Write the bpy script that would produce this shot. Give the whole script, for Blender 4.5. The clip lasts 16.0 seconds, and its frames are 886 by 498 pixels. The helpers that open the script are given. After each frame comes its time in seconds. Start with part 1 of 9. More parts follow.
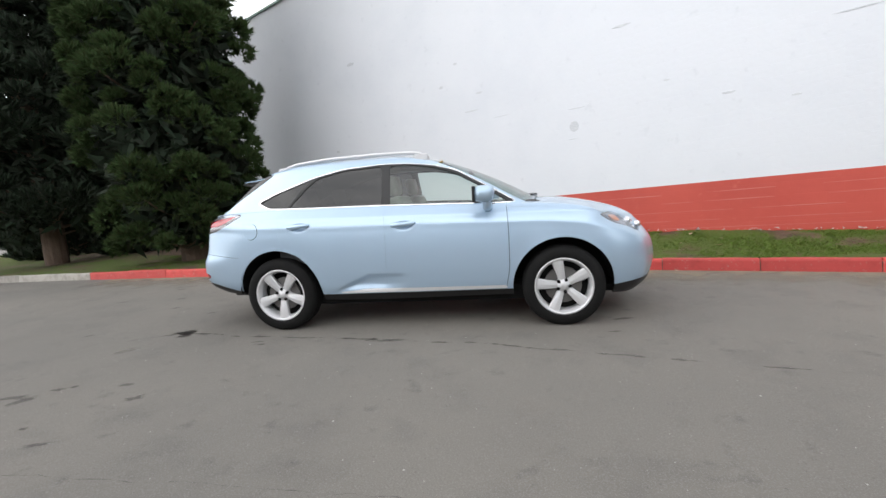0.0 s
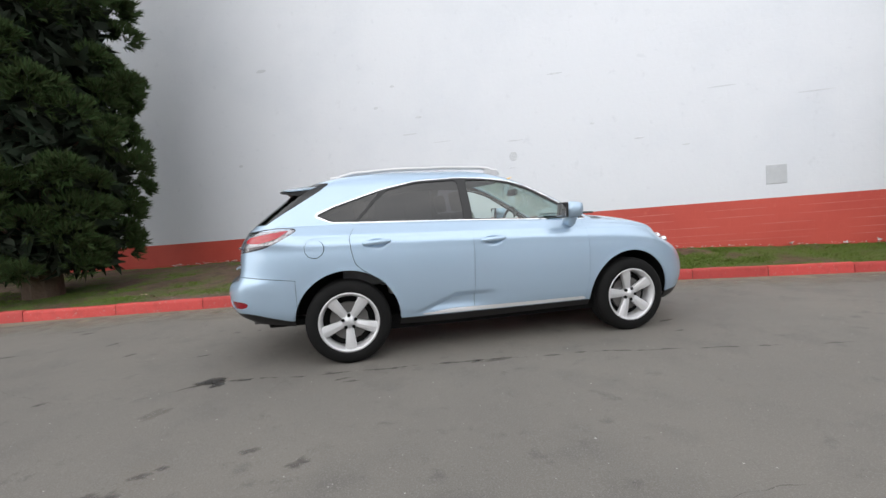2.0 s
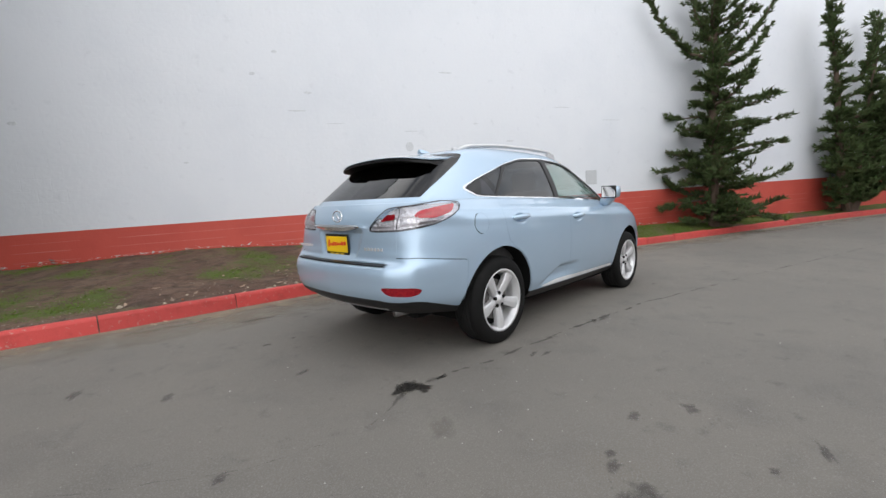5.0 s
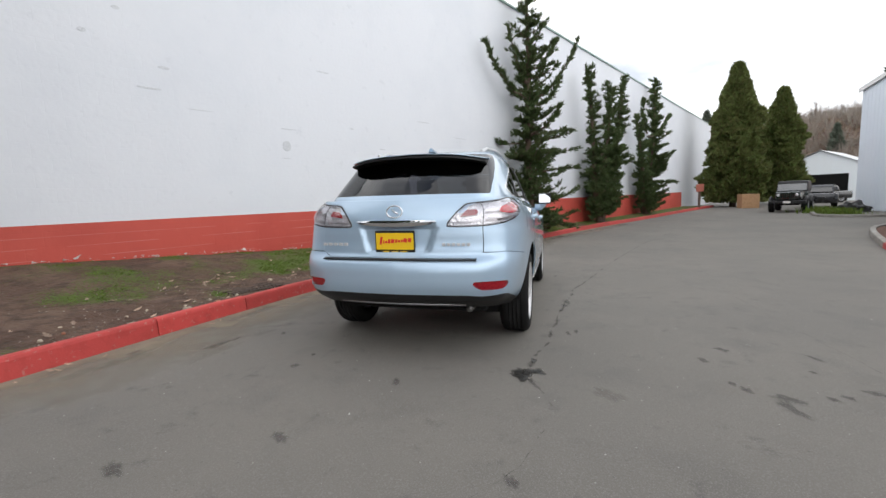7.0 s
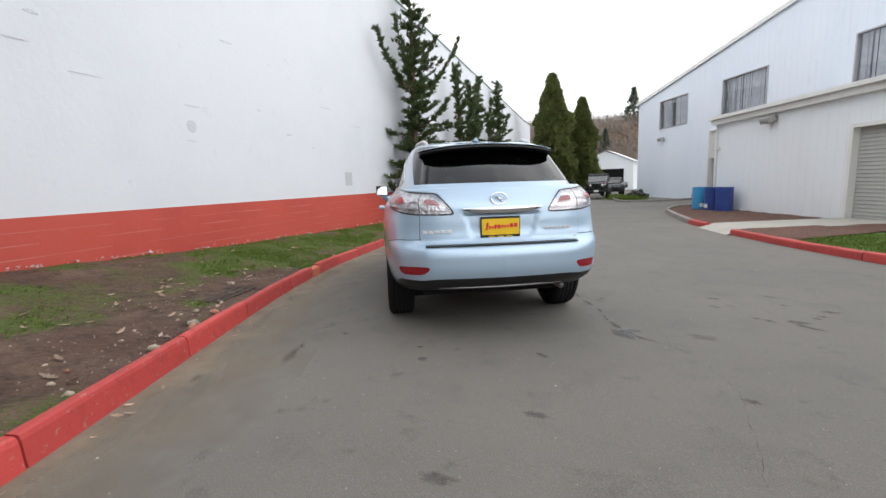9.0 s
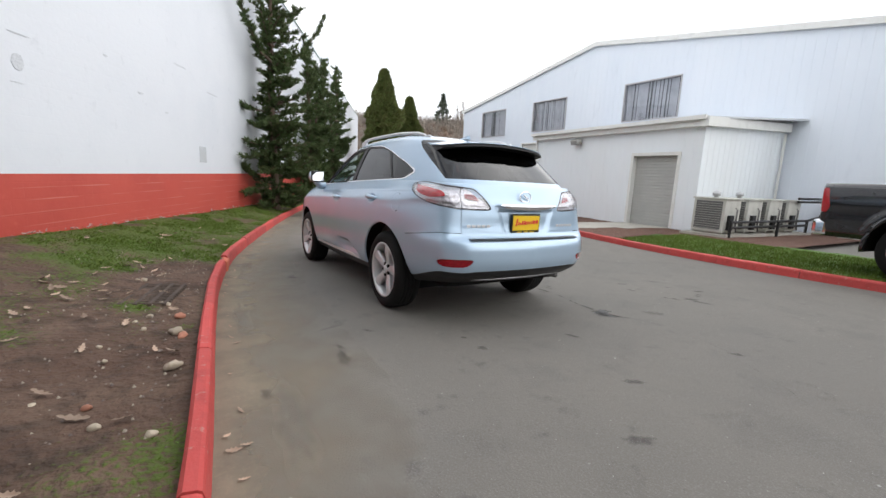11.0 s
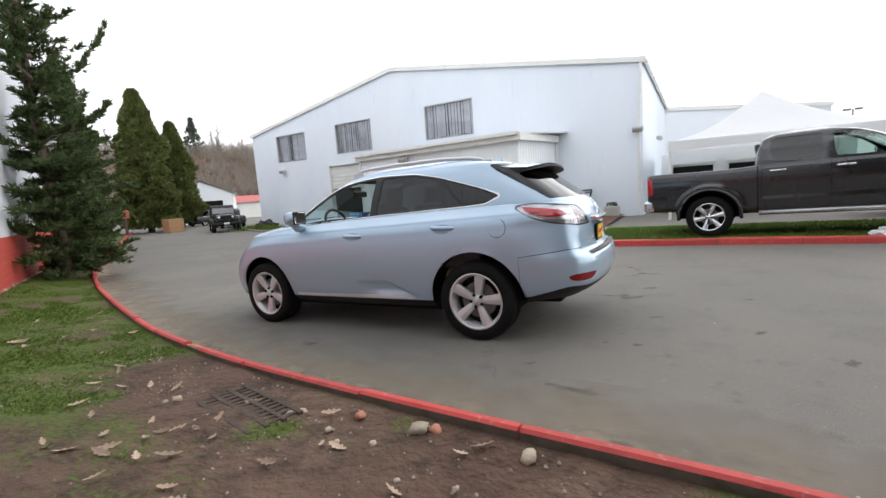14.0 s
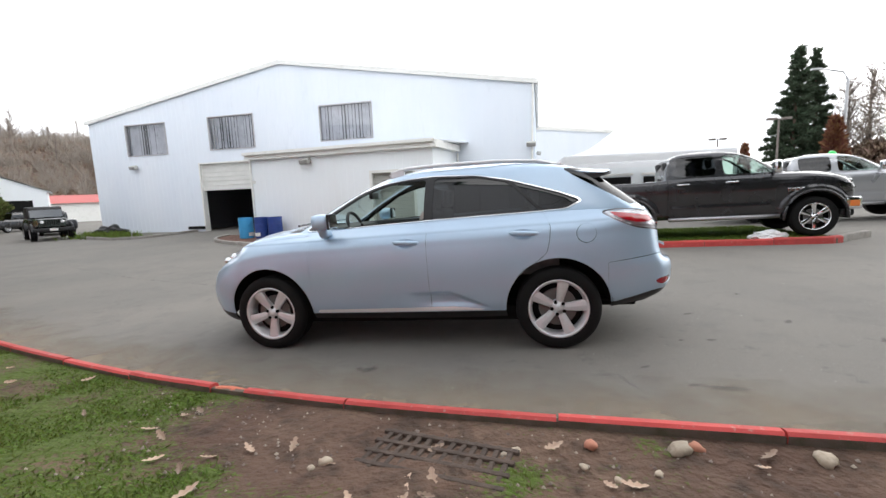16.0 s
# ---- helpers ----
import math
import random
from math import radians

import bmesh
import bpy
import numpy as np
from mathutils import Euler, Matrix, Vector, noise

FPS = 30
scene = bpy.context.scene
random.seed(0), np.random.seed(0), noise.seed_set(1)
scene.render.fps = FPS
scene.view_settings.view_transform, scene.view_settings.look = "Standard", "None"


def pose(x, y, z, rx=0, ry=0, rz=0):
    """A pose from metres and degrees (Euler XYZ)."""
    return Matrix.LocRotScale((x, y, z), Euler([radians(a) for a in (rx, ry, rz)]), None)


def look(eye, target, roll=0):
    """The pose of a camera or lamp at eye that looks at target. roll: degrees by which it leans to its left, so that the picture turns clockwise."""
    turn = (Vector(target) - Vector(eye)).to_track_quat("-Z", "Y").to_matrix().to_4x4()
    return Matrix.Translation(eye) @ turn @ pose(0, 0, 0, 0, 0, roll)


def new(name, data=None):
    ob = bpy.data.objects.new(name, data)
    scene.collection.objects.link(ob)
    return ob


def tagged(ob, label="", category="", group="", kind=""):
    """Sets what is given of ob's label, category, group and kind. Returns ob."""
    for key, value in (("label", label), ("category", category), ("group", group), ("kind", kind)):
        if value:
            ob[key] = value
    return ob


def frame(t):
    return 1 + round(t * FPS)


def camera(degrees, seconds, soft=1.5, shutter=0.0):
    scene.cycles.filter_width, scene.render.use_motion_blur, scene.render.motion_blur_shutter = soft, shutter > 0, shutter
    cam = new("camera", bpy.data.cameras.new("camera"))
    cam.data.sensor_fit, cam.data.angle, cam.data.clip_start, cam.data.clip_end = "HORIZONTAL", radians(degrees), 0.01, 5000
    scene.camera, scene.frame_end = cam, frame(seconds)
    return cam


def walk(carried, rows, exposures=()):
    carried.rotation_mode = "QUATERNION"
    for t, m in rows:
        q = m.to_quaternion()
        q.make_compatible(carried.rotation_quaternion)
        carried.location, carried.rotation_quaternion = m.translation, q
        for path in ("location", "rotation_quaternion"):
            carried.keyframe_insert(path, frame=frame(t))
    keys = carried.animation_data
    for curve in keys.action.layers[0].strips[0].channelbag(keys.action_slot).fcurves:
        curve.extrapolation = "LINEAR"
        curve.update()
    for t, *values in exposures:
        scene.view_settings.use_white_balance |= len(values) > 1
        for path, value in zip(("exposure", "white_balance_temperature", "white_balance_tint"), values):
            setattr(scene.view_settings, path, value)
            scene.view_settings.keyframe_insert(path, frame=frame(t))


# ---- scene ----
cam = camera(92.5, 16.0)
EXPO = [(0, 1.0), (1.5, 0.95), (3, 0.76), (3.5, 0.74), (6, 0.80), (7, 0.77), (8.5, 0.77), (9.5, 0.95), (12, 0.93), (14, 1.0), (16, 1.2)]
PATH = [
    (0, (0.98, -4.742, 1.132), (0.643, -2.781, 0.926), -5.4),
    (0.5, (0.427, -4.76, 1.154), (0.25, -2.782, 0.918), -5.0),
    (1, (-0.137, -4.749, 1.167), (-0.014, -2.759, 1.009), -5.2),
    (1.5, (-0.727, -4.695, 1.17), (-0.447, -2.721, 1.015), -6.2),
    (2, (-1.288, -4.578, 1.209), (-0.866, -2.628, 1.066), -4.6),
    (2.5, (-1.84, -4.459, 1.248), (-1.157, -2.587, 1.081), -5.7),
    (3, (-2.349, -4.209, 1.279), (-1.579, -2.372, 1.088), -3.5),
    (3.5, (-2.872, -3.985, 1.288), (-1.841, -2.288, 1.048), -3.5),
    (3.7, (-3.052, -3.877, 1.292), (-1.963, -2.222, 1.019), -3.8),
    (5.8, (-4.695, -2.292, 1.234), (-3.018, -1.226, 1.008), -2.0),
    (6, (-4.81, -2.127, 1.249), (-3.076, -1.164, 0.992), -1.2),
    (6.5, (-5.002, -1.64, 1.249), (-3.201, -0.817, 0.971), -1.9),
    (7, (-5.211, -1.179, 1.236), (-3.298, -0.645, 1.005), -2.2),
    (7.5, (-5.356, -0.698, 1.237), (-3.405, -0.359, 0.957), -2.0),
    (8, (-5.432, -0.194, 1.247), (-3.458, -0.024, 0.975), -0.2),
    (8.5, (-5.53, 0.322, 1.28), (-3.557, 0.177, 0.986), -1.9),
    (9, (-5.476, 0.832, 1.284), (-3.513, 0.602, 0.982), -2.4),
    (9.5, (-5.445, 1.293, 1.288), (-3.559, 0.682, 1.027), -2.7),
    (9.7, (-5.432, 1.467, 1.296), (-3.578, 0.769, 1.02), -2.2),
    (11.8, (-4.523, 3.09, 1.309), (-2.997, 1.824, 1.047), 3.7),
    (12, (-4.417, 3.23, 1.309), (-2.943, 1.9, 1.073), 3.2),
    (12.5, (-4.141, 3.565, 1.377), (-2.842, 2.067, 1.11), 0.1),
    (13, (-3.714, 3.826, 1.405), (-2.445, 2.303, 1.138), -0.7),
    (13.5, (-3.313, 4.075, 1.407), (-2.191, 2.437, 1.163), -2.5),
    (14, (-2.907, 4.254, 1.389), (-1.953, 2.515, 1.128), -3.8),
    (14.5, (-2.459, 4.344, 1.38), (-1.621, 2.548, 1.111), -1.8),
    (15, (-1.991, 4.49, 1.402), (-1.379, 2.606, 1.131), -1.4),
    (15.5, (-1.515, 4.523, 1.425), (-1.04, 2.609, 1.09), -1.9),
    (16, (-1.045, 4.574, 1.445), (-0.684, 2.624, 1.182), -2.3),
]
walk(cam, [(t, look(eye, aim, roll)) for t, eye, aim, roll in PATH], exposures=EXPO)

# ---- world and light ----
world = bpy.data.worlds.new("overcast_sky")
scene.world = world
world.use_nodes = True
wn, wl = world.node_tree.nodes, world.node_tree.links
wn.clear()
w_out = wn.new("ShaderNodeOutputWorld")
w_bg = wn.new("ShaderNodeBackground")
w_sky = wn.new("ShaderNodeTexSky")
w_sky.sky_type = "NISHITA"
w_sky.sun_disc = False
w_sky.sun_elevation, w_sky.sun_rotation = radians(40), radians(200)
w_dim = wn.new("ShaderNodeMix")
w_dim.data_type, w_dim.blend_type = "RGBA", "MULTIPLY"
w_dim.inputs["Factor"].default_value = 1.0
w_dim.inputs["B"].default_value = (0.06, 0.06, 0.06, 1)
w_co = wn.new("ShaderNodeTexCoord")
w_map = wn.new("ShaderNodeMapping")
w_map.inputs["Scale"].default_value = (1.0, 1.0, 2.6)
w_noise = wn.new("ShaderNodeTexNoise")
w_noise.inputs["Scale"].default_value = 2.3
w_noise.inputs["Detail"].default_value = 6
w_noise.inputs["Roughness"].default_value = 0.55
w_ramp = wn.new("ShaderNodeValToRGB")
w_ramp.color_ramp.elements[0].position, w_ramp.color_ramp.elements[0].color = 0.36, (0.50, 0.535, 0.59, 1)
w_ramp.color_ramp.elements[1].position, w_ramp.color_ramp.elements[1].color = 0.60, (1.12, 1.12, 1.13, 1)
w_mix = wn.new("ShaderNodeMix")
w_mix.data_type = "RGBA"
w_sep = wn.new("ShaderNodeSeparateXYZ")
w_high = wn.new("ShaderNodeMapRange")
w_high.interpolation_type = "SMOOTHSTEP"
w_high.inputs["From Min"].default_value, w_high.inputs["From Max"].default_value = 0.80, 0.97
w_gap = wn.new("ShaderNodeTexNoise")
w_gap.inputs["Scale"].default_value = 5.0
w_gap.inputs["Detail"].default_value = 5
w_open = wn.new("ShaderNodeMapRange")
w_open.inputs["From Min"].default_value, w_open.inputs["From Max"].default_value = 0.66, 0.50
w_open.inputs["To Min"].default_value = 0.7
w_mul = wn.new("ShaderNodeMath")
w_mul.operation = "MULTIPLY"
w_cover = wn.new("ShaderNodeMapRange")
w_cover.inputs["To Min"].default_value, w_cover.inputs["To Max"].default_value = 0.87, 0.05
wl.new(w_co.outputs["Generated"], w_sep.inputs["Vector"])
wl.new(w_co.outputs["Generated"], w_gap.inputs["Vector"])
wl.new(w_sep.outputs["Z"], w_high.inputs["Value"])
wl.new(w_gap.outputs["Fac"], w_open.inputs["Value"])
wl.new(w_high.outputs["Result"], w_mul.inputs[0])
wl.new(w_open.outputs["Result"], w_mul.inputs[1])
wl.new(w_mul.outputs["Value"], w_cover.inputs["Value"])
wl.new(w_cover.outputs["Result"], w_mix.inputs["Factor"])
wl.new(w_co.outputs["Generated"], w_map.inputs["Vector"])
wl.new(w_map.outputs["Vector"], w_noise.inputs["Vector"])
wl.new(w_noise.outputs["Fac"], w_ramp.inputs["Fac"])
wl.new(w_sky.outputs["Color"], w_dim.inputs["A"])
wl.new(w_dim.outputs["Result"], w_mix.inputs["A"])
wl.new(w_ramp.outputs["Color"], w_mix.inputs["B"])
wl.new(w_mix.outputs["Result"], w_bg.inputs["Color"])
w_bg.inputs["Strength"].default_value = 1.07
wl.new(w_bg.outputs["Background"], w_out.inputs["Surface"])

sun = new("sun", bpy.data.lights.new("sun", "SUN"))
sun.data.energy, sun.data.angle, sun.data.color = 0.8, radians(110), (1.0, 0.97, 0.92)
sun.matrix_world = look((-14, -24, 40), (0, 0, 0))


# ---- materials ----
def material(name, color, rough=0.7, metal=0.0, **more):
    """A principled material whose colour varies at two scales, with fine relief."""
    m = bpy.data.materials.new(name)
    m.use_nodes = True
    nt = m.node_tree
    p = nt.nodes["Principled BSDF"]
    p.inputs["Base Color"].default_value = (*color, 1)
    p.inputs["Roughness"].default_value = rough
    p.inputs["Metallic"].default_value = metal
    if "coat" in more:
        p.inputs["Coat Weight"].default_value = more["coat"]
        p.inputs["Coat Roughness"].default_value = 0.03
    if "spec" in more:
        p.inputs["Specular IOR Level"].default_value = more["spec"]
    mixes = more.get("mixes", ())
    if mixes or "bump" in more:
        co = nt.nodes.new("ShaderNodeTexCoord")
        last = None
        for scale, low, high, other, amount in mixes:
            last = blend(nt, co, p, last, color, scale, low, high, other, amount, more.get("stretch"))
        if "bump" in more:
            bs, strength, dist = more["bump"]
            n = nt.nodes.new("ShaderNodeTexNoise")
            n.inputs["Scale"].default_value = bs
            n.inputs["Detail"].default_value = 5
            b = nt.nodes.new("ShaderNodeBump")
            b.inputs["Strength"].default_value = strength
            b.inputs["Distance"].default_value = dist
            nt.links.new(co.outputs["Object"], n.inputs["Vector"])
            nt.links.new(n.outputs["Fac"], b.inputs["Height"])
            nt.links.new(b.outputs["Normal"], p.inputs["Normal"])
    return m


def blend(nt, co, p, last, color, scale, low, high, other, amount, stretch=None):
    n = nt.nodes.new("ShaderNodeTexNoise")
    n.inputs["Scale"].default_value = scale
    n.inputs["Detail"].default_value = 6
    n.inputs["Roughness"].default_value = 0.6
    src = co.outputs["Object"]
    if stretch:
        mp = nt.nodes.new("ShaderNodeMapping")
        mp.inputs["Scale"].default_value = stretch
        nt.links.new(src, mp.inputs["Vector"])
        src = mp.outputs["Vector"]
    nt.links.new(src, n.inputs["Vector"])
    r = nt.nodes.new("ShaderNodeMapRange")
    r.inputs["From Min"].default_value, r.inputs["From Max"].default_value = low, high
    r.inputs["To Max"].default_value = amount
    nt.links.new(n.outputs["Fac"], r.inputs["Value"])
    mx = nt.nodes.new("ShaderNodeMix")
    mx.data_type = "RGBA"
    nt.links.new(r.outputs["Result"], mx.inputs["Factor"])
    if last:
        nt.links.new(last.outputs["Result"], mx.inputs["A"])
    else:
        mx.inputs["A"].default_value = (*color, 1)
    mx.inputs["B"].default_value = (*other, 1)
    nt.links.new(mx.outputs["Result"], p.inputs["Base Color"])
    return mx


def random_tint(m, low=0.8, high=1.2):
    """Vary a material's colour from object to object."""
    nt = m.node_tree
    p = nt.nodes["Principled BSDF"]
    src = p.inputs["Base Color"].links[0].from_socket if p.inputs["Base Color"].links else None
    info = nt.nodes.new("ShaderNodeObjectInfo")
    r = nt.nodes.new("ShaderNodeMapRange")
    r.inputs["To Min"].default_value, r.inputs["To Max"].default_value = low, high
    hsv = nt.nodes.new("ShaderNodeHueSaturation")
    nt.links.new(info.outputs["Random"], r.inputs["Value"])
    nt.links.new(r.outputs["Result"], hsv.inputs["Value"])
    if src:
        nt.links.new(src, hsv.inputs["Color"])
    else:
        hsv.inputs["Color"].default_value = p.inputs["Base Color"].default_value
    nt.links.new(hsv.outputs["Color"], p.inputs["Base Color"])
    return m


def island_tint(m, low=0.6, high=1.35, hue=0.03):
    """Vary a material's colour from clump to clump of one mesh."""
    nt = m.node_tree
    p = nt.nodes["Principled BSDF"]
    geo = nt.nodes.new("ShaderNodeNewGeometry")
    r = nt.nodes.new("ShaderNodeMapRange")
    r.inputs["To Min"].default_value, r.inputs["To Max"].default_value = low, high
    r2 = nt.nodes.new("ShaderNodeMapRange")
    r2.inputs["To Min"].default_value, r2.inputs["To Max"].default_value = 0.5 - hue, 0.5 + hue
    hsv = nt.nodes.new("ShaderNodeHueSaturation")
    hsv.inputs["Color"].default_value = p.inputs["Base Color"].default_value
    nt.links.new(geo.outputs["Random Per Island"], r.inputs["Value"])
    nt.links.new(geo.outputs["Random Per Island"], r2.inputs["Value"])
    nt.links.new(r.outputs["Result"], hsv.inputs["Value"])
    nt.links.new(r2.outputs["Result"], hsv.inputs["Hue"])
    nt.links.new(hsv.outputs["Color"], p.inputs["Base Color"])
    return m


def glass(name, tint, gloss=0.05):
    """Tinted window glass: clear through, glossier at a slant, alike from both sides."""
    m = bpy.data.materials.new(name)
    m.use_nodes = True
    nt = m.node_tree
    nt.nodes.remove(nt.nodes["Principled BSDF"])
    out = nt.nodes["Material Output"]
    tr = nt.nodes.new("ShaderNodeBsdfTransparent")
    tr.inputs["Color"].default_value = (*tint, 1)
    gl = nt.nodes.new("ShaderNodeBsdfGlossy")
    gl.inputs["Roughness"].default_value = 0.01
    fr = nt.nodes.new("ShaderNodeLayerWeight")
    fr.inputs["Blend"].default_value = 0.5
    pw = nt.nodes.new("ShaderNodeMath")
    pw.operation = "POWER"
    pw.inputs[1].default_value = 4.0
    ad = nt.nodes.new("ShaderNodeMath")
    ad.operation = "MULTIPLY_ADD"
    ad.inputs[1].default_value, ad.inputs[2].default_value = 0.9 - gloss, 0.04 + gloss
    mx = nt.nodes.new("ShaderNodeMixShader")
    nt.links.new(fr.outputs["Facing"], pw.inputs[0])
    nt.links.new(pw.outputs["Value"], ad.inputs[0])
    nt.links.new(ad.outputs["Value"], mx.inputs["Fac"])
    nt.links.new(tr.outputs["BSDF"], mx.inputs[1])
    nt.links.new(gl.outputs["BSDF"], mx.inputs[2])
    nt.links.new(mx.outputs["Shader"], out.inputs["Surface"])
    return m


ASPHALT = material("asphalt", (0.147, 0.137, 0.121), 0.85, bump=(90, 0.5, 0.006),
                   mixes=[(0.35, 0.4, 0.7, (0.190, 0.174, 0.150), 0.8), (2.2, 0.52, 0.75, (0.088, 0.083, 0.077), 0.5), (5.5, 0.60, 0.74, (0.07, 0.066, 0.061), 0.6), (1.1, 0.60, 0.76, (0.20, 0.178, 0.148), 0.5),
                          (140, 0.5, 0.68, (0.26, 0.25, 0.235), 0.55), (60, 0.62, 0.75, (0.05, 0.05, 0.05), 0.6)])
STAIN = material("oil_stain", (0.042, 0.040, 0.037), 0.7, mixes=[(30, 0.45, 0.7, (0.08, 0.077, 0.07), 0.9)])
WET = material("wet_oil", (0.018, 0.017, 0.016), 0.35, mixes=[(40, 0.5, 0.7, (0.05, 0.048, 0.045), 0.8)])
SOILED = material("gutter_dirt", (0.265, 0.220, 0.160), 0.95, mixes=[(5, 0.45, 0.75, (0.19, 0.160, 0.122), 0.8), (60, 0.5, 0.7, (0.31, 0.25, 0.18), 0.6)])
CRACK = material("tar_crack", (0.06, 0.056, 0.049), 0.9, mixes=[(45, 0.42, 0.6, (0.11, 0.104, 0.092), 0.95)])
GRIT = material("pale_grit", (0.42, 0.41, 0.38), 0.9, mixes=[(15, 0.4, 0.6, (0.25, 0.24, 0.22), 0.8)])
DUST = material("dried_spill", (0.215, 0.20, 0.17), 0.9, mixes=[(14, 0.4, 0.7, (0.17, 0.16, 0.14), 1.0)])
KERB_RED = random_tint(material("red_kerb_paint", (0.52, 0.062, 0.055), 0.65, bump=(60, 0.4, 0.006),
                    mixes=[(7, 0.5, 0.75, (0.36, 0.04, 0.035), 0.8), (26, 0.60, 0.72, (0.42, 0.28, 0.24), 0.8)]), 0.85, 1.12)
KERB_GREY = random_tint(material("bare_kerb_concrete", (0.33, 0.31, 0.28), 0.9, bump=(60, 0.4, 0.006),
                     mixes=[(6, 0.45, 0.7, (0.19, 0.18, 0.16), 0.8)]))
KERB_BACK = material("earthy_kerb_back", (0.13, 0.105, 0.085), 0.95, bump=(50, 0.6, 0.01), mixes=[(9, 0.42, 0.68, (0.075, 0.075, 0.045), 0.9)])
KERB_WORN = material("worn_kerb_paint", (0.62, 0.17, 0.10), 0.85, bump=(45, 0.8, 0.015), mixes=[(14, 0.5, 0.7, (0.55, 0.22, 0.13), 0.8), (30, 0.62, 0.74, (0.26, 0.10, 0.07), 0.7)])
CONCRETE = material("path_concrete", (0.44, 0.42, 0.37), 0.85, bump=(50, 0.3, 0.004),
                    mixes=[(1.4, 0.4, 0.7, (0.33, 0.31, 0.27), 0.8), (60, 0.5, 0.7, (0.52, 0.5, 0.45), 0.5)])
WALL_WHITE = material("white_painted_blockwork", (0.74, 0.76, 0.80), 0.55, bump=(14, 0.25, 0.012),
                      mixes=[(0.5, 0.45, 0.75, (0.66, 0.69, 0.74), 0.7), (5, 0.62, 0.8, (0.60, 0.62, 0.66), 0.6)])
WALL_RED = material("red_painted_blockwork", (0.56, 0.085, 0.06), 0.6, bump=(14, 0.25, 0.012),
                    mixes=[(0.8, 0.42, 0.7, (0.47, 0.062, 0.045), 0.8), (9, 0.62, 0.8, (0.62, 0.14, 0.10), 0.6)])
BLOCK_EDGE = material("pale_joint", (0.60, 0.20, 0.17), 0.7)
METAL_WALL = material("white_ribbed_cladding", (0.78, 0.83, 0.895), 0.45, bump=(8, 0.08, 0.01),
                      mixes=[(0.4, 0.4, 0.75, (0.69, 0.76, 0.85), 0.7), (3, 0.6, 0.8, (0.62, 0.67, 0.74), 0.5)], stretch=(1, 1, 0.25))
ANNEX_WALL = material("cream_white_cladding", (0.84, 0.88, 0.905), 0.5, bump=(8, 0.08, 0.01),
                      mixes=[(0.6, 0.45, 0.75, (0.79, 0.81, 0.81), 0.7)], stretch=(1, 1, 0.3))
TRIM_WHITE = material("white_trim", (0.78, 0.78, 0.75), 0.5, mixes=[(3, 0.5, 0.75, (0.62, 0.62, 0.58), 0.6)])
ROOF_METAL = material("pale_roof_sheet", (0.62, 0.64, 0.66), 0.4, mixes=[(2, 0.45, 0.75, (0.5, 0.52, 0.54), 0.6)])
SHUTTER = material("grey_shutter", (0.42, 0.42, 0.395), 0.55, mixes=[(1.5, 0.4, 0.7, (0.36, 0.36, 0.34), 0.7)])
SHUTTER_WHITE = material("white_shutter", (0.68, 0.68, 0.65), 0.5, mixes=[(1.5, 0.4, 0.7, (0.58, 0.58, 0.55), 0.7)])
DARK = material("dark_interior", (0.010, 0.010, 0.010), 0.9, spec=0.15)
BLACK = material("black_plastic", (0.009, 0.009, 0.010), 0.45, mixes=[(12, 0.5, 0.75, (0.016, 0.016, 0.016), 0.7)])
RUBBER = material("tyre_rubber", (0.007, 0.007, 0.007), 0.75, bump=(60, 0.3, 0.003), spec=0.2, mixes=[(9, 0.5, 0.8, (0.014, 0.0135, 0.013), 0.7)])
ALLOY = material("silver_alloy", (0.66, 0.66, 0.67), 0.3, 0.35, mixes=[(8, 0.5, 0.8, (0.55, 0.55, 0.56), 0.6)])
CHROME = material("chrome", (0.82, 0.83, 0.85), 0.07, 1.0)
DISC = material("brake_steel", (0.16, 0.155, 0.15), 0.45, 0.6)
CURTAIN = material("vertical_blind_slats", (0.62, 0.61, 0.62), 0.7, mixes=[(3, 0.4, 0.7, (0.42, 0.41, 0.43), 0.8)])
BARK = material("brown_bark", (0.10, 0.068, 0.05), 0.95, bump=(18, 0.8, 0.03), mixes=[(7, 0.4, 0.7, (0.17, 0.12, 0.09), 0.8)], stretch=(1, 1, 0.2))
GREY_BARK = material("grey_bark", (0.22, 0.19, 0.17), 0.95, mixes=[(7, 0.4, 0.7, (0.13, 0.11, 0.10), 0.8)])
NEEDLES = island_tint(material("dark_green_needles", (0.068, 0.098, 0.030), 0.8), 0.6, 1.45, 0.03)
CEDAR = island_tint(material("cedar_sprays", (0.037, 0.060, 0.018), 0.85, spec=0.25), 0.7, 1.35, 0.03)
# deep green crowns; also shade painted into the hearts of cedars
NEEDLES_DARK = island_tint(material("deep_green_shaded_needles", (0.013, 0.024, 0.010), 0.85))
CYPRESS = island_tint(material("olive_green_sprays", (0.125, 0.145, 0.038), 0.8), 0.6, 1.4, 0.04)
FIR_FAR = island_tint(material("far_fir_needles", (0.055, 0.08, 0.045), 0.85))
# far firs paled: the distance haze is put into their colour
FIR_HILL = island_tint(material("haze_painted_fir_needles", (0.14, 0.165, 0.125), 0.9))
RUSSET = island_tint(material("russet_foliage", (0.22, 0.09, 0.05), 0.8))
TWIGS = island_tint(material("bare_twigs", (0.30, 0.25, 0.21), 0.9), 0.7, 1.3, 0.02)
BLADES = island_tint(material("grass_blades", (0.112, 0.166, 0.018), 0.8), 0.65, 1.3, 0.03)
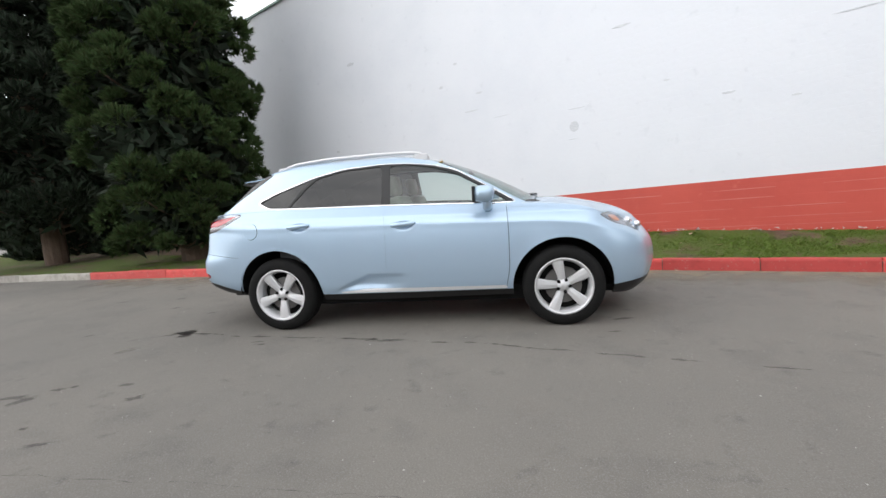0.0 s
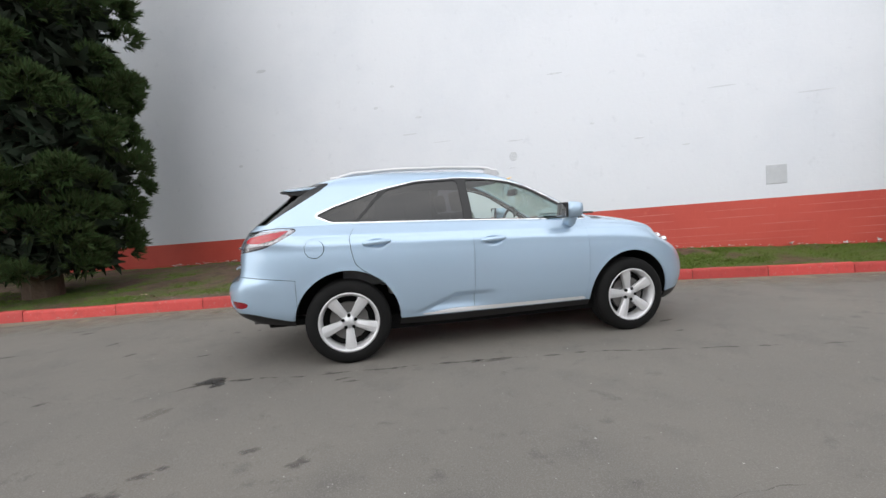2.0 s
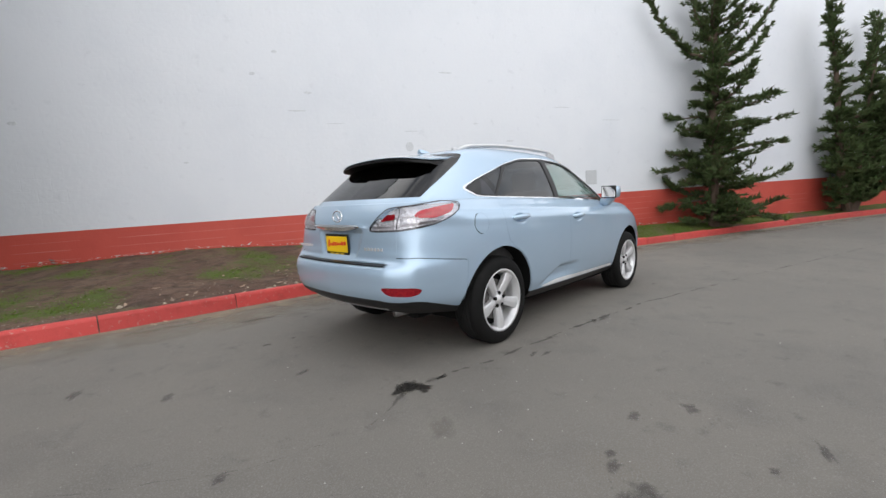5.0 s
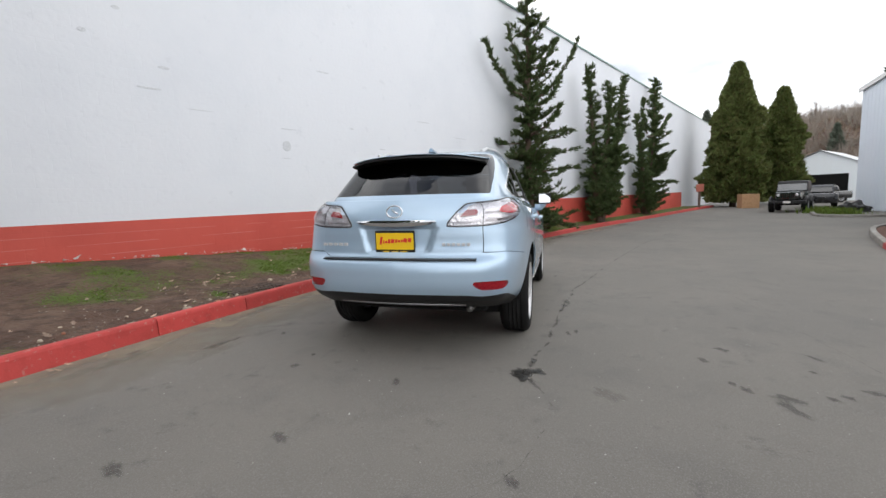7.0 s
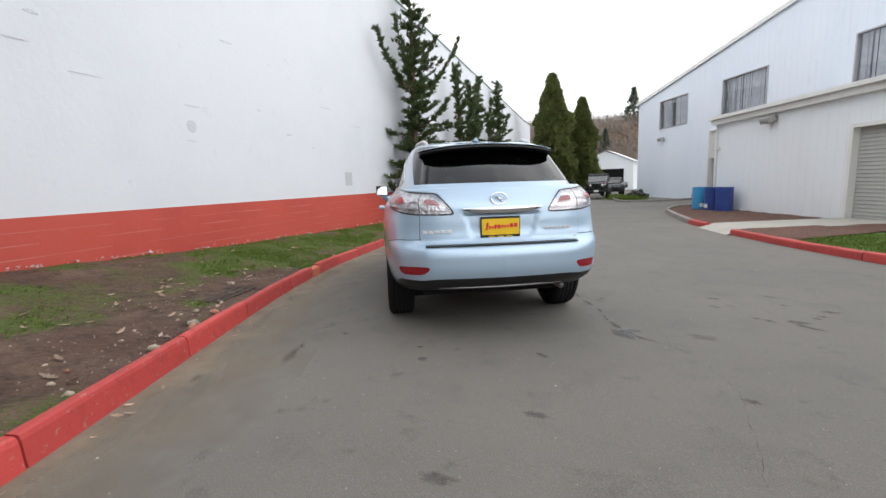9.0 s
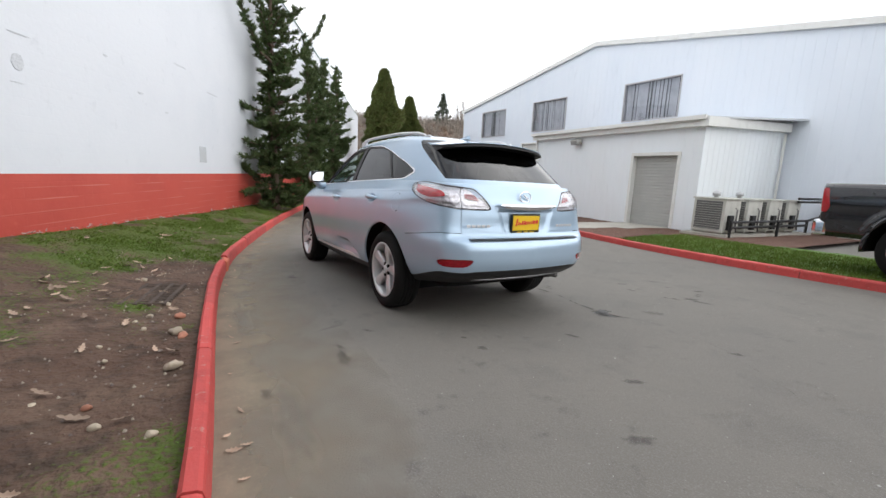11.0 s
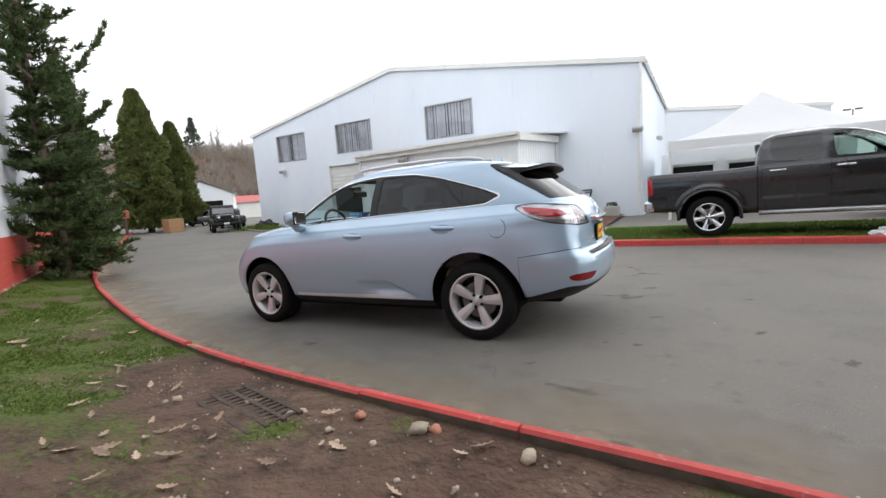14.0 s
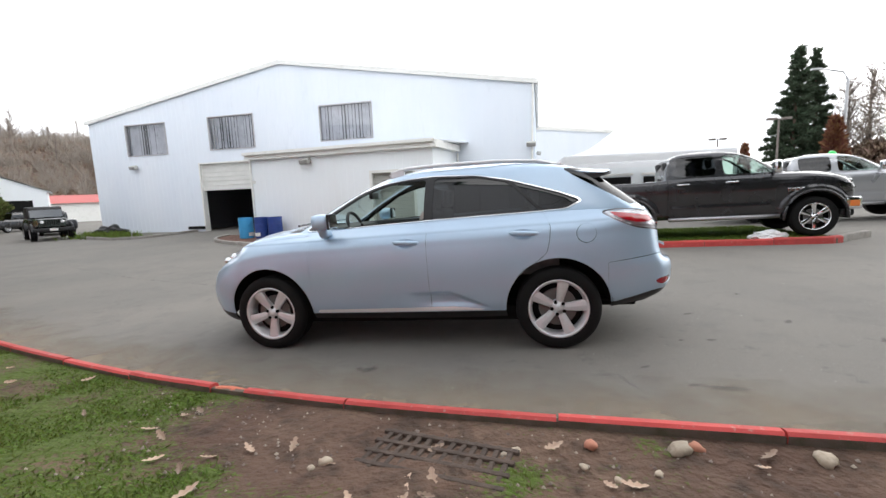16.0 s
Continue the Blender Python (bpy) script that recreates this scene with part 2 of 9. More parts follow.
MULCH = material("brown_bark_mulch", (0.11, 0.055, 0.038), 0.95, bump=(30, 1.0, 0.03), mixes=[(12, 0.45, 0.65, (0.19, 0.10, 0.07), 0.9), (40, 0.55, 0.7, (0.05, 0.03, 0.02), 0.8)])
GRASS = material("mown_grass", (0.10, 0.19, 0.035), 0.9, bump=(45, 1.0, 0.03), mixes=[(1.3, 0.45, 0.7, (0.15, 0.20, 0.055), 0.8), (22, 0.45, 0.7, (0.045, 0.085, 0.018), 0.8)])
LEAF = random_tint(material("dry_oak_leaf", (0.36, 0.25, 0.18), 0.85, mixes=[(20, 0.4, 0.7, (0.46, 0.36, 0.28), 0.8)]), 0.6, 1.4)
STONE = random_tint(material("pebble", (0.46, 0.39, 0.30), 0.85, bump=(30, 0.6, 0.02), mixes=[(12, 0.4, 0.7, (0.33, 0.27, 0.2), 0.8)]), 0.75, 1.25)


def verge_material():
    """Bare brown soil with grass over it in patches of its own shape."""
    m = material("trodden_soil_and_grass", (0.098, 0.055, 0.037), 0.95, bump=(20, 1.0, 0.05),
                 mixes=[(1.1, 0.42, 0.68, (0.168, 0.108, 0.074), 0.9), (6, 0.47, 0.68, (0.042, 0.026, 0.017), 0.85), (55, 0.60, 0.74, (0.20, 0.15, 0.11), 0.4)])
    nt = m.node_tree
    p = nt.nodes["Principled BSDF"]
    soil = p.inputs["Base Color"].links[0].from_socket
    at = nt.nodes.new("ShaderNodeAttribute")
    at.attribute_name = "turf"
    n = nt.nodes.new("ShaderNodeTexNoise")
    n.inputs["Scale"].default_value = 40
    co = nt.nodes.new("ShaderNodeTexCoord")
    nt.links.new(co.outputs["Object"], n.inputs["Vector"])
    g = nt.nodes.new("ShaderNodeMix")
    g.data_type = "RGBA"
    g.inputs["A"].default_value, g.inputs["B"].default_value = (0.046, 0.074, 0.008, 1), (0.098, 0.140, 0.017, 1)
    nt.links.new(n.outputs["Fac"], g.inputs["Factor"])
    ad = nt.nodes.new("ShaderNodeMath")
    ad.operation = "ADD"
    nt.links.new(at.outputs["Fac"], ad.inputs[0])
    nt.links.new(n.outputs["Fac"], ad.inputs[1])
    r = nt.nodes.new("ShaderNodeMapRange")
    r.inputs["From Min"].default_value, r.inputs["From Max"].default_value = 0.92, 1.12
    nt.links.new(ad.outputs["Value"], r.inputs["Value"])
    mx = nt.nodes.new("ShaderNodeMix")
    mx.data_type = "RGBA"
    nt.links.new(r.outputs["Result"], mx.inputs["Factor"])
    nt.links.new(soil, mx.inputs["A"])
    nt.links.new(g.outputs["Result"], mx.inputs["B"])
    nt.links.new(mx.outputs["Result"], p.inputs["Base Color"])
    return m


VERGE = verge_material()


def fading(m, scale, low=0.35, high=0.75, most=0.9):
    """Lets a stain thin out towards its rim, by its own fade value and a fine noise."""
    nt = m.node_tree
    out, p = nt.nodes["Material Output"], nt.nodes["Principled BSDF"]
    at = nt.nodes.new("ShaderNodeAttribute")
    at.attribute_name = "fade"
    co = nt.nodes.new("ShaderNodeTexCoord")
    n = nt.nodes.new("ShaderNodeTexNoise")
    n.inputs["Scale"].default_value = scale
    n.inputs["Detail"].default_value = 5
    nt.links.new(co.outputs["Object"], n.inputs["Vector"])
    mu = nt.nodes.new("ShaderNodeMath")
    mu.operation = "MULTIPLY_ADD"
    mu.inputs[1].default_value = 0.9
    sb = nt.nodes.new("ShaderNodeMath")
    sb.operation = "SUBTRACT"
    sb.inputs[1].default_value = 0.45
    nt.links.new(n.outputs["Fac"], sb.inputs[0])
    nt.links.new(at.outputs["Fac"], mu.inputs[0])
    nt.links.new(sb.outputs["Value"], mu.inputs[2])
    r = nt.nodes.new("ShaderNodeMapRange")
    r.inputs["From Min"].default_value, r.inputs["From Max"].default_value = low, high
    r.inputs["To Max"].default_value = most
    nt.links.new(mu.outputs["Value"], r.inputs["Value"])
    tr = nt.nodes.new("ShaderNodeBsdfTransparent")
    mx = nt.nodes.new("ShaderNodeMixShader")
    nt.links.new(r.outputs["Result"], mx.inputs["Fac"])
    nt.links.new(tr.outputs["BSDF"], mx.inputs[1])
    nt.links.new(p.outputs["BSDF"], mx.inputs[2])
    nt.links.new(mx.outputs["Shader"], out.inputs["Surface"])
    return m


fading(STAIN, 30, 0.35, 1.0, 0.44)
fading(CRACK, 13, 0.40, 1.0, 0.58)
fading(DUST, 7, 0.35, 1.0, 0.35)
fading(WET, 26, 0.38, 0.85, 0.85)
fading(SOILED, 3.5, 0.1, 1.05, 0.85)


def coursed(m, turn, strength):
    """Adds the faint relief of painted blockwork: courses 0.2 m high, blocks 0.4 m long."""
    nt = m.node_tree
    b0 = [n for n in nt.nodes if n.type == "BUMP"][0]
    co = nt.nodes.new("ShaderNodeTexCoord")
    rot = nt.nodes.new("ShaderNodeMapping")
    rot.inputs["Rotation"].default_value = (0, 0, turn)
    sep, com = nt.nodes.new("ShaderNodeSeparateXYZ"), nt.nodes.new("ShaderNodeCombineXYZ")
    br = nt.nodes.new("ShaderNodeTexBrick")
    br.inputs["Scale"].default_value = 1.0
    br.inputs["Brick Width"].default_value, br.inputs["Row Height"].default_value = 0.4, 0.2
    br.inputs["Mortar Size"].default_value, br.inputs["Mortar Smooth"].default_value = 0.006, 0.6
    b = nt.nodes.new("ShaderNodeBump")
    b.inputs["Strength"].default_value, b.inputs["Distance"].default_value = strength, 0.01
    b.invert = True
    nt.links.new(co.outputs["Object"], rot.inputs["Vector"])
    nt.links.new(rot.outputs["Vector"], sep.inputs["Vector"])
    nt.links.new(sep.outputs["X"], com.inputs["X"])
    nt.links.new(sep.outputs["Z"], com.inputs["Y"])
    nt.links.new(com.outputs["Vector"], br.inputs["Vector"])
    nt.links.new(br.outputs["Fac"], b.inputs["Height"])
    nt.links.new(b.outputs["Normal"], b0.inputs["Normal"])


coursed(WALL_WHITE, radians(25.45), 0.12)
coursed(WALL_RED, radians(25.45), 0.25)


# ---- mesh helpers ----
def mesh_object(name, verts, faces, mat, parent=None, label="", smooth=False):
    me = bpy.data.meshes.new(name)
    me.from_pydata([tuple(v) for v in verts], [], [tuple(f) for f in faces])
    me.materials.append(mat)
    if smooth:
        me.shade_smooth()
    me.update()
    ob = new(name, me)
    if parent:
        ob.parent = parent
    if label:
        ob["label"] = label
    return ob


def tri_object(name, verts, tris, mat, parent=None, label=""):
    """Many loose triangles, from arrays."""
    me = bpy.data.meshes.new(name)
    verts, tris = np.asarray(verts, np.float32), np.asarray(tris, np.int32)
    me.vertices.add(len(verts))
    me.vertices.foreach_set("co", verts.ravel())
    me.loops.add(tris.size)
    me.loops.foreach_set("vertex_index", tris.ravel())
    me.polygons.add(len(tris))
    me.polygons.foreach_set("loop_start", np.arange(0, tris.size, 3, dtype=np.int32))
    me.materials.append(mat)
    me.update(calc_edges=True)
    me.validate()
    ob = new(name, me)
    if parent:
        ob.parent = parent
    if label:
        ob["label"] = label
    return ob


def part(name, bm, mat, parent=None, label="", smooth=False):
    me = bpy.data.meshes.new(name)
    bm.to_mesh(me)
    bm.free()
    me.materials.append(mat)
    if smooth:
        me.shade_smooth()
    ob = new(name, me)
    if parent:
        ob.parent = parent
    if label:
        ob["label"] = label
    return ob


def thing(name, m, label="", category="", group="", kind=""):
    """An empty at a thing's base."""
    ob = new(name)
    ob.empty_display_size = 0.1
    ob.matrix_world = m
    return tagged(ob, label, category, group, kind)


def box(bm, size, at=(0, 0, 0), bevel=0.0, rot=None):
    """Adds a box, its middle at a place."""
    m = Matrix.Translation(at)
    if rot:
        m = m @ Euler([radians(a) for a in rot]).to_matrix().to_4x4()
    m = m @ Matrix.Diagonal((*size, 1))
    r = bmesh.ops.create_cube(bm, size=1, matrix=m)
    if bevel:
        es = list({e for v in r["verts"] for e in v.link_edges})
        bmesh.ops.bevel(bm, geom=es, offset=bevel, segments=2, profile=0.6, affect="EDGES")
    return bm


def tube(bm, points, radii, sides=8, cap=True):
    """A round bar along points."""
    pts = [Vector(p) for p in points]
    if not hasattr(radii, "__len__"):
        radii = [radii] * len(pts)
    rings = []
    for i, p in enumerate(pts):
        d = (pts[min(i + 1, len(pts) - 1)] - pts[max(i - 1, 0)]).normalized()
        a = d.cross(Vector((0, 0, 1)) if abs(d.z) < 0.9 else Vector((1, 0, 0))).normalized()
        b = d.cross(a)
        rings.append([bm.verts.new(p + (a * math.cos(k * math.tau / sides) + b * math.sin(k * math.tau / sides)) * radii[i]) for k in range(sides)])
    for r0, r1 in zip(rings, rings[1:]):
        for k in range(sides):
            bm.faces.new((r0[k], r0[(k + 1) % sides], r1[(k + 1) % sides], r1[k]))
    if cap:
        bm.faces.new(rings[0][::-1])
        bm.faces.new(rings[-1])
    bmesh.ops.recalc_face_normals(bm, faces=bm.faces)
    return bm


def lathe(bm, profile, sides=40, axis="y"):
    """Turns a profile of (radius, along) round an axis."""
    rings = []
    for r, a in profile:
        ring = []
        for k in range(sides):
            c, s = r * math.cos(k * math.tau / sides), r * math.sin(k * math.tau / sides)
            ring.append(bm.verts.new((c, a, s) if axis == "y" else (c, s, a)))
        rings.append(ring)
    for r0, r1 in zip(rings, rings[1:]):
        for k in range(sides):
            bm.faces.new((r0[k], r0[(k + 1) % sides], r1[(k + 1) % sides], r1[k]))
    bmesh.ops.recalc_face_normals(bm, faces=bm.faces)
    return bm


def smooth01(v, a, b):
    k = np.clip((np.asarray(v, float) - a) / (b - a), 0, 1)
    return k * k * (3 - 2 * k)


def curve_of(rows):
    """Smooth interpolation through rows of (key, value)."""
    k = np.array([r[0] for r in rows], float)
    v = np.array([r[1] for r in rows], float)
    dv = np.gradient(v, k)

    def f(x):
        x = np.clip(np.asarray(x, float), k[0], k[-1])
        i = np.clip(np.searchsorted(k, x) - 1, 0, len(k) - 2)
        h = k[i + 1] - k[i]
        u = (x - k[i]) / h
        return ((1 + 2 * u) * (1 - u) ** 2 * v[i] + u * (1 - u) ** 2 * h * dv[i] + u * u * (3 - 2 * u) * v[i + 1] + u * u * (u - 1) * h * dv[i + 1])
    return f


# ---- the lie of the land ----
def land(x, y):
    """The road falls gently ahead of the car and levels out by the buildings."""
    u = -0.028 * np.asarray(x, float) + 0.012 * np.asarray(y, float)
    k = 0.05
    up = -0.2 + k * np.log1p(np.exp(np.clip((u + 0.2) / k, -40, 40)))
    return 0.25 - k * np.log1p(np.exp(np.clip((0.25 - up) / k, -40, 40)))


def axis_steps(lo, hi, fine, far):
    inner = np.arange(lo, hi + 1e-6, fine)
    out = [lo]
    step = fine
    while out[-1] > -far:
        step *= 1.45
        out.append(out[-1] - step)
    left = np.array(out[1:][::-1])
    out = [hi]
    step = fine
    while out[-1] < far:
        step *= 1.45
        out.append(out[-1] + step)
    return np.concatenate([left, inner, np.array(out[1:])])


def grid_faces(nx, ny):
    return [(i * ny + j, (i + 1) * ny + j, (i + 1) * ny + j + 1, i * ny + j + 1) for i in range(nx - 1) for j in range(ny - 1)]


gx, gy = axis_steps(-16, 36, 0.5, 2500), axis_steps(-34, 16, 0.5, 2500)
GX2, GY2 = np.meshgrid(gx, gy, indexing="ij")
gz = land(GX2, GY2) - 0.25 * smooth01(np.hypot(GX2, GY2), 60, 200)
road = mesh_object("ground", np.stack([GX2.ravel(), GY2.ravel(), gz.ravel()], 1), grid_faces(len(gx), len(gy)), ASPHALT, smooth=True)
tagged(road, "worn grey asphalt driveway and yard", "asphalt", kind="structure")

KERB_LINE = [(-32, 7.0), (-13, 3.9), (-7.8, 3.02), (-5.1, 2.66), (-3.4, 2.47), (-2.2, 2.38), (-1.2, 2.3), (0.06, 2.17), (1.6, 1.9),
             (3.1, 1.5), (4.8, 0.98), (7.4, 0.12), (10.8, -1.2), (14.8, -3.1), (20, -5.9), (28.7, -10.3), (34, -13.2)]
KX, KY = np.array([p[0] for p in KERB_LINE]), np.array([p[1] for p in KERB_LINE])
W_A, W_DIR = Vector((2.282, 4.048)), Vector((4.383, -2.086)).normalized()


def smooth_curve(xs, ys, n):
    """Catmull-Rom through points, evenly stepped."""
    P = np.stack([xs, ys], 1)
    P = np.vstack([2 * P[0] - P[1], P, 2 * P[-1] - P[-2]])
    out = []
    for i in range(1, len(P) - 2):
        for u in np.linspace(0, 1, 30, endpoint=False):
            a, b, c, d = P[i - 1], P[i], P[i + 1], P[i + 2]
            out.append(0.5 * (2 * b + (c - a) * u + (2 * a - 5 * b + 4 * c - d) * u * u + (3 * b - a - 3 * c + d) * u ** 3))
    out.append(P[-2])
    out = np.array(out)
    s = np.concatenate([[0], np.cumsum(np.hypot(*np.diff(out, axis=0).T))])
    q = np.linspace(0, s[-1], n)
    return np.stack([np.interp(q, s, out[:, 0]), np.interp(q, s, out[:, 1])], 1), s[-1]


KC, K_LEN = smooth_curve(KX, KY, 700)


def kerb_y(x):
    return np.interp(x, KC[:, 0], KC[:, 1])


def wall_y(x):
    return W_A.y + (np.asarray(x, float) - W_A.x) * W_DIR.y / W_DIR.x


def verge_z(x, v):
    """Height of the bank: v = 0 at the kerb, 1 at the wall."""
    foot = np.interp(x, [-14, -6, -1.5, 2.5, 7, 14, 34], [0.55, 0.5, 0.6, 0.33, 0.17, 0.0, -0.05])
    lip = land(x, kerb_y(x)) + 0.112
    return lip + (foot - lip) * smooth01(v, 0, 1)


def turf(x, y):
    """How much grass stands at a place, from the trodden strip by the kerb to the lawn."""
    v = (y - kerb_y(x)) / np.maximum(wall_y(x) - kerb_y(x), 0.8)
    d = y - kerb_y(x)
    base = 0.60 + 0.05 * smooth01(x, 0.5, 2.5) - 0.36 * np.exp(-((x + 1.6) / 2.7) ** 2) * (1 - smooth01(d, 0.6, 1.5)) - 0.16 * np.exp(-((x + 2.2) / 3.2) ** 2) * smooth01(d, 0.7, 1.6)
    base = base - 0.30 * np.exp(-((x + 11) / 4.5) ** 2) * smooth01(v, 0.35, 0.6)
    n = np.array([noise.noise((a * 1.3, b * 1.3, 3.0)) + 0.5 * noise.noise((a * 3.7, b * 3.7, 7.0)) for a, b in zip(np.ravel(x), np.ravel(y))]).reshape(np.shape(x))
    for px, py, r, k in ((-1.0, 2.86, 0.20, 0.4), (0.45, 3.08, 0.38, 0.35), (-0.45, 3.22, 0.30, 0.22), (1.6, 2.75, 0.6, 0.25), (-1.66, 2.52, 0.09, 0.3), (-1.7, 3.5, 0.35, 0.3), (0.0, 2.55, 0.45, -0.3), (-2.4, 2.8, 0.6, -0.2), (1.1, 2.35, 0.25, -0.3)):
        base = base + k * np.exp(-((x - px) ** 2 + (y - py) ** 2) / r ** 2)
    base = base - 0.07 * smooth01(y, 2.75, 3.1) * (1 - smooth01(x, 0.2, 1.2)) * smooth01(x, -4.5, -2.5)
    return base + 0.42 * n


vx = np.concatenate([np.arange(-34, -8, 0.8), np.arange(-8, 8, 0.09), np.arange(8, 34.2, 0.4)])
vv = np.linspace(0, 1, 46) ** 1.1
VX, VV = np.meshgrid(vx, vv, indexing="ij")
v_lo = kerb_y(VX) + 0.07
v_hi = wall_y(VX) + np.where(VX < -13.2, 26, 0.05)
VY = v_lo + (v_hi - v_lo) * VV
VZ = verge_z(VX, np.clip((VY - v_lo) / np.maximum(wall_y(VX) - v_lo, 0.5), 0, 1))
rough_n = np.array([noise.noise((a * 2.1, b * 2.1, 0.5)) * 0.028 + noise.noise((a * 8, b * 8, 1.5)) * 0.012 for a, b in zip(VX.ravel(), VY.ravel())]).reshape(VX.shape)
VZ = VZ + rough_n * smooth01(VV, 0.0, 0.06)
verge = mesh_object("verge", np.stack([VX.ravel(), VY.ravel(), VZ.ravel()], 1), grid_faces(len(vx), len(vv)), VERGE, smooth=True)
tagged(verge, "trodden brown soil and patchy grass bank between kerb and wall", "grass bank", kind="structure")
tv = verge.data.attributes.new("turf", "FLOAT", "POINT")
tv.data.foreach_set("value", np.clip(turf(VX, VY), 0, 1).ravel().astype(np.float32))


# ---- kerbs ----
def kerb_run(root, pts, paint, length=1.2, height=0.16, width=0.078, gap=0.006, back=1.0, joints=(), broken=None):
    """Kerb stones laid end to end along a line; back: the side on which the verge lies (+1: to the left of the line)."""
    s = np.concatenate([[0], np.cumsum(np.hypot(*np.diff(pts, axis=0).T))])
    rng = random.Random(5)
    cuts = [0]
    for at in [float(np.interp(x, pts[:, 0], s)) for x in joints] + [s[-1]]:
        n = max(1, round((at - cuts[-1]) / length))
        a = cuts[-1]
        cuts += [a + (at - a) * k / n + (rng.uniform(-0.12, 0.12) if k < n else 0) for k in range(1, n + 1)]
    for a, b in zip(cuts, cuts[1:]):
        q = np.linspace(a + gap, b - gap, 6)
        X, Y = np.interp(q, s, pts[:, 0]), np.interp(q, s, pts[:, 1])
        dx, dy = np.gradient(X), np.gradient(Y)
        L = np.hypot(dx, dy)
        nx, ny = -dy / L * back, dx / L * back
        lift = rng.uniform(-0.008, 0.008)
        hurt = broken is not None and X[0] < broken < X[-1]
        prof = [(-0.012, -0.06), (0.0, height * 0.8), (0.008, height * 0.95), (0.022, height), (width - 0.016, height + 0.003), (width, height - 0.012), (width, -0.06)]
        verts, faces = [], []
        for i in range(len(q)):
            for w, z in prof:
                px, py = X[i] + nx[i] * w, Y[i] + ny[i] * w
                wob = (0.03 if hurt else 0.007) * noise.noise((px * (16 if hurt else 5), py * (16 if hurt else 5), z * 9)) - (0.022 if hurt and z > 0.05 else 0)
                verts.append((px + nx[i] * wob, py + ny[i] * wob, float(land(X[i], Y[i])) + z + (lift + wob if z > 0 else 0)))
        m = len(prof)
        for i in range(len(q) - 1):
            for j in range(m - 1):
                faces.append((i * m + j, (i + 1) * m + j, (i + 1) * m + j + 1, i * m + j + 1))
        faces.append(tuple(range(m)))
        faces.append(tuple(range((len(q) - 1) * m, len(q) * m))[::-1])
        if back < 0:
            faces = [f[::-1] for f in faces]
        mid = 0.5 * (X[0] + X[-1])
        ob = mesh_object("kerb_stone", verts, faces, KERB_WORN if hurt else paint(mid), root, "broken kerb stone with worn orange-red paint" if hurt else "")
        ob.data.materials.append(KERB_BACK)
        for i in range(len(q) - 1):
            ob.data.polygons[i * (m - 1) + m - 2].material_index = 1
    # mortar bed that shows in the joints
    q = np.linspace(0, s[-1], int(s[-1] / 0.2))
    X, Y = np.interp(q, s, pts[:, 0]), np.interp(q, s, pts[:, 1])
    dx, dy = np.gradient(X), np.gradient(Y)
    L = np.hypot(dx, dy)
    nx, ny = -dy / L * back, dx / L * back
    prof = [(0.0, -0.06), (0.012, height * 0.75), (0.03, height * 0.88), (width - 0.012, height * 0.88), (width - 0.01, -0.06)]
    verts = [(X[i] + nx[i] * w, Y[i] + ny[i] * w, float(land(X[i], Y[i])) + z) for i in range(len(q)) for w, z in prof]
    faces = [(i * 5 + j, (i + 1) * 5 + j, (i + 1) * 5 + j + 1, i * 5 + j + 1) for i in range(len(q) - 1) for j in range(4)]
    mesh_object("mortar_bed", verts, [f[::-1] for f in faces] if back < 0 else faces, KERB_BACK, root)


kerb = thing("kerb", Matrix(), "red-painted concrete kerb along the grass bank", "kerb", kind="structure")
kerb_run(kerb, KC, lambda x: KERB_RED if x > -8.0 else KERB_GREY, joints=(-4.8, -3.57, -2.27, -1.23, 0.04, 0.83, 1.12, 2.0, 2.98, 4.05, 5.15), broken=0.97)
KERB_FAR = smooth_curve(np.array([-8.4, -7.6, -7.2, -6.2, -4.05, -2.2, -0.5, 1.2, 3.45]), np.array([-5.9, -5.35, -5.05, -5.15, -5.42, -5.55, -5.82, -6.25, -6.95]), 220)[0]
kerb_far = thing("kerb", Matrix(), "red-painted kerb edging the island lawn", "kerb", kind="structure")
kerb_run(kerb_far, KERB_FAR, lambda x: KERB_RED if x > -7.1 else KERB_GREY, height=0.13, width=0.13, back=-1.0)
BED_LINE = smooth_curve(np.array([5.1, 5.9, 7.4, 9.3, 10.6, 11.4, 12.0, 12.4]), np.array([-7.62, -7.85, -8.55, -9.5, -10.25, -10.9, -11.7, -13.0]), 120)[0]
kerb_bed = thing("kerb", Matrix(), "concrete kerb with red end round the bark bed", "kerb", kind="structure")
kerb_run(kerb_bed, BED_LINE, lambda x: KERB_RED if x < 6.4 else KERB_GREY, height=0.13, width=0.13, back=-1.0)


def sheet(name, outline_a, outline_b, lift, mat, rows=14, bumps=0.0):
    """A strip of ground between two lines of equal count."""
    a, b = np.asarray(outline_a), np.asarray(outline_b)
    v = np.linspace(0, 1, rows)
    P = a[:, None, :] + (b - a)[:, None, :] * v[None, :, None]
    z = land(P[..., 0], P[..., 1]) + lift
    if bumps:
        z = z + bumps * np.array([noise.noise((p[0] * 3, p[1] * 3, 0)) for p in P.reshape(-1, 2)]).reshape(z.shape)
    V = np.concatenate([P.reshape(-1, 2), z.reshape(-1, 1)], 1)
    f = grid_faces(len(a), rows)
    n = Vector(V[f[0][1]] - V[f[0][0]]).cross(Vector(V[f[0][2]] - V[f[0][0]]))
    if n.z < 0:
        f = [q[::-1] for q in f]
    return mesh_object(name, V, f, mat, smooth=True)


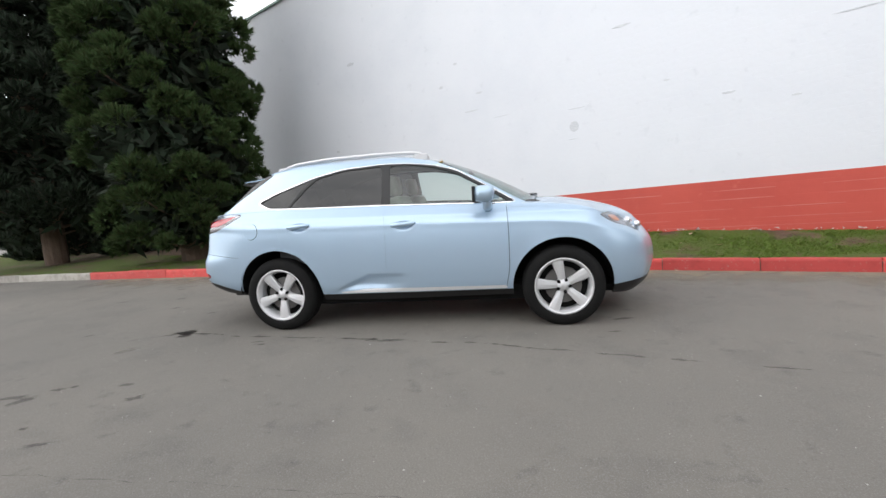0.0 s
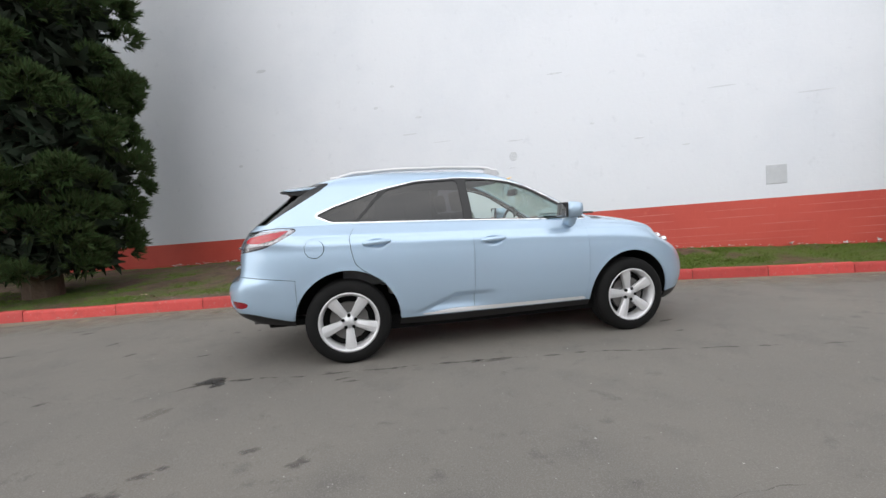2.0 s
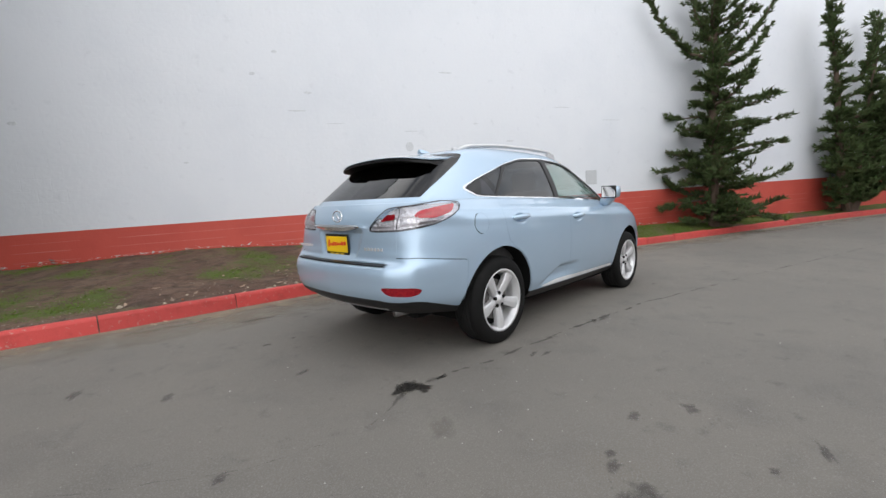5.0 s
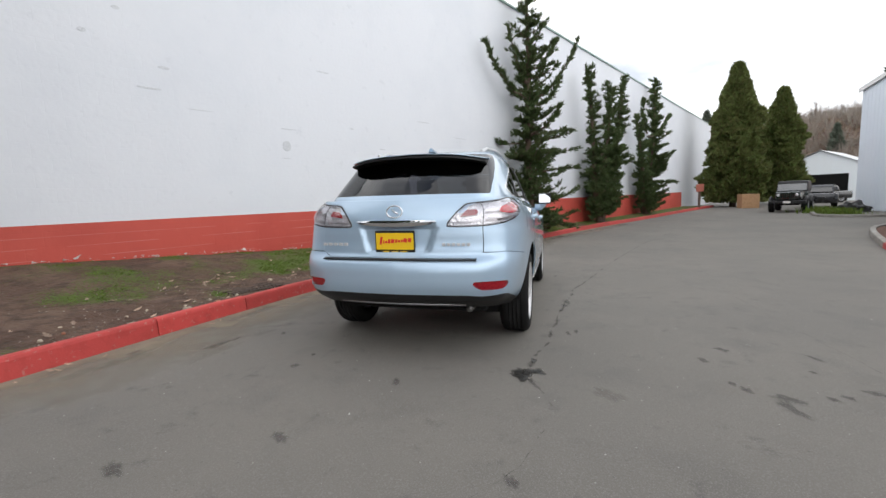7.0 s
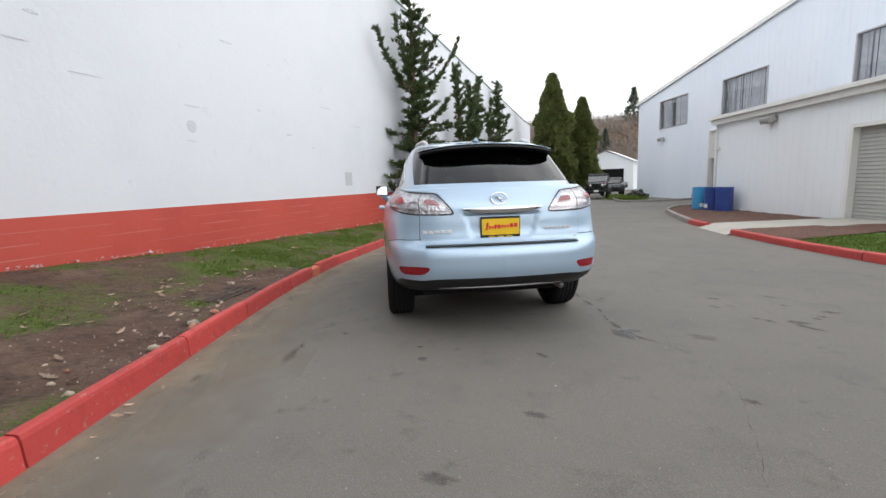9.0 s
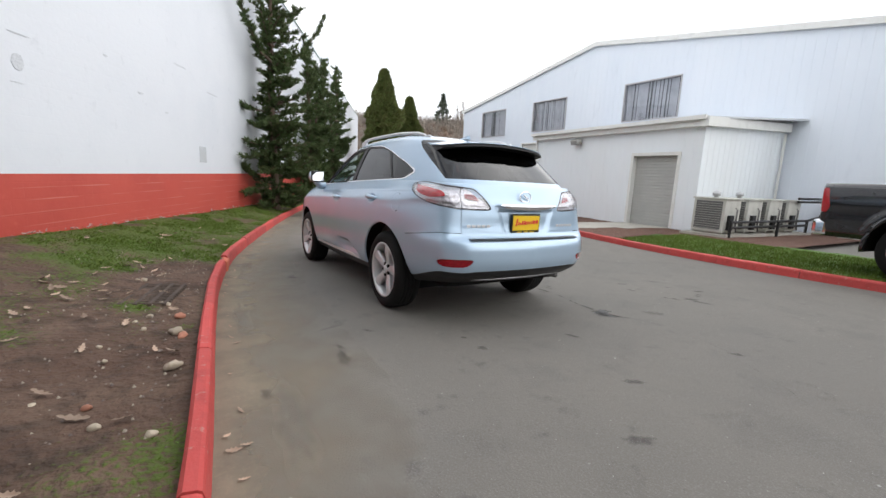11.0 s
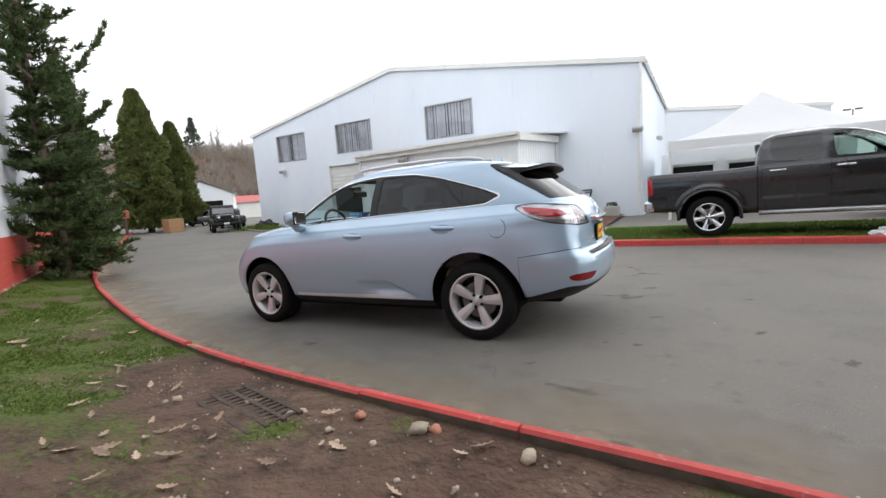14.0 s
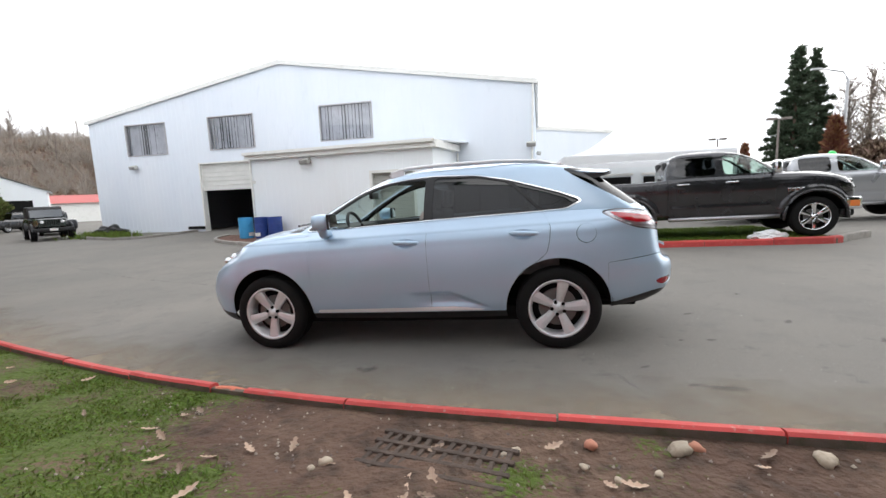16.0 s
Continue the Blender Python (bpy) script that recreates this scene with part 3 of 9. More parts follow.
k_in = KERB_FAR + np.array([0, -0.1])
lawn_edge = k_in[(k_in[:, 0] > -7.4) & (k_in[:, 0] < 3.45)]
lawn = sheet("island_lawn", lawn_edge, np.stack([lawn_edge[:, 0], np.interp(lawn_edge[:, 0], [-7.4, -2.5, -1, 3.4], [-7.4, -9.4, -9.6, -9.0])], 1), 0.1, GRASS, 24, 0.02)
tagged(lawn, "mown green island lawn behind the red kerb", "lawn", kind="structure")
soil_a = np.stack([np.linspace(-1.0, 3.4, 20), np.interp(np.linspace(-1.0, 3.4, 20), [-1, 3.4], [-9.4, -8.8])], 1)
soil_bed = sheet("bark_bed", soil_a, np.stack([np.linspace(-1.0, 2.4, 20), np.full(20, -16.0)], 1), 0.105, MULCH, 14, 0.03)
tagged(soil_bed, "brown bark bed along the annex", "bark bed", kind="structure")
b_edge = k_in[(k_in[:, 0] > 1.3) & (k_in[:, 0] < 3.45)]
bed_c = sheet("bark_bed", b_edge, np.stack([b_edge[:, 0] + 0.25 * (3.45 - b_edge[:, 0]), np.full(len(b_edge), -9.1)], 1), 0.128, MULCH, 12, 0.02)
tagged(bed_c, "brown bark bed beside the concrete path", "bark bed", kind="structure")
bed_in = BED_LINE + np.array([-0.02, -0.1])
bed_b = sheet("bark_bed", bed_in, np.stack([np.linspace(4.7, 12.1, len(bed_in)), np.linspace(-11.3, -12.9, len(bed_in))], 1), 0.08, MULCH, 12, 0.03)
tagged(bed_b, "brown bark bed beside the blue drums", "bark bed", kind="structure")
path_a = np.array([(3.4, -6.80), (3.39, -7.3), (3.35, -8.6), (2.75, -11.3)])
path_b = np.array([(5.15, -7.45), (5.12, -7.9), (5.0, -9.0), (4.75, -11.45)])
cpath = sheet("concrete_path", path_a, path_b, 0.112, CONCRETE, 6)
for k in range(6):
    # the path runs down to the road
    cpath.data.vertices[k].co.z -= 0.106
tagged(cpath, "pale concrete path to the shutter door", "path", kind="structure")


# ---- white wall with the red base ----
def wall_point(s, out=0.0):
    """A point of the wall's face: s metres along from the spot by the car, out metres in front of it."""
    p = W_A + W_DIR * s + Vector((W_DIR.y, -W_DIR.x)) * out
    return p


W_S0, W_S1, W_RED_END, W_TOP, W_BAND = -16.8, 46.0, 34.0, 7.55, 1.10


def wall_slab(name, s0, s1, z0, z1, out, thick, mat, parent):
    a, b = wall_point(s0, out), wall_point(s1, out)
    c, d = wall_point(s1, out - thick), wall_point(s0, out - thick)
    v = [(p.x, p.y, z) for z in (z0, z1) for p in (a, b, c, d)]
    f = [(0, 1, 5, 4), (1, 2, 6, 5), (2, 3, 7, 6), (3, 0, 4, 7), (4, 5, 6, 7), (3, 2, 1, 0)]
    return mesh_object(name, v, f, mat, parent)


warehouse = thing("wall_warehouse", Matrix(), "tall white-painted block wall with a red base band", "wall", kind="structure")
wall_slab("upper_wall", W_S0, W_S1, W_BAND, W_TOP, 0.0, 0.3, WALL_WHITE, warehouse)
wall_slab("lower_wall", W_S0, W_RED_END, -0.6, W_BAND, 0.0, 0.3, WALL_RED, warehouse)
wall_slab("lower_wall", W_RED_END, W_S1, -0.6, W_BAND, 0.0, 0.3, WALL_WHITE, warehouse)
wall_slab("parapet_cap", W_S0 - 0.05, W_S1 + 0.05, W_TOP, W_TOP + 0.06, 0.05, 0.4, material("green_grey_flashing", (0.25, 0.36, 0.32), 0.4), warehouse)
# end and back walls close the building
e0, e1 = wall_point(W_S0, -0.3), wall_point(W_S0, -30)
mesh_object("end_wall", [(e0.x, e0.y, -0.6), (e1.x, e1.y, -0.6), (e1.x, e1.y, W_TOP), (e0.x, e0.y, W_TOP)], [(0, 1, 2, 3)], WALL_WHITE, warehouse)
e2, e3 = wall_point(W_S1, -0.3), wall_point(W_S1, -30)
mesh_object("end_wall", [(e2.x, e2.y, -0.6), (e3.x, e3.y, -0.6), (e3.x, e3.y, W_TOP), (e2.x, e2.y, W_TOP)], [(3, 2, 1, 0)], WALL_WHITE, warehouse)
mesh_object("roof", [(e0.x, e0.y, W_TOP - 0.1), (e1.x, e1.y, W_TOP - 0.1), (e3.x, e3.y, W_TOP - 0.1), (e2.x, e2.y, W_TOP - 0.1)], [(0, 1, 2, 3)], ROOF_METAL, warehouse)


# ---- metal shed with gable ----
F_A, F_B = Vector((-1.75, -16.0)), Vector((23.95, -17.1))
F_DIR = (F_B - F_A).normalized()
F_IN = Vector((F_DIR.y, -F_DIR.x))
F_LEN = (F_B - F_A).length
EAVE, APEX, DEPTH = 6.3, 8.45, 26.0


def face_pt(s, z, inward=0.0):
    p = F_A + F_DIR * s + F_IN * inward
    return (p.x, p.y, z)


def gable_z(s):
    return EAVE + (APEX - EAVE) * (1 - abs(s / F_LEN * 2 - 1))


shed = thing("metal_shed", Matrix(), "pale blue-white ribbed metal shed with a low gable", "warehouse")
# openings: (s0, s1, z0, z1)
WINS = [(7.95, 10.75, 4.36, 6.06), (14.7, 17.45, 4.31, 6.0), (20.35, 23.05, 4.27, 5.95)]
DOOR = (15.15, 18.3, -0.35, 3.55)


def clad_wall(parent, name, s_lo, s_hi, z_lo, z_top, point, holes, mat, pitch=0.3, depth=0.007):
    """A ribbed sheet wall with real openings: vertical strips, cut where an opening lies."""
    cuts = sorted({s_lo, s_hi, *[h[0] for h in holes], *[h[1] for h in holes], *np.arange(s_lo, s_hi, pitch), *(np.arange(s_lo, s_hi, pitch) + 0.05), *(np.arange(s_lo, s_hi, pitch) + 0.08)})
    cuts = [c for c in cuts if s_lo <= c <= s_hi]
    verts, faces = [], []

    def rib(s):
        return -depth if (s - s_lo) % pitch < 0.079 and (s - s_lo) % pitch > 0.001 and (s - s_lo) % pitch > 0.049 else 0.0
    for a, b in zip(cuts, cuts[1:]):
        if b - a < 1e-4:
            continue
        mid = (a + b) / 2
        spans, z = [], z_lo
        for h in sorted([h for h in holes if h[0] < mid < h[1]], key=lambda h: h[2]):
            if h[2] > z:
                spans.append((z, h[2]))
            z = h[3]
        spans.append((z, None))
        r = -depth if 0.0 < (mid - s_lo) % pitch < 0.08 else 0.0
        for z0, z1 in spans:
            k = len(verts)
            verts += [point(a, z0, r), point(b, z0, r), point(b, z_top(b) if z1 is None else z1, r), point(a, z_top(a) if z1 is None else z1, r)]
            faces.append((k, k + 1, k + 2, k + 3))
            if r:
                for c in (a, b):
                    k = len(verts)
                    zt = z_top(c) if z1 is None else z1
                    verts += [point(c, z0, r), point(c, z0, 0), point(c, zt, 0), point(c, zt, r)]
                    faces.append((k, k + 1, k + 2, k + 3))
    return mesh_object(name, verts, faces, mat, parent)


clad_wall(shed, "front_wall", 0, F_LEN, -0.4, gable_z, face_pt, WINS + [DOOR], METAL_WALL)


def quad(name, pts, mat, parent):
    return mesh_object(name, pts, [tuple(range(len(pts)))], mat, parent)


def side_pt(s, z, inward=0.0):
    p = F_A + F_IN * s + F_DIR * inward
    return (p.x, p.y, z)


clad_wall(shed, "side_wall", 0.0, 14.4, -0.4, lambda s: EAVE, side_pt, [], METAL_WALL)
quad("side_wall", [face_pt(F_LEN, -0.4), face_pt(F_LEN, -0.4, DEPTH), face_pt(F_LEN, EAVE, DEPTH), face_pt(F_LEN, EAVE)], METAL_WALL, shed)
quad("back_wall", [face_pt(0, -0.4, DEPTH), face_pt(F_LEN, -0.4, DEPTH), face_pt(F_LEN, EAVE, DEPTH), face_pt(F_LEN / 2, APEX, DEPTH), face_pt(0, EAVE, DEPTH)], METAL_WALL, shed)
for s0, s1 in ((-0.15, F_LEN / 2), (F_LEN / 2, F_LEN + 0.15)):
    z0, z1 = gable_z(max(s0, 0)), gable_z(min(s1, F_LEN))
    v = [face_pt(s0, z0 + 0.02, -0.12), face_pt(s1, z1 + 0.02, -0.12), face_pt(s1, z1 + 0.02, DEPTH), face_pt(s0, z0 + 0.02, DEPTH)]
    v += [(a, b, c + 0.08) for a, b, c in v]
    mesh_object("roof", v, [(0, 1, 2, 3), (7, 6, 5, 4), (0, 4, 5, 1), (1, 5, 6, 2), (2, 6, 7, 3), (3, 7, 4, 0)], ROOF_METAL, shed)
    bm = bmesh.new()
    a, b = Vector(face_pt(s0, z0 - 0.02, -0.10)), Vector(face_pt(s1, z1 - 0.02, -0.10))
    d = (b - a)
    box(bm, (d.length, 0.06, 0.2), (0, 0, 0))
    bmesh.ops.transform(bm, matrix=Matrix.Translation((a + b) / 2) @ d.to_track_quat("X", "Z").to_matrix().to_4x4(), verts=bm.verts)
    part("barge_board", bm, TRIM_WHITE, shed)
bm = bmesh.new()
tube(bm, [Vector(side_pt(0.0, EAVE - 0.05, -0.12)), Vector(side_pt(14.4, EAVE - 0.05, -0.12))], 0.09, 8)
part("gutter", bm, TRIM_WHITE, shed)
bm = bmesh.new()
tube(bm, [face_pt(0.05, EAVE - 0.1, -0.1), face_pt(0.12, 3.0, -0.08), face_pt(0.12, -0.1, -0.08)], 0.05, 8)
part("downpipe", bm, TRIM_WHITE, shed)


def opening_frame(parent, s0, s1, z0, z1, point, mat, w=0.06, deep=0.14, sill=True):
    bm = bmesh.new()
    for a, b, c, d in ((s0 - w, s0, z0, z1), (s1, s1 + w, z0, z1), (s0 - w, s1 + w, z1, z1 + w)) + (((s0 - w, s1 + w, z0 - w, z0),) if sill else ()):
        vs = [bm.verts.new(point(s, z, i)) for i in (-0.045, deep) for s, z in ((a, c), (b, c), (b, d), (a, d))]
        for f in ((0, 1, 2, 3), (7, 6, 5, 4), (0, 4, 5, 1), (1, 5, 6, 2), (2, 6, 7, 3), (3, 7, 4, 0)):
            bm.faces.new([vs[k] for k in f])
    return part("frame", bm, mat, parent)


FRAME_GREY = material("grey_aluminium_frame", (0.46, 0.45, 0.46), 0.5, 0.2, mixes=[(5, 0.45, 0.7, (0.36, 0.35, 0.36), 0.7)])
PANE = glass("shed_window_glass", (0.80, 0.83, 0.88), 0.10)
for i, (s0, s1, z0, z1) in enumerate(WINS):
    win = new("window", None)
    win.parent = shed
    opening_frame(win, s0, s1, z0, z1, face_pt, FRAME_GREY, 0.05)
    quad("pane", [face_pt(s0, z0, 0.05), face_pt(s1, z0, 0.05), face_pt(s1, z1, 0.05), face_pt(s0, z1, 0.05)], PANE, win)
    n_sl = 15
    rng = random.Random(i + 3)
    for k in range(n_sl):
        c = s0 + (k + 0.5) * (s1 - s0) / n_sl
        wd, tw = (s1 - s0) / n_sl * 0.5 * rng.uniform(0.55, 1.02), rng.uniform(-0.04, 0.04)
        zb = z0 + rng.choice((0.0, 0.0, 0.03, 0.06))
        quad("blind_slat", [face_pt(c - wd, zb, 0.2 + tw), face_pt(c + wd, zb, 0.2 - tw), face_pt(c + wd, z1, 0.2 - tw), face_pt(c - wd, z1, 0.2 + tw)], CURTAIN, win)
    quad("backing", [face_pt(s0 - 0.2, z0 - 0.2, 0.9), face_pt(s1 + 0.2, z0 - 0.2, 0.9), face_pt(s1 + 0.2, z1 + 0.2, 0.9), face_pt(s0 - 0.2, z1 + 0.2, 0.9)], DARK, win)

opening_frame(shed, *DOOR, face_pt, TRIM_WHITE, 0.07, 0.3, sill=False)


def shutter(parent, s0, s1, z0, z1, point, mat, slat=0.11, inward=0.12):
    """A roller shutter, slat by slat."""
    root = new("shutter", None)
    root.parent = parent
    z = z1
    while z > z0 + 1e-3:
        zb = max(z - slat, z0)
        verts = [point(s0, z, inward), point(s1, z, inward), point(s1, zb + 0.012, inward - 0.022), point(s0, zb + 0.012, inward - 0.022), point(s1, zb, inward), point(s0, zb, inward)]
        mesh_object("slat", verts, [(3, 2, 1, 0), (5, 4, 2, 3)], mat, root)
        z = zb
    return root


shutter(shed, DOOR[0], DOOR[1], 2.08, DOOR[3], face_pt, SHUTTER_WHITE, 0.24)
# the room behind the open door
room = [(DOOR[0] - 1.5, DOOR[1] + 1.5)]
r0, r1 = room[0]
mesh_object("workshop_room", [face_pt(r0, -0.3, 0.31), face_pt(r1, -0.3, 0.31), face_pt(r1, -0.3, 9), face_pt(r0, -0.3, 9), face_pt(r0, 4, 0.31), face_pt(r1, 4, 0.31), face_pt(r1, 4, 9), face_pt(r0, 4, 9)],
            [(0, 3, 7, 4), (1, 5, 6, 2), (3, 2, 6, 7), (4, 7, 6, 5), (0, 1, 2, 3)], material("dim_workshop", (0.10, 0.10, 0.11), 0.8), shed)

# ---- annex ----
A_A, A_B = Vector((2.1, -11.05)), Vector((10.24, -12.067))
A_DIR = (A_B - A_A).normalized()
A_IN = Vector((A_DIR.y, -A_DIR.x))
A_LEN = (A_B - A_A).length


def annex_pt(s, z, inward=0.0):
    p = A_A + A_DIR * s + A_IN * inward
    return (p.x, p.y, z)


def annex_side(s, z, inward=0.0):
    q = Vector((1.95, -16.05)) - A_A
    p = A_A + q.normalized() * s + Vector((q.normalized().y * -1, q.normalized().x)) * inward
    return (p.x, p.y, z)


annex = thing("annex", Matrix(), "low cream-white clad annex with a grey shutter door", "outbuilding")
ADOOR = (0.78, 2.5, -0.3, 2.3)
clad_wall(annex, "front_wall", 0, A_LEN, -0.4, lambda s: 3.2, annex_pt, [ADOOR], ANNEX_WALL)
clad_wall(annex, "side_wall", 0, 5.0, -0.4, lambda s: 3.2 + 0.05 * s, annex_side, [], ANNEX_WALL)
quad("end_wall", [annex_pt(A_LEN, -0.4), annex_pt(A_LEN, -0.4, 4.5), annex_pt(A_LEN, 3.4, 4.5), annex_pt(A_LEN, 3.2)], ANNEX_WALL, annex)
opening_frame(annex, *ADOOR, annex_pt, TRIM_WHITE, 0.1, 0.2, sill=False)
shutter(annex, ADOOR[0], ADOOR[1], -0.12, ADOOR[3], annex_pt, SHUTTER, 0.1, 0.16)
v = [annex_pt(-0.12, 3.33, -0.25), annex_pt(A_LEN + 0.1, 3.33, -0.25), annex_pt(A_LEN + 0.1, 3.75, 5.2), annex_pt(-0.12, 3.75, 5.2)]
v += [(a, b, c + 0.06) for a, b, c in v]
mesh_object("roof", v, [(0, 1, 2, 3), (7, 6, 5, 4), (0, 4, 5, 1), (1, 5, 6, 2), (2, 6, 7, 3), (3, 7, 4, 0)], ROOF_METAL, annex)
bm = bmesh.new()
for z0, z1, i0, i1 in ((3.12, 3.33, -0.2, 0.0), (3.30, 3.42, -0.33, -0.2)):
    vs = [bm.verts.new(annex_pt(s, z, i)) for i in (i0, i1) for s, z in ((-0.15, z0), (A_LEN + 0.1, z0), (A_LEN + 0.1, z1), (-0.15, z1))]
    for f in ((0, 1, 2, 3), (7, 6, 5, 4), (0, 4, 5, 1), (1, 5, 6, 2), (2, 6, 7, 3), (3, 7, 4, 0)):
        bm.faces.new([vs[k] for k in f])
part("gutter", bm, TRIM_WHITE, annex)
bm = bmesh.new()
vs = [bm.verts.new(annex_side(s, z + 0.05 * s, i)) for i in (-0.2, 0.02) for s, z in ((-0.25, 3.12), (5.0, 3.12), (5.0, 3.4), (-0.25, 3.4))]
for f in ((0, 1, 2, 3), (7, 6, 5, 4), (0, 4, 5, 1), (1, 5, 6, 2), (2, 6, 7, 3), (3, 7, 4, 0)):
    bm.faces.new([vs[k] for k in f])
part("fascia", bm, TRIM_WHITE, annex)
bm = bmesh.new()
tube(bm, [annex_pt(A_LEN - 0.1, 3.2, -0.1), annex_pt(A_LEN - 0.05, 2.9, -0.06), annex_pt(A_LEN - 0.05, -0.1, -0.06)], 0.045, 8)
part("downpipe", bm, TRIM_WHITE, annex)
bm = bmesh.new()
tube(bm, [annex_side(4.85, 3.3, -0.1), annex_side(4.85, -0.1, -0.1)], 0.045, 8)
part("downpipe", bm, TRIM_WHITE, annex)

# ---- wing behind the tent ----
wing = thing("office_wing", Matrix(), "flat-roofed pale metal wing behind the shed", "building")
wing_pts = [(-2.3, -30.3), (-13.5, -39.5), (-13.5, -48), (-2.3, -48)]
mesh_object("wall", [(x, y, z) for z in (-0.4, 6.25) for x, y in wing_pts], [(0, 1, 5, 4), (1, 2, 6, 5), (2, 3, 7, 6), (3, 0, 4, 7)], METAL_WALL, wing)
mesh_object("roof", [(x, y, 6.25) for x, y in wing_pts], [(0, 1, 2, 3)], ROOF_METAL, wing)
mesh_object("fascia", [(-2.3, -30.2, 6.05), (-13.6, -39.4, 6.05), (-13.6, -39.4, 6.32), (-2.3, -30.2, 6.32)], [(0, 1, 2, 3)], TRIM_WHITE, wing)


# ---- trees ----
def tuft_cloud(rng, centres, dirs, sizes, needles=9, width=0.11, spread=0.9):
    """Spiky clumps of foliage: for each centre a burst of thin triangles leaning along its direction."""
    n = len(centres)
    C = np.repeat(np.asarray(centres, float), needles, 0)
    D = np.repeat(np.asarray(dirs, float), needles, 0)
    S = np.repeat(np.asarray(sizes, float), needles)[:, None]
    R = rng.normal(size=(n * needles, 3))
    R /= np.linalg.norm(R, axis=1, keepdims=True)
    A = D + R * spread
    A /= np.linalg.norm(A, axis=1, keepdims=True)
    B = np.cross(A, rng.normal(size=A.shape))
    B /= np.linalg.norm(B, axis=1, keepdims=True) + 1e-9
    L = S * rng.uniform(0.6, 1.25, size=S.shape)
    root = C - A * L * 0.25 + R * S * 0.15
    p0, p1, p2 = root - B * L * width, root + B * L * width, root + A * L
    p3 = root + A * L * 0.55 + B * L * width * 1.3
    V = np.stack([p0, p1, p3, p2], 1).reshape(-1, 3)
    k = np.arange(n * needles)[:, None] * 4
    T = np.concatenate([k + np.array([[0, 1, 2]]), k + np.array([[0, 2, 3]])], 0)
    return V, T


def limb_path(rng, base, yaw, rise, length, droop, n=7, wander=0.06):
    pts = [np.array(base, float)]
    pitch = rise
    for i in range(n):
        yaw += rng.normal() * wander * 2
        pitch += droop / n + rng.normal() * wander
        d = np.array([math.cos(yaw) * math.cos(pitch), math.sin(yaw) * math.cos(pitch), math.sin(pitch)])
        pts.append(pts[-1] + d * length / n)
    return np.array(pts)


def conifer(name, at, height, seed, label, shape=None, tops=None, limbs=60, reach=(1.7, 0.25), low=0.08, rise=(0.1, 0.7), curl=0.5, tuft=0.2, per_m=13, mat=None, bark=None, leader=1, uneven=0.35, thick=0.13, back_cut=None, loose=0.09):
    """A conifer: tapered trunk, limbs that turn up at their ends, and foliage in clumps along them."""
    rng = np.random.default_rng(seed)
    root = thing(name, Matrix.Translation(at), label, "tree")
    bm = bmesh.new()
    cs, ds, ss = [], [], []
    for l in range(leader):
        lean = rng.normal(size=2) * (0.03 if leader == 1 else 0.12)
        top = height * (1 if l == 0 else rng.uniform(0.75, 0.98))
        k = np.linspace(0, 1, 12)
        tx = lean[0] * top * k + 0.05 * np.sin(k * 7 + seed) * (1 if leader == 1 else 2.5)
        ty = lean[1] * top * k + 0.05 * np.cos(k * 6 + seed)
        if tops:
            top = tops[l][2]
            tx = tops[l][0] * k ** 0.7 + 0.12 * np.sin(k * 8 + l * 2) * k
            ty = tops[l][1] * k ** 0.7 + 0.10 * np.cos(k * 7 + l)
        trunk = np.stack([tx, ty, -0.25 + (top + 0.25) * k], 1)
        tube(bm, trunk, list(thick * (1 - k) ** 0.8 + 0.012), 9)
        for i in range(limbs // leader):
            f = low + (1 - low) * (i + rng.uniform(0, 1)) / (limbs / leader)
            z = f * top
            base = np.array([np.interp(z, trunk[:, 2], trunk[:, 0]), np.interp(z, trunk[:, 2], trunk[:, 1]), z])
            ln = (shape(f) if shape else reach[0] + (reach[1] - reach[0]) * f ** 0.9) * rng.uniform(1 - uneven, 1 + uneven * 0.8)
            yaw = i * 2.4 + rng.normal() * 0.4
            if back_cut is not None and math.cos(yaw - back_cut) > 0.2:
                # against the wall the limbs turn aside
                ln *= 0.4 if math.cos(yaw - back_cut) > 0.75 else 0.8
                yaw = back_cut + math.copysign(1.25, math.sin(yaw - back_cut))
            pts = limb_path(rng, base, yaw, rise[0] + (rise[1] - rise[0]) * f, ln, curl)
            if ln > 0.5:
                tube(bm, pts, list(np.linspace(0.035, 0.008, len(pts)) * (0.6 + ln * 0.35)), 5, cap=False)
            m = max(4, int(per_m * ln))
            u = rng.uniform(0.12, 1, m) ** 0.8
            idx = u * (len(pts) - 1)
            i0 = np.minimum(idx.astype(int), len(pts) - 2)
            P = pts[i0] + (pts[i0 + 1] - pts[i0]) * (idx - i0)[:, None]
            d = pts[i0 + 1] - pts[i0]
            d /= np.linalg.norm(d, axis=1, keepdims=True)
            off = rng.normal(size=(m, 3)) * ((0.07 + loose * ln * (1 - u)) * (1.3 - 0.8 * f))[:, None] * np.array([1, 1, 0.42])
            cs.append(P + off)
            ds.append(d * 0.8 + np.array([0, 0, 0.35]))
            ss.append(np.full(m, tuft) * rng.uniform(0.7, 1.3, m))
    part("trunk", bm, bark or BARK, root)
    V, T = tuft_cloud(rng, np.concatenate(cs), np.concatenate(ds), np.concatenate(ss))
    tri_object("crown", V, T, mat or NEEDLES, root)
    return root


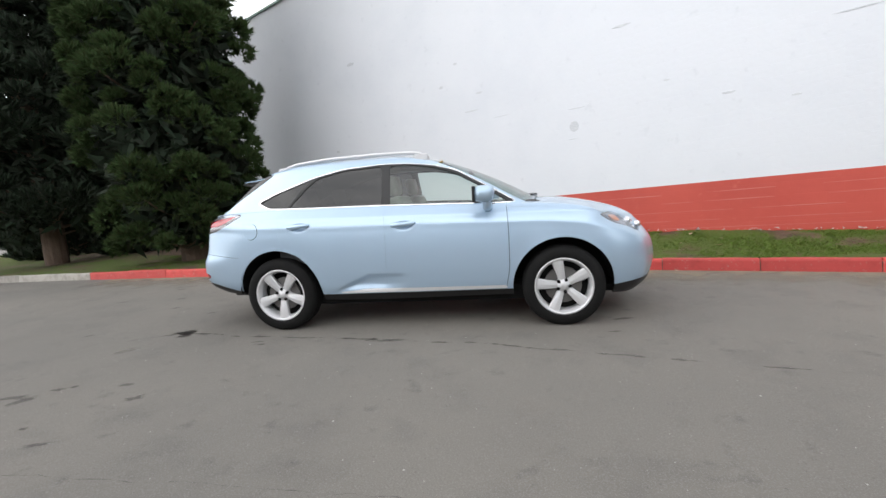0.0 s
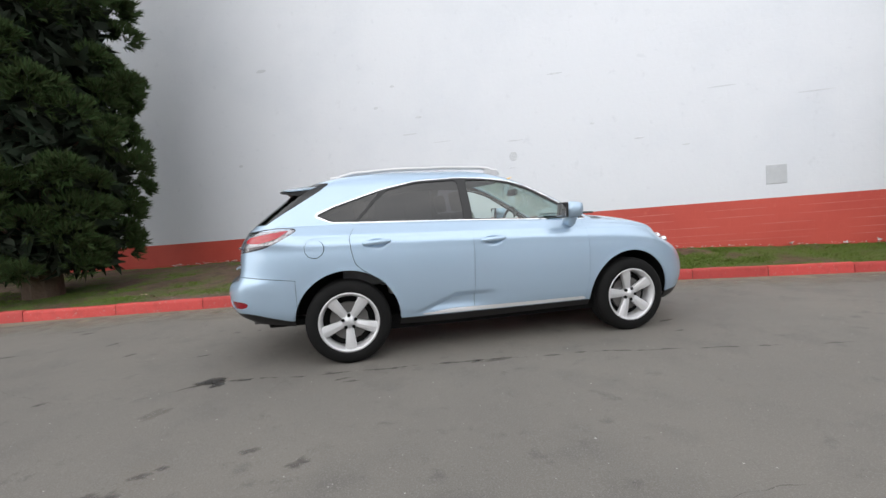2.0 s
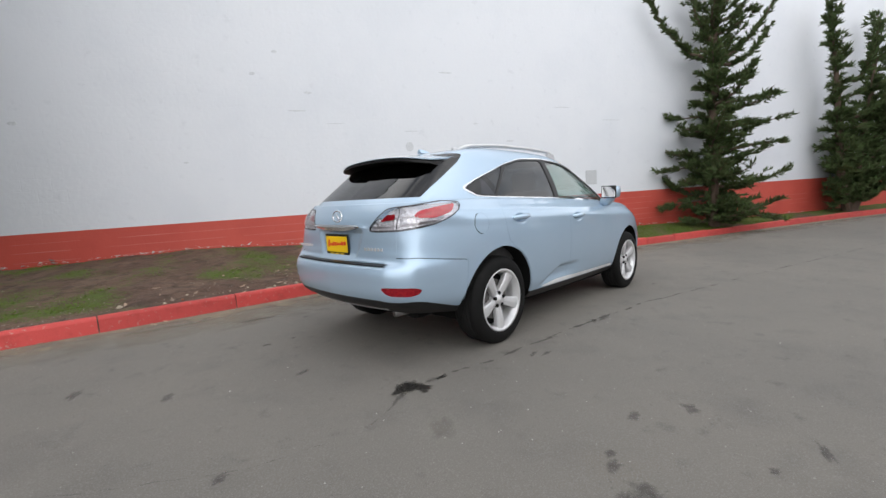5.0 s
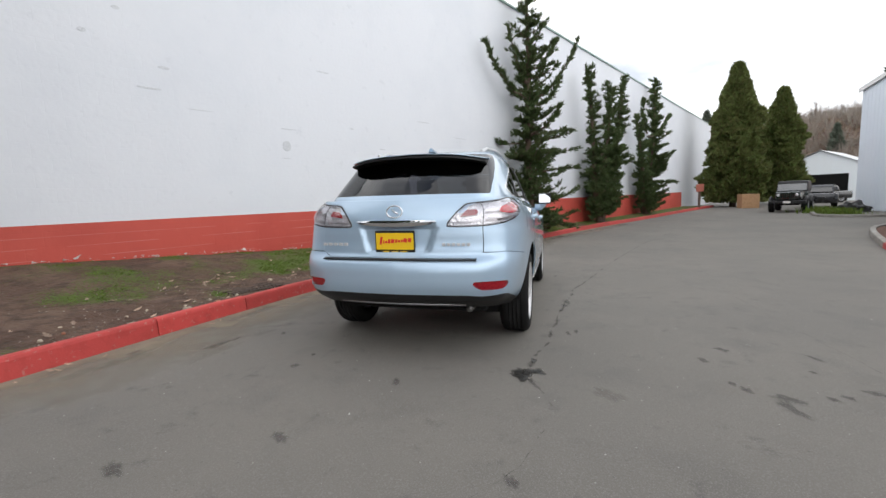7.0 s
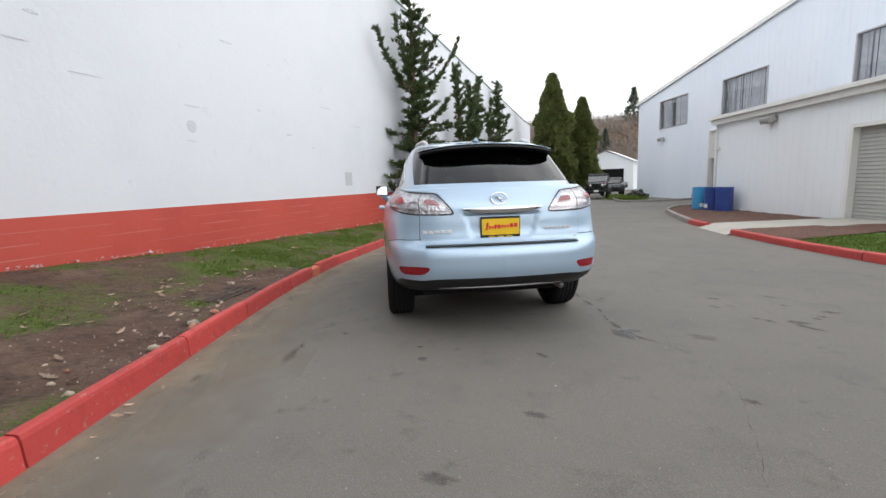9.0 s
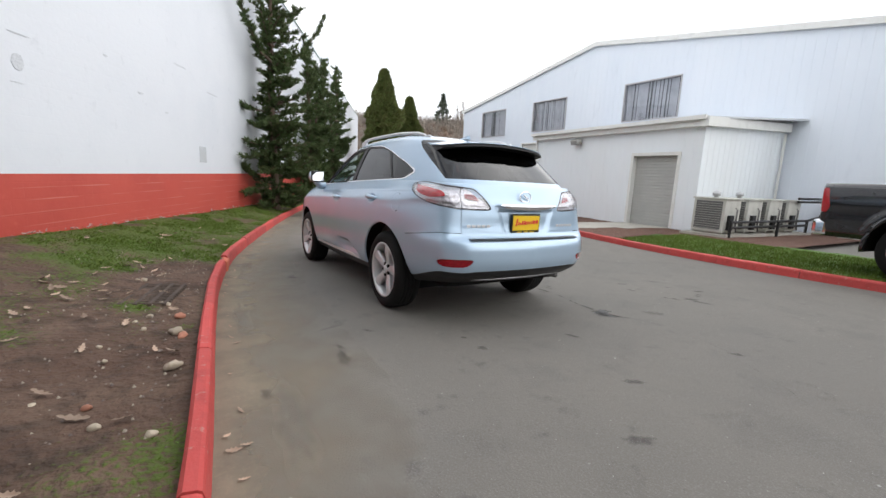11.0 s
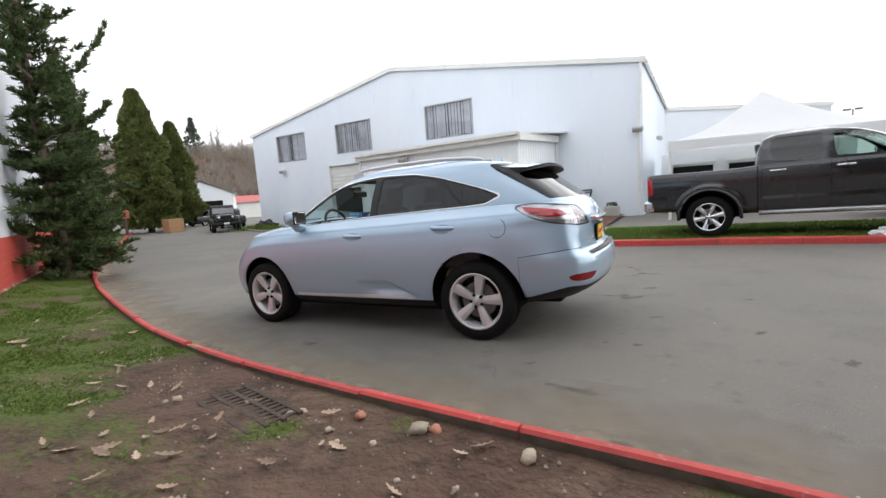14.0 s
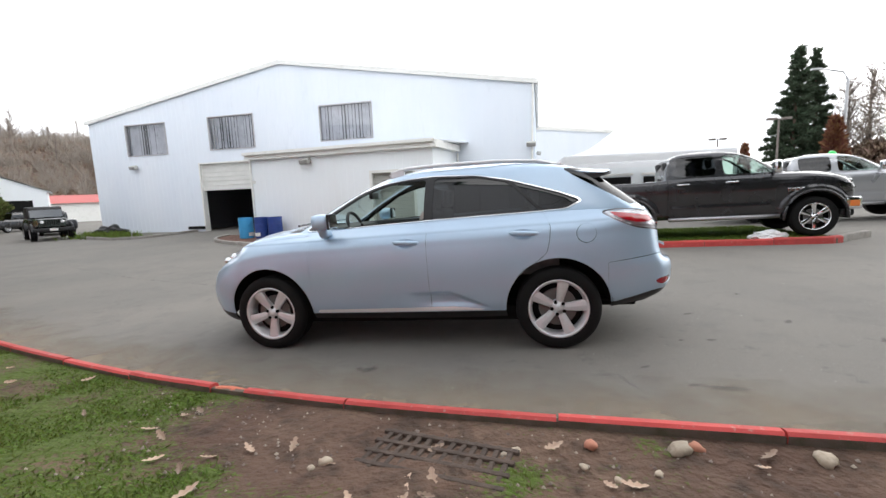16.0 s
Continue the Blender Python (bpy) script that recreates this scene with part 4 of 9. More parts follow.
def dense_cone(name, at, height, radius, seed, label, count=5000, tuft=0.26, mat=None, low=0.3, power=0.75, lumps=0.16, base_r=0.75, trunk_r=0.22, needles=8):
    """A close-set conifer whose foliage fills its outline in lumps, with gaps."""
    rng = np.random.default_rng(seed)
    root = thing(name, Matrix.Translation(at), label, "tree")
    bm = bmesh.new()
    k = np.linspace(0, 1, 10)
    tube(bm, np.stack([0.06 * np.sin(k * 5), 0.06 * np.cos(k * 4), -0.3 + (height * 0.95 + 0.3) * k], 1), list(trunk_r * (1 - k) ** 0.7 + 0.02), 10)
    for i in range(26):
        z = low + 0.2 + (height * 0.8 - low) * i / 26
        pts = limb_path(rng, (0, 0, z), i * 2.4, 0.25, radius * 0.75 * (1 - (z / height) ** 1.6) + 0.2, 0.3)
        tube(bm, pts, list(np.linspace(0.05, 0.012, len(pts))), 5, cap=False)
    part("trunk", bm, BARK, root)
    f = rng.uniform(0, 1, count) ** 0.85
    z = low + (height - low) * f
    ang = rng.uniform(0, math.tau, count)
    env = np.minimum(1, (base_r + (1 - base_r) * smooth01(f, 0, 0.18))) * (1 - f) ** power
    lump = np.array([noise.noise((math.cos(a) * 1.6, math.sin(a) * 1.6, zz * 0.9 + seed)) + 0.6 * noise.noise((math.cos(a) * 4, math.sin(a) * 4, zz * 2.4 + seed)) for a, zz in zip(ang, z)])
    env = env * (1 - 0.45 * smooth01(f, 0.82, 1.0))
    r = radius * env * (1 + lumps * 2.0 * lump) * (1 - 0.5 * rng.uniform(0, 1, count) ** 2.2) + 0.05
    C = np.stack([r * np.cos(ang), r * np.sin(ang), z], 1)
    D = np.stack([np.cos(ang) * 0.55, np.sin(ang) * 0.55, np.full(count, 0.55)], 1)
    V, T = tuft_cloud(rng, C, D, tuft * rng.uniform(0.6, 1.3, count), needles=needles, width=0.17, spread=0.55)
    tri_object("crown", V, T, mat or CYPRESS, root)
    return root


def lumpy_cone(name, at, height, radius, seed, label, lumps=420, per=46, tuft=0.15, lump_r=0.5, mat=None, core=None, low=0.4, power=0.45, base_r=0.7, trunk_r=0.3):
    """A big cedar: rounded sprays of fine foliage round a ragged heart coloured dark for shade, with gaps between them.
    """
    rng = np.random.default_rng(seed)
    root = thing(name, Matrix.Translation(at), label, "tree")
    bm = bmesh.new()
    k = np.linspace(0, 1, 10)
    tube(bm, np.stack([0.06 * np.sin(k * 5), 0.06 * np.cos(k * 4), -0.3 + (height * 0.95 + 0.3) * k], 1), list(trunk_r * (1 - k) ** 0.7 + 0.02), 10)
    env = lambda f: (base_r + (1 - base_r) * smooth01(f, 0, 0.18)) * (1 - f) ** power
    f = rng.uniform(0, 1, lumps) ** 0.9
    ang = np.arange(lumps) * 2.399 + rng.normal(size=lumps) * 0.4
    r = radius * env(f) * rng.uniform(0.66, 1.0, lumps)
    L = np.stack([r * np.cos(ang), r * np.sin(ang), low + (height - low) * f], 1)
    size = lump_r * rng.uniform(0.6, 1.3, lumps) * (0.55 + 0.45 * (1 - f))
    for i in range(0, lumps, 9):
        base = np.array([0, 0, max(0.3, L[i, 2] - 0.5)])
        pts = base + (L[i] - base) * np.linspace(0, 1, 5)[:, None] ** np.array([1, 1, 1.6])
        tube(bm, pts, list(np.linspace(0.06, 0.015, 5)), 5, cap=False)
    part("trunk", bm, BARK, root)
    R = rng.normal(size=(lumps, per, 3))
    out = np.stack([np.cos(ang), np.sin(ang), np.full(lumps, 0.75)], 1)[:, None, :]
    R /= np.linalg.norm(R, axis=2, keepdims=True)
    R = R + out * 0.75
    R /= np.linalg.norm(R, axis=2, keepdims=True)
    C = L[:, None, :] + R * size[:, None, None] * rng.uniform(0.7, 1.05, (lumps, per, 1)) * np.array([1, 1, 0.75])
    V, T = tuft_cloud(rng, C.reshape(-1, 3), (R + np.array([0, 0, 0.4])).reshape(-1, 3), tuft * rng.uniform(0.8, 1.5, lumps * per), needles=10, width=0.07, spread=0.7)
    tri_object("crown", V, T, mat or NEEDLES, root)
    # inner sprays near black, the shade between the limbs put into their colour
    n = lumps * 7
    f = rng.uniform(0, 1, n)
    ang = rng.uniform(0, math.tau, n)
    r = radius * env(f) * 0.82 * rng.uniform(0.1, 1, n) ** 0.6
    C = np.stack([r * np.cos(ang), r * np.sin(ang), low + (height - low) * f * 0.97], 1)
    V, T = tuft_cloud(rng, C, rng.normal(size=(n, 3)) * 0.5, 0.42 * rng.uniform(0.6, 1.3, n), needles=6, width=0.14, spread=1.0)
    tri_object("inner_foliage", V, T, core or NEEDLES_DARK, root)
    return root


def bare_tree(name, at, height, seed, label, twigs=260, mat=None, spread=0.32):
    rng = np.random.default_rng(seed)
    root = thing(name, Matrix.Translation(at), label, "tree", "bare trees")
    bm = bmesh.new()
    k = np.linspace(0, 1, 6)
    tube(bm, np.stack([0.1 * np.sin(k * 4 + seed), 0.1 * np.cos(k * 3), -0.2 + height * 0.9 * k], 1), list(height * 0.018 * (1 - k) + 0.02), 6)
    verts, tris = [], []
    for i in range(twigs):
        z = height * rng.uniform(0.25, 0.88)
        ln = height * spread * (1.15 - z / height) * rng.uniform(0.5, 1.2)
        pts = limb_path(rng, (0, 0, z), rng.uniform(0, 6.28), rng.uniform(0.3, 1.0), ln, 0.3, n=4, wander=0.15)
        if i < 30:
            tube(bm, pts, list(np.linspace(height * 0.006, 0.01, len(pts))), 4, cap=False)
        for p, q in zip(pts, pts[1:]):
            for _ in range(2):
                e = q + rng.normal(size=3) * ln * 0.12
                w = np.cross(e - p, rng.normal(size=3))
                w = w / (np.linalg.norm(w) + 1e-9) * height * 0.0022
                n = len(verts)
                verts += [p - w, p + w, e]
                tris.append((n, n + 1, n + 2))
    part("trunk", bm, GREY_BARK, root)
    tri_object("crown", verts, tris, mat or TWIGS, root)
    return root


WALL_BACK = math.atan2(W_DIR.x, -W_DIR.y)


def juniper(name, at, seed, label, stems, arms, per_m=13.0, tuft=0.13, limbs_m=13.5, skirt=0.0):
    """A wind-shaped conifer by the wall. stems: (dx, dy, height, spread by height, widest spread); arms: long bare-based limbs (z, dx, dy, dz)."""
    rng = np.random.default_rng(seed)
    root = thing(name, Matrix.Translation(at), label, "tree", "conifers along the wall")
    bm = bmesh.new()
    cs, ds, ss = [], [], []

    def clothe(pts, start, dense, side):
        """Short twigs along a limb, each closely set with needles."""
        seg = np.linalg.norm(np.diff(pts, axis=0), axis=1)
        ln = seg.sum()
        n = max(4, int(dense * ln))
        for u in np.sort(rng.uniform(start, 1, n)):
            idx = u * (len(pts) - 1)
            k = min(int(idx), len(pts) - 2)
            p = pts[k] + (pts[k + 1] - pts[k]) * (idx - k)
            d = (pts[k + 1] - pts[k]) / (seg[k] + 1e-9)
            lat = np.cross(d, (0, 0, 1.0))
            lat = lat / (np.linalg.norm(lat) + 1e-9) * rng.choice((-1, 1))
            tw = d * 0.75 + lat * rng.uniform(0.2, 1.0) + np.array((0, 0, rng.uniform(-0.15, 0.30)))
            tw /= np.linalg.norm(tw)
            reach = side * (1.25 - 0.85 * u) * rng.uniform(0.5, 1.25)
            m = max(2, int(reach / 0.045))
            w = np.linspace(0.1, 1, m)[:, None]
            cs.append(p + tw * reach * w + rng.normal(size=(m, 3)) * 0.018)
            ds.append(np.tile(tw * 0.9 + np.array((0, 0, 0.25)), (m, 1)))
            ss.append(tuft * rng.uniform(0.7, 1.25, m))

    for dx, dy, top, spread, wide in stems:
        k = np.linspace(0, 1, 14)
        tx = dx * k ** 0.75 + 0.09 * np.sin(k * 7 + seed) * k
        ty = dy * k ** 0.75 + 0.07 * np.cos(k * 6 + seed) * k
        trunk = np.stack([tx, ty, -0.25 + (top + 0.25) * k], 1)
        tube(bm, trunk, list(0.13 * (1 - k) ** 0.8 + 0.012), 9)
        clothe(trunk[1:], 0.0, per_m * 2.2, 0.24)
        for i in range(int(top * limbs_m)):
            f = skirt + (1 - skirt) * ((i + rng.uniform(0, 1)) / (top * limbs_m)) ** 1.25
            z = f * top
            base = np.array([np.interp(z, trunk[:, 2], tx), np.interp(z, trunk[:, 2], ty), z])
            ln = wide * float(spread(f)) * rng.uniform(0.5, 1.3)
            yaw = i * 2.4 + rng.normal() * 0.4
            near = math.cos(yaw - WALL_BACK)
            if near > 0.25:
                # against the wall the limbs turn aside
                ln *= 0.45 if near > 0.8 else 0.8
                yaw = WALL_BACK + math.copysign(1.3, math.sin(yaw - WALL_BACK))
            pts = limb_path(rng, base, yaw, -0.12 + 0.38 * f, max(ln, 0.12), rng.uniform(0.1, 0.75), n=6, wander=0.08)
            if ln > 0.35:
                tube(bm, pts, list(np.linspace(0.026, 0.006, len(pts)) * (0.6 + ln * 0.4)), 5, cap=False)
            clothe(pts, 0.02, per_m * (1.5 if ln < 0.6 else 1.15), 0.38 if f < 0.5 else 0.24)
    for z, dx, dy, dz in arms:
        k = np.linspace(0, 1, 9)
        pts = np.stack([dx * k, dy * k, z + dz * (0.18 * k + 0.82 * k ** 2.4)], 1) + rng.normal(size=(9, 3)) * 0.025
        tube(bm, pts, list(np.linspace(0.05, 0.008, 9)), 6, cap=False)
        clothe(pts, 0.22, per_m * 2.1, 0.20)
    part("trunk", bm, BARK, root)
    V, T = tuft_cloud(rng, np.concatenate(cs), np.concatenate(ds), np.concatenate(ss), needles=8, width=0.10, spread=0.8)
    tri_object("crown", V, T, NEEDLES, root)
    return root


juniper("juniper_tree", (9.7, -0.22, 0.08), 11, "tall dark green layered conifer against the white wall",
        [(0.1, 0.12, 8.4, curve_of([(0, 0.95), (0.06, 1.1), (0.25, 1.05), (0.38, 0.88), (0.47, 0.74), (0.56, 0.62), (0.66, 0.66), (0.74, 0.55), (0.80, 0.34), (0.9, 0.22), (1, 0.08)]), 1.45)],
        [(4.35, -1.6, 1.15, 1.45), (4.9, -0.75, 0.62, 1.7), (4.35, -0.15, -1.5, 1.65), (5.3, 0.9, -0.85, 1.2), (4.2, 1.4, -1.0, 1.0), (3.2, -0.9, -0.95, 0.7)])
juniper("juniper_tree", (15.6, -2.95, 0.0), 12, "dark green many-stemmed conifer against the white wall",
        [(-1.5, 0.65, 6.5, curve_of([(0, 0.9), (0.3, 1.0), (0.5, 0.7), (0.75, 0.55), (1, 0.2)]), 0.80), (1.0, -0.5, 6.3, curve_of([(0, 1.0), (0.35, 1.0), (0.6, 0.6), (1, 0.2)]), 1.0), (2.6, -1.3, 6.9, curve_of([(0, 0.8), (0.4, 0.9), (0.7, 0.5), (1, 0.2)]), 0.9)],
        [(4.2, -0.6, -0.5, 1.5), (3.0, 0.4, -0.9, 1.0)], limbs_m=9.5, tuft=0.15, skirt=0.04)
juniper("juniper_tree", (22.0, -6.0, -0.05), 13, "dark green slender conifer against the white wall",
        [(1.7, -0.8, 7.9, curve_of([(0, 0.8), (0.3, 1.0), (0.5, 0.75), (0.65, 0.8), (0.8, 0.45), (1, 0.15)]), 1.15), (-1.6, 0.7, 5.4, curve_of([(0, 0.9), (0.4, 0.9), (1, 0.25)]), 0.7)],
        [(4.4, 2.6, -1.7, 1.5), (4.6, -1.0, 0.4, 1.7)], limbs_m=9.5, tuft=0.17, skirt=0.04)
dense_cone("cypress_tree", (33.5, -14.4, -0.1), 10.7, 1.85, 21, "broad olive-green cypress cone at the end of the drive", count=16000, tuft=0.32, power=0.52, lumps=0.26, base_r=0.82)
dense_cone("cypress_tree", (37.2, -19.0, -0.1), 9.3, 1.6, 22, "broad olive-green cypress cone at the end of the drive", count=13000, tuft=0.30, power=0.52, lumps=0.26, base_r=0.82)
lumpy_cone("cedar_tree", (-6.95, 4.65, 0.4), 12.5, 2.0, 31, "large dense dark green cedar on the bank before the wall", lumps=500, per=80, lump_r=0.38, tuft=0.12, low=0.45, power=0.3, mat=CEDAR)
lumpy_cone("cedar_tree", (-13.6, 6.6, 0.35), 13.5, 3.3, 32, "large dense deep green cedar on the grass bank", lumps=420, per=34, tuft=0.22, mat=NEEDLES_DARK, lump_r=0.6, low=1.1)
lumpy_cone("cedar_tree", (-17.5, 14.5, 0.4), 13.0, 3.8, 33, "large dense deep green cedar behind the others", lumps=300, per=26, tuft=0.3, mat=NEEDLES_DARK, lump_r=0.75, low=1.5)


# ---- vehicles: panels are cut out of smooth shells ----
class Shell:
    """A triangle surface with normals; f holds extra values at its points."""

    def __init__(self, V, N, F, s):
        self.V, self.N, self.F, self.s = V, N, F, s

    def split(self, phi):
        """Two shells: where phi < 0, and the rest."""
        d = phi(self.V, self.s)
        d = np.where(np.abs(d) < 1e-7, 1e-7, d)
        neg = d < 0
        cnt = neg[self.F].sum(1)
        fin, fout = [self.F[cnt == 3]], [self.F[cnt == 0]]
        V, N, S = list(self.V), list(self.N), list(self.s)
        made = {}

        def cut(a, b):
            k = (a, b) if a < b else (b, a)
            if k not in made:
                w = d[k[0]] / (d[k[0]] - d[k[1]])
                V.append(self.V[k[0]] + w * (self.V[k[1]] - self.V[k[0]]))
                n = self.N[k[0]] + w * (self.N[k[1]] - self.N[k[0]])
                N.append(n / (np.linalg.norm(n) + 1e-12))
                S.append(self.s[k[0]] + w * (self.s[k[1]] - self.s[k[0]]))
                made[k] = len(V) - 1
            return made[k]
        ni, no = [], []
        for t in self.F[(cnt == 1) | (cnt == 2)]:
            flags = neg[t]
            one_in = flags.sum() == 1
            k = int(np.argmax(flags if one_in else ~flags))
            a, b, c = t[k], t[(k + 1) % 3], t[(k + 2) % 3]
            ab, ac = cut(a, b), cut(a, c)
            tip, rest = [(a, ab, ac)], [(ab, b, c), (ab, c, ac)]
            (ni if one_in else no).extend(tip)
            (no if one_in else ni).extend(rest)
        V, N, S = np.array(V), np.array(N), np.array(S)

        def pack(parts, extra):
            F = np.concatenate(parts + ([np.array(extra)] if extra else []), 0)
            if not len(F):
                return Shell(np.zeros((0, 3)), np.zeros((0, 3)), np.zeros((0, 3), int), np.zeros(0))
            used, inv = np.unique(F, return_inverse=True)
            return Shell(V[used], N[used], inv.reshape(-1, 3), S[used])
        return pack(fin, ni), pack(fout, no)

    def offset(self, d):
        return Shell(self.V + self.N * d, self.N, self.F, self.s)

    def mirrored(self):
        k = np.array([1, -1, 1])
        return Shell(self.V * k, self.N * k, self.F[:, ::-1], -self.s)

    def joined(self, other):
        return Shell(np.concatenate([self.V, other.V]), np.concatenate([self.N, other.N]), np.concatenate([self.F, other.F + len(self.V)]), np.concatenate([self.s, other.s]))

    def both(self):
        return self.joined(self.mirrored())

    def mesh(self, name, mat, parent, label="", rim=0.0):
        """As an object; rim: folds the panel's edge inwards by that much."""
        V, N, F = self.V, self.N, [tuple(int(i) for i in f) for f in self.F]
        if rim and len(F):
            edges = {}
            for f in F:
                for a, b in zip(f, f[1:] + f[:1]):
                    edges[(a, b)] = True
            border = [e for e in edges if (e[1], e[0]) not in edges and not (abs(V[e[0]][1]) < 1e-5 and abs(V[e[1]][1]) < 1e-5)]
            idx = {}
            V, N = list(V), list(N)
            for a, b in border:
                for p in (a, b):
                    if p not in idx:
                        idx[p] = len(V)
                        V.append(self.V[p] - self.N[p] * rim)
                        N.append(self.N[p])
                F += [(b, a, idx[a]), (b, idx[a], idx[b])]
            V, N = np.array(V), np.array(N)
        me = bpy.data.meshes.new(name)
        me.from_pydata(V.tolist(), [], F)
        me.materials.append(mat)
        me.shade_smooth()
        me.normals_split_custom_set_from_vertices(N.tolist())
        ob = new(name, me)
        ob.parent = parent
        if label:
            ob["label"] = label
        return ob


def in_polygon(ax, ay, poly):
    """Signed distance to a polygon: below 0 inside. ax, ay: the two values at each point."""
    P = np.array(poly, float)
    Q = np.roll(P, -1, 0)
    best = np.full(ax.shape, 1e9)
    inside = np.zeros(ax.shape, bool)
    for (x0, y0), (x1, y1) in zip(P, Q):
        dx, dy = x1 - x0, y1 - y0
        u = np.clip(((ax - x0) * dx + (ay - y0) * dy) / (dx * dx + dy * dy + 1e-12), 0, 1)
        best = np.minimum(best, np.hypot(ax - x0 - u * dx, ay - y0 - u * dy))
        if y0 != y1:
            cross = (y0 > ay) != (y1 > ay)
            inside ^= cross & (ax < (x1 - x0) * (ay - y0) / (y1 - y0) + x0)
    return np.where(inside, -best, best)


def rounded(poly, n=4, cut=0.25):
    """A polygon with its corners rounded off."""
    out = [np.array(p, float) for p in poly]
    for _ in range(n):
        nxt = []
        for a, b in zip(out, out[1:] + out[:1]):
            nxt += [a + (b - a) * cut, a + (b - a) * (1 - cut)]
        out, cut = nxt, 0.25
    return [tuple(p) for p in out]


def grid_shell(P, s):
    """A shell from a grid of points P[i, j]; normals point outwards."""
    du, dv = np.gradient(P, axis=0), np.gradient(P, axis=1)
    N = np.cross(du, dv)
    N /= np.linalg.norm(N, axis=2, keepdims=True) + 1e-12
    flat = np.abs(P[..., 1]) < 1e-6
    N[..., 1] = np.where(flat, 0, N[..., 1])
    N /= np.linalg.norm(N, axis=2, keepdims=True) + 1e-12
    n, m = P.shape[:2]
    i, j = np.meshgrid(np.arange(n - 1), np.arange(m - 1), indexing="ij")
    a, b, c, d = i * m + j, (i + 1) * m + j, (i + 1) * m + j + 1, i * m + j + 1
    F = np.concatenate([np.stack([a, b, c], -1).reshape(-1, 3), np.stack([a, c, d], -1).reshape(-1, 3)])
    V = P.reshape(-1, 3)
    area = np.linalg.norm(np.cross(V[F[:, 1]] - V[F[:, 0]], V[F[:, 2]] - V[F[:, 0]]), axis=1)
    return Shell(V, N.reshape(-1, 3), F[area > 1e-10], np.broadcast_to(s[:, None], P.shape[:2]).reshape(-1).copy())


def plan_curve(rows, n):
    """Even steps along a plan outline given as (x, y) from the tail's middle to the nose's."""
    C, L = smooth_curve(np.array([r[0] for r in rows]), np.array([r[1] for r in rows]), n)
    C[0, 1] = C[-1, 1] = 0
    s = np.concatenate([[0], np.cumsum(np.hypot(*np.diff(C, axis=0).T))])
    return C, s


def flake_paint(name, color, rough=0.3, metal=0.55):
    m = material(name, color, rough, metal, coat=1.0)
    nt = m.node_tree
    p = nt.nodes["Principled BSDF"]
    co = nt.nodes.new("ShaderNodeTexCoord")
    n = nt.nodes.new("ShaderNodeTexNoise")
    n.inputs["Scale"].default_value = 900
    mx = nt.nodes.new("ShaderNodeMix")
    mx.data_type = "RGBA"
    mx.inputs["A"].default_value = (*[c * 0.86 for c in color], 1)
    mx.inputs["B"].default_value = (*[min(1, c * 1.14) for c in color], 1)
    nt.links.new(co.outputs["Object"], n.inputs["Vector"])
    nt.links.new(n.outputs["Fac"], mx.inputs["Factor"])
    d = nt.nodes.new("ShaderNodeTexNoise")
    d.inputs["Scale"].default_value = 3
    d.inputs["Detail"].default_value = 8
    r = nt.nodes.new("ShaderNodeMapRange")
    r.inputs["From Min"].default_value, r.inputs["From Max"].default_value = 0.35, 0.7
    r.inputs["To Min"].default_value, r.inputs["To Max"].default_value = rough - 0.03, rough + 0.07
    nt.links.new(co.outputs["Object"], d.inputs["Vector"])
    nt.links.new(d.outputs["Fac"], r.inputs["Value"])
    nt.links.new(r.outputs["Result"], p.inputs["Roughness"])
    nt.links.new(mx.outputs["Result"], p.inputs["Base Color"])
    return m


PAINT_BLUE = flake_paint("ice_blue_metallic_paint", (0.425, 0.56, 0.70), 0.36, 0.42)
GLASS_DARK = glass("privacy_glass", (0.045, 0.045, 0.055), 0.03)
GLASS_CLEAR = glass("green_tinted_glass", (0.55, 0.66, 0.62), 0.04)
LENS_CLEAR = glass("clear_lamp_lens", (0.92, 0.92, 0.94), 0.10)
LENS_RED = material("red_lamp_lens", (0.42, 0.012, 0.02), 0.12, coat=1.0, mixes=[(70, 0.45, 0.6, (0.28, 0.004, 0.01), 0.8)])
LAMP_SILVER = material("lamp_reflector", (0.84, 0.82, 0.84), 0.14, 0.7, bump=(38, 0.8, 0.02))
REFLECTOR_RED = material("red_reflector", (0.32, 0.008, 0.015), 0.2, mixes=[(60, 0.45, 0.6, (0.2, 0.0, 0.01), 0.8)])
AMBER = material("amber_reflector", (0.75, 0.22, 0.06), 0.25)
SEAT = material("light_grey_leather", (0.42, 0.39, 0.35), 0.6, mixes=[(6, 0.45, 0.7, (0.33, 0.31, 0.28), 0.7)])
CABIN = material("dark_grey_cabin_trim", (0.06, 0.06, 0.062), 0.7, mixes=[(9, 0.45, 0.7, (0.1, 0.1, 0.1), 0.7)])
PLATE_YELLOW = material("yellow_dealer_plate", (0.85, 0.55, 0.01), 0.45, mixes=[(10, 0.5, 0.75, (0.75, 0.48, 0.01), 0.6)])
PLATE_RED = material("red_print", (0.65, 0.03, 0.02), 0.5)
SATIN = material("satin_bright_trim", (0.86, 0.86, 0.87), 0.3, 0.35)
HEAD_BOWL = material("headlamp_bowl", (0.30, 0.30, 0.32), 0.18, 0.9, bump=(30, 0.6, 0.015))
STEEL = material("dull_steel", (0.45, 0.45, 0.46), 0.35, 0.8)


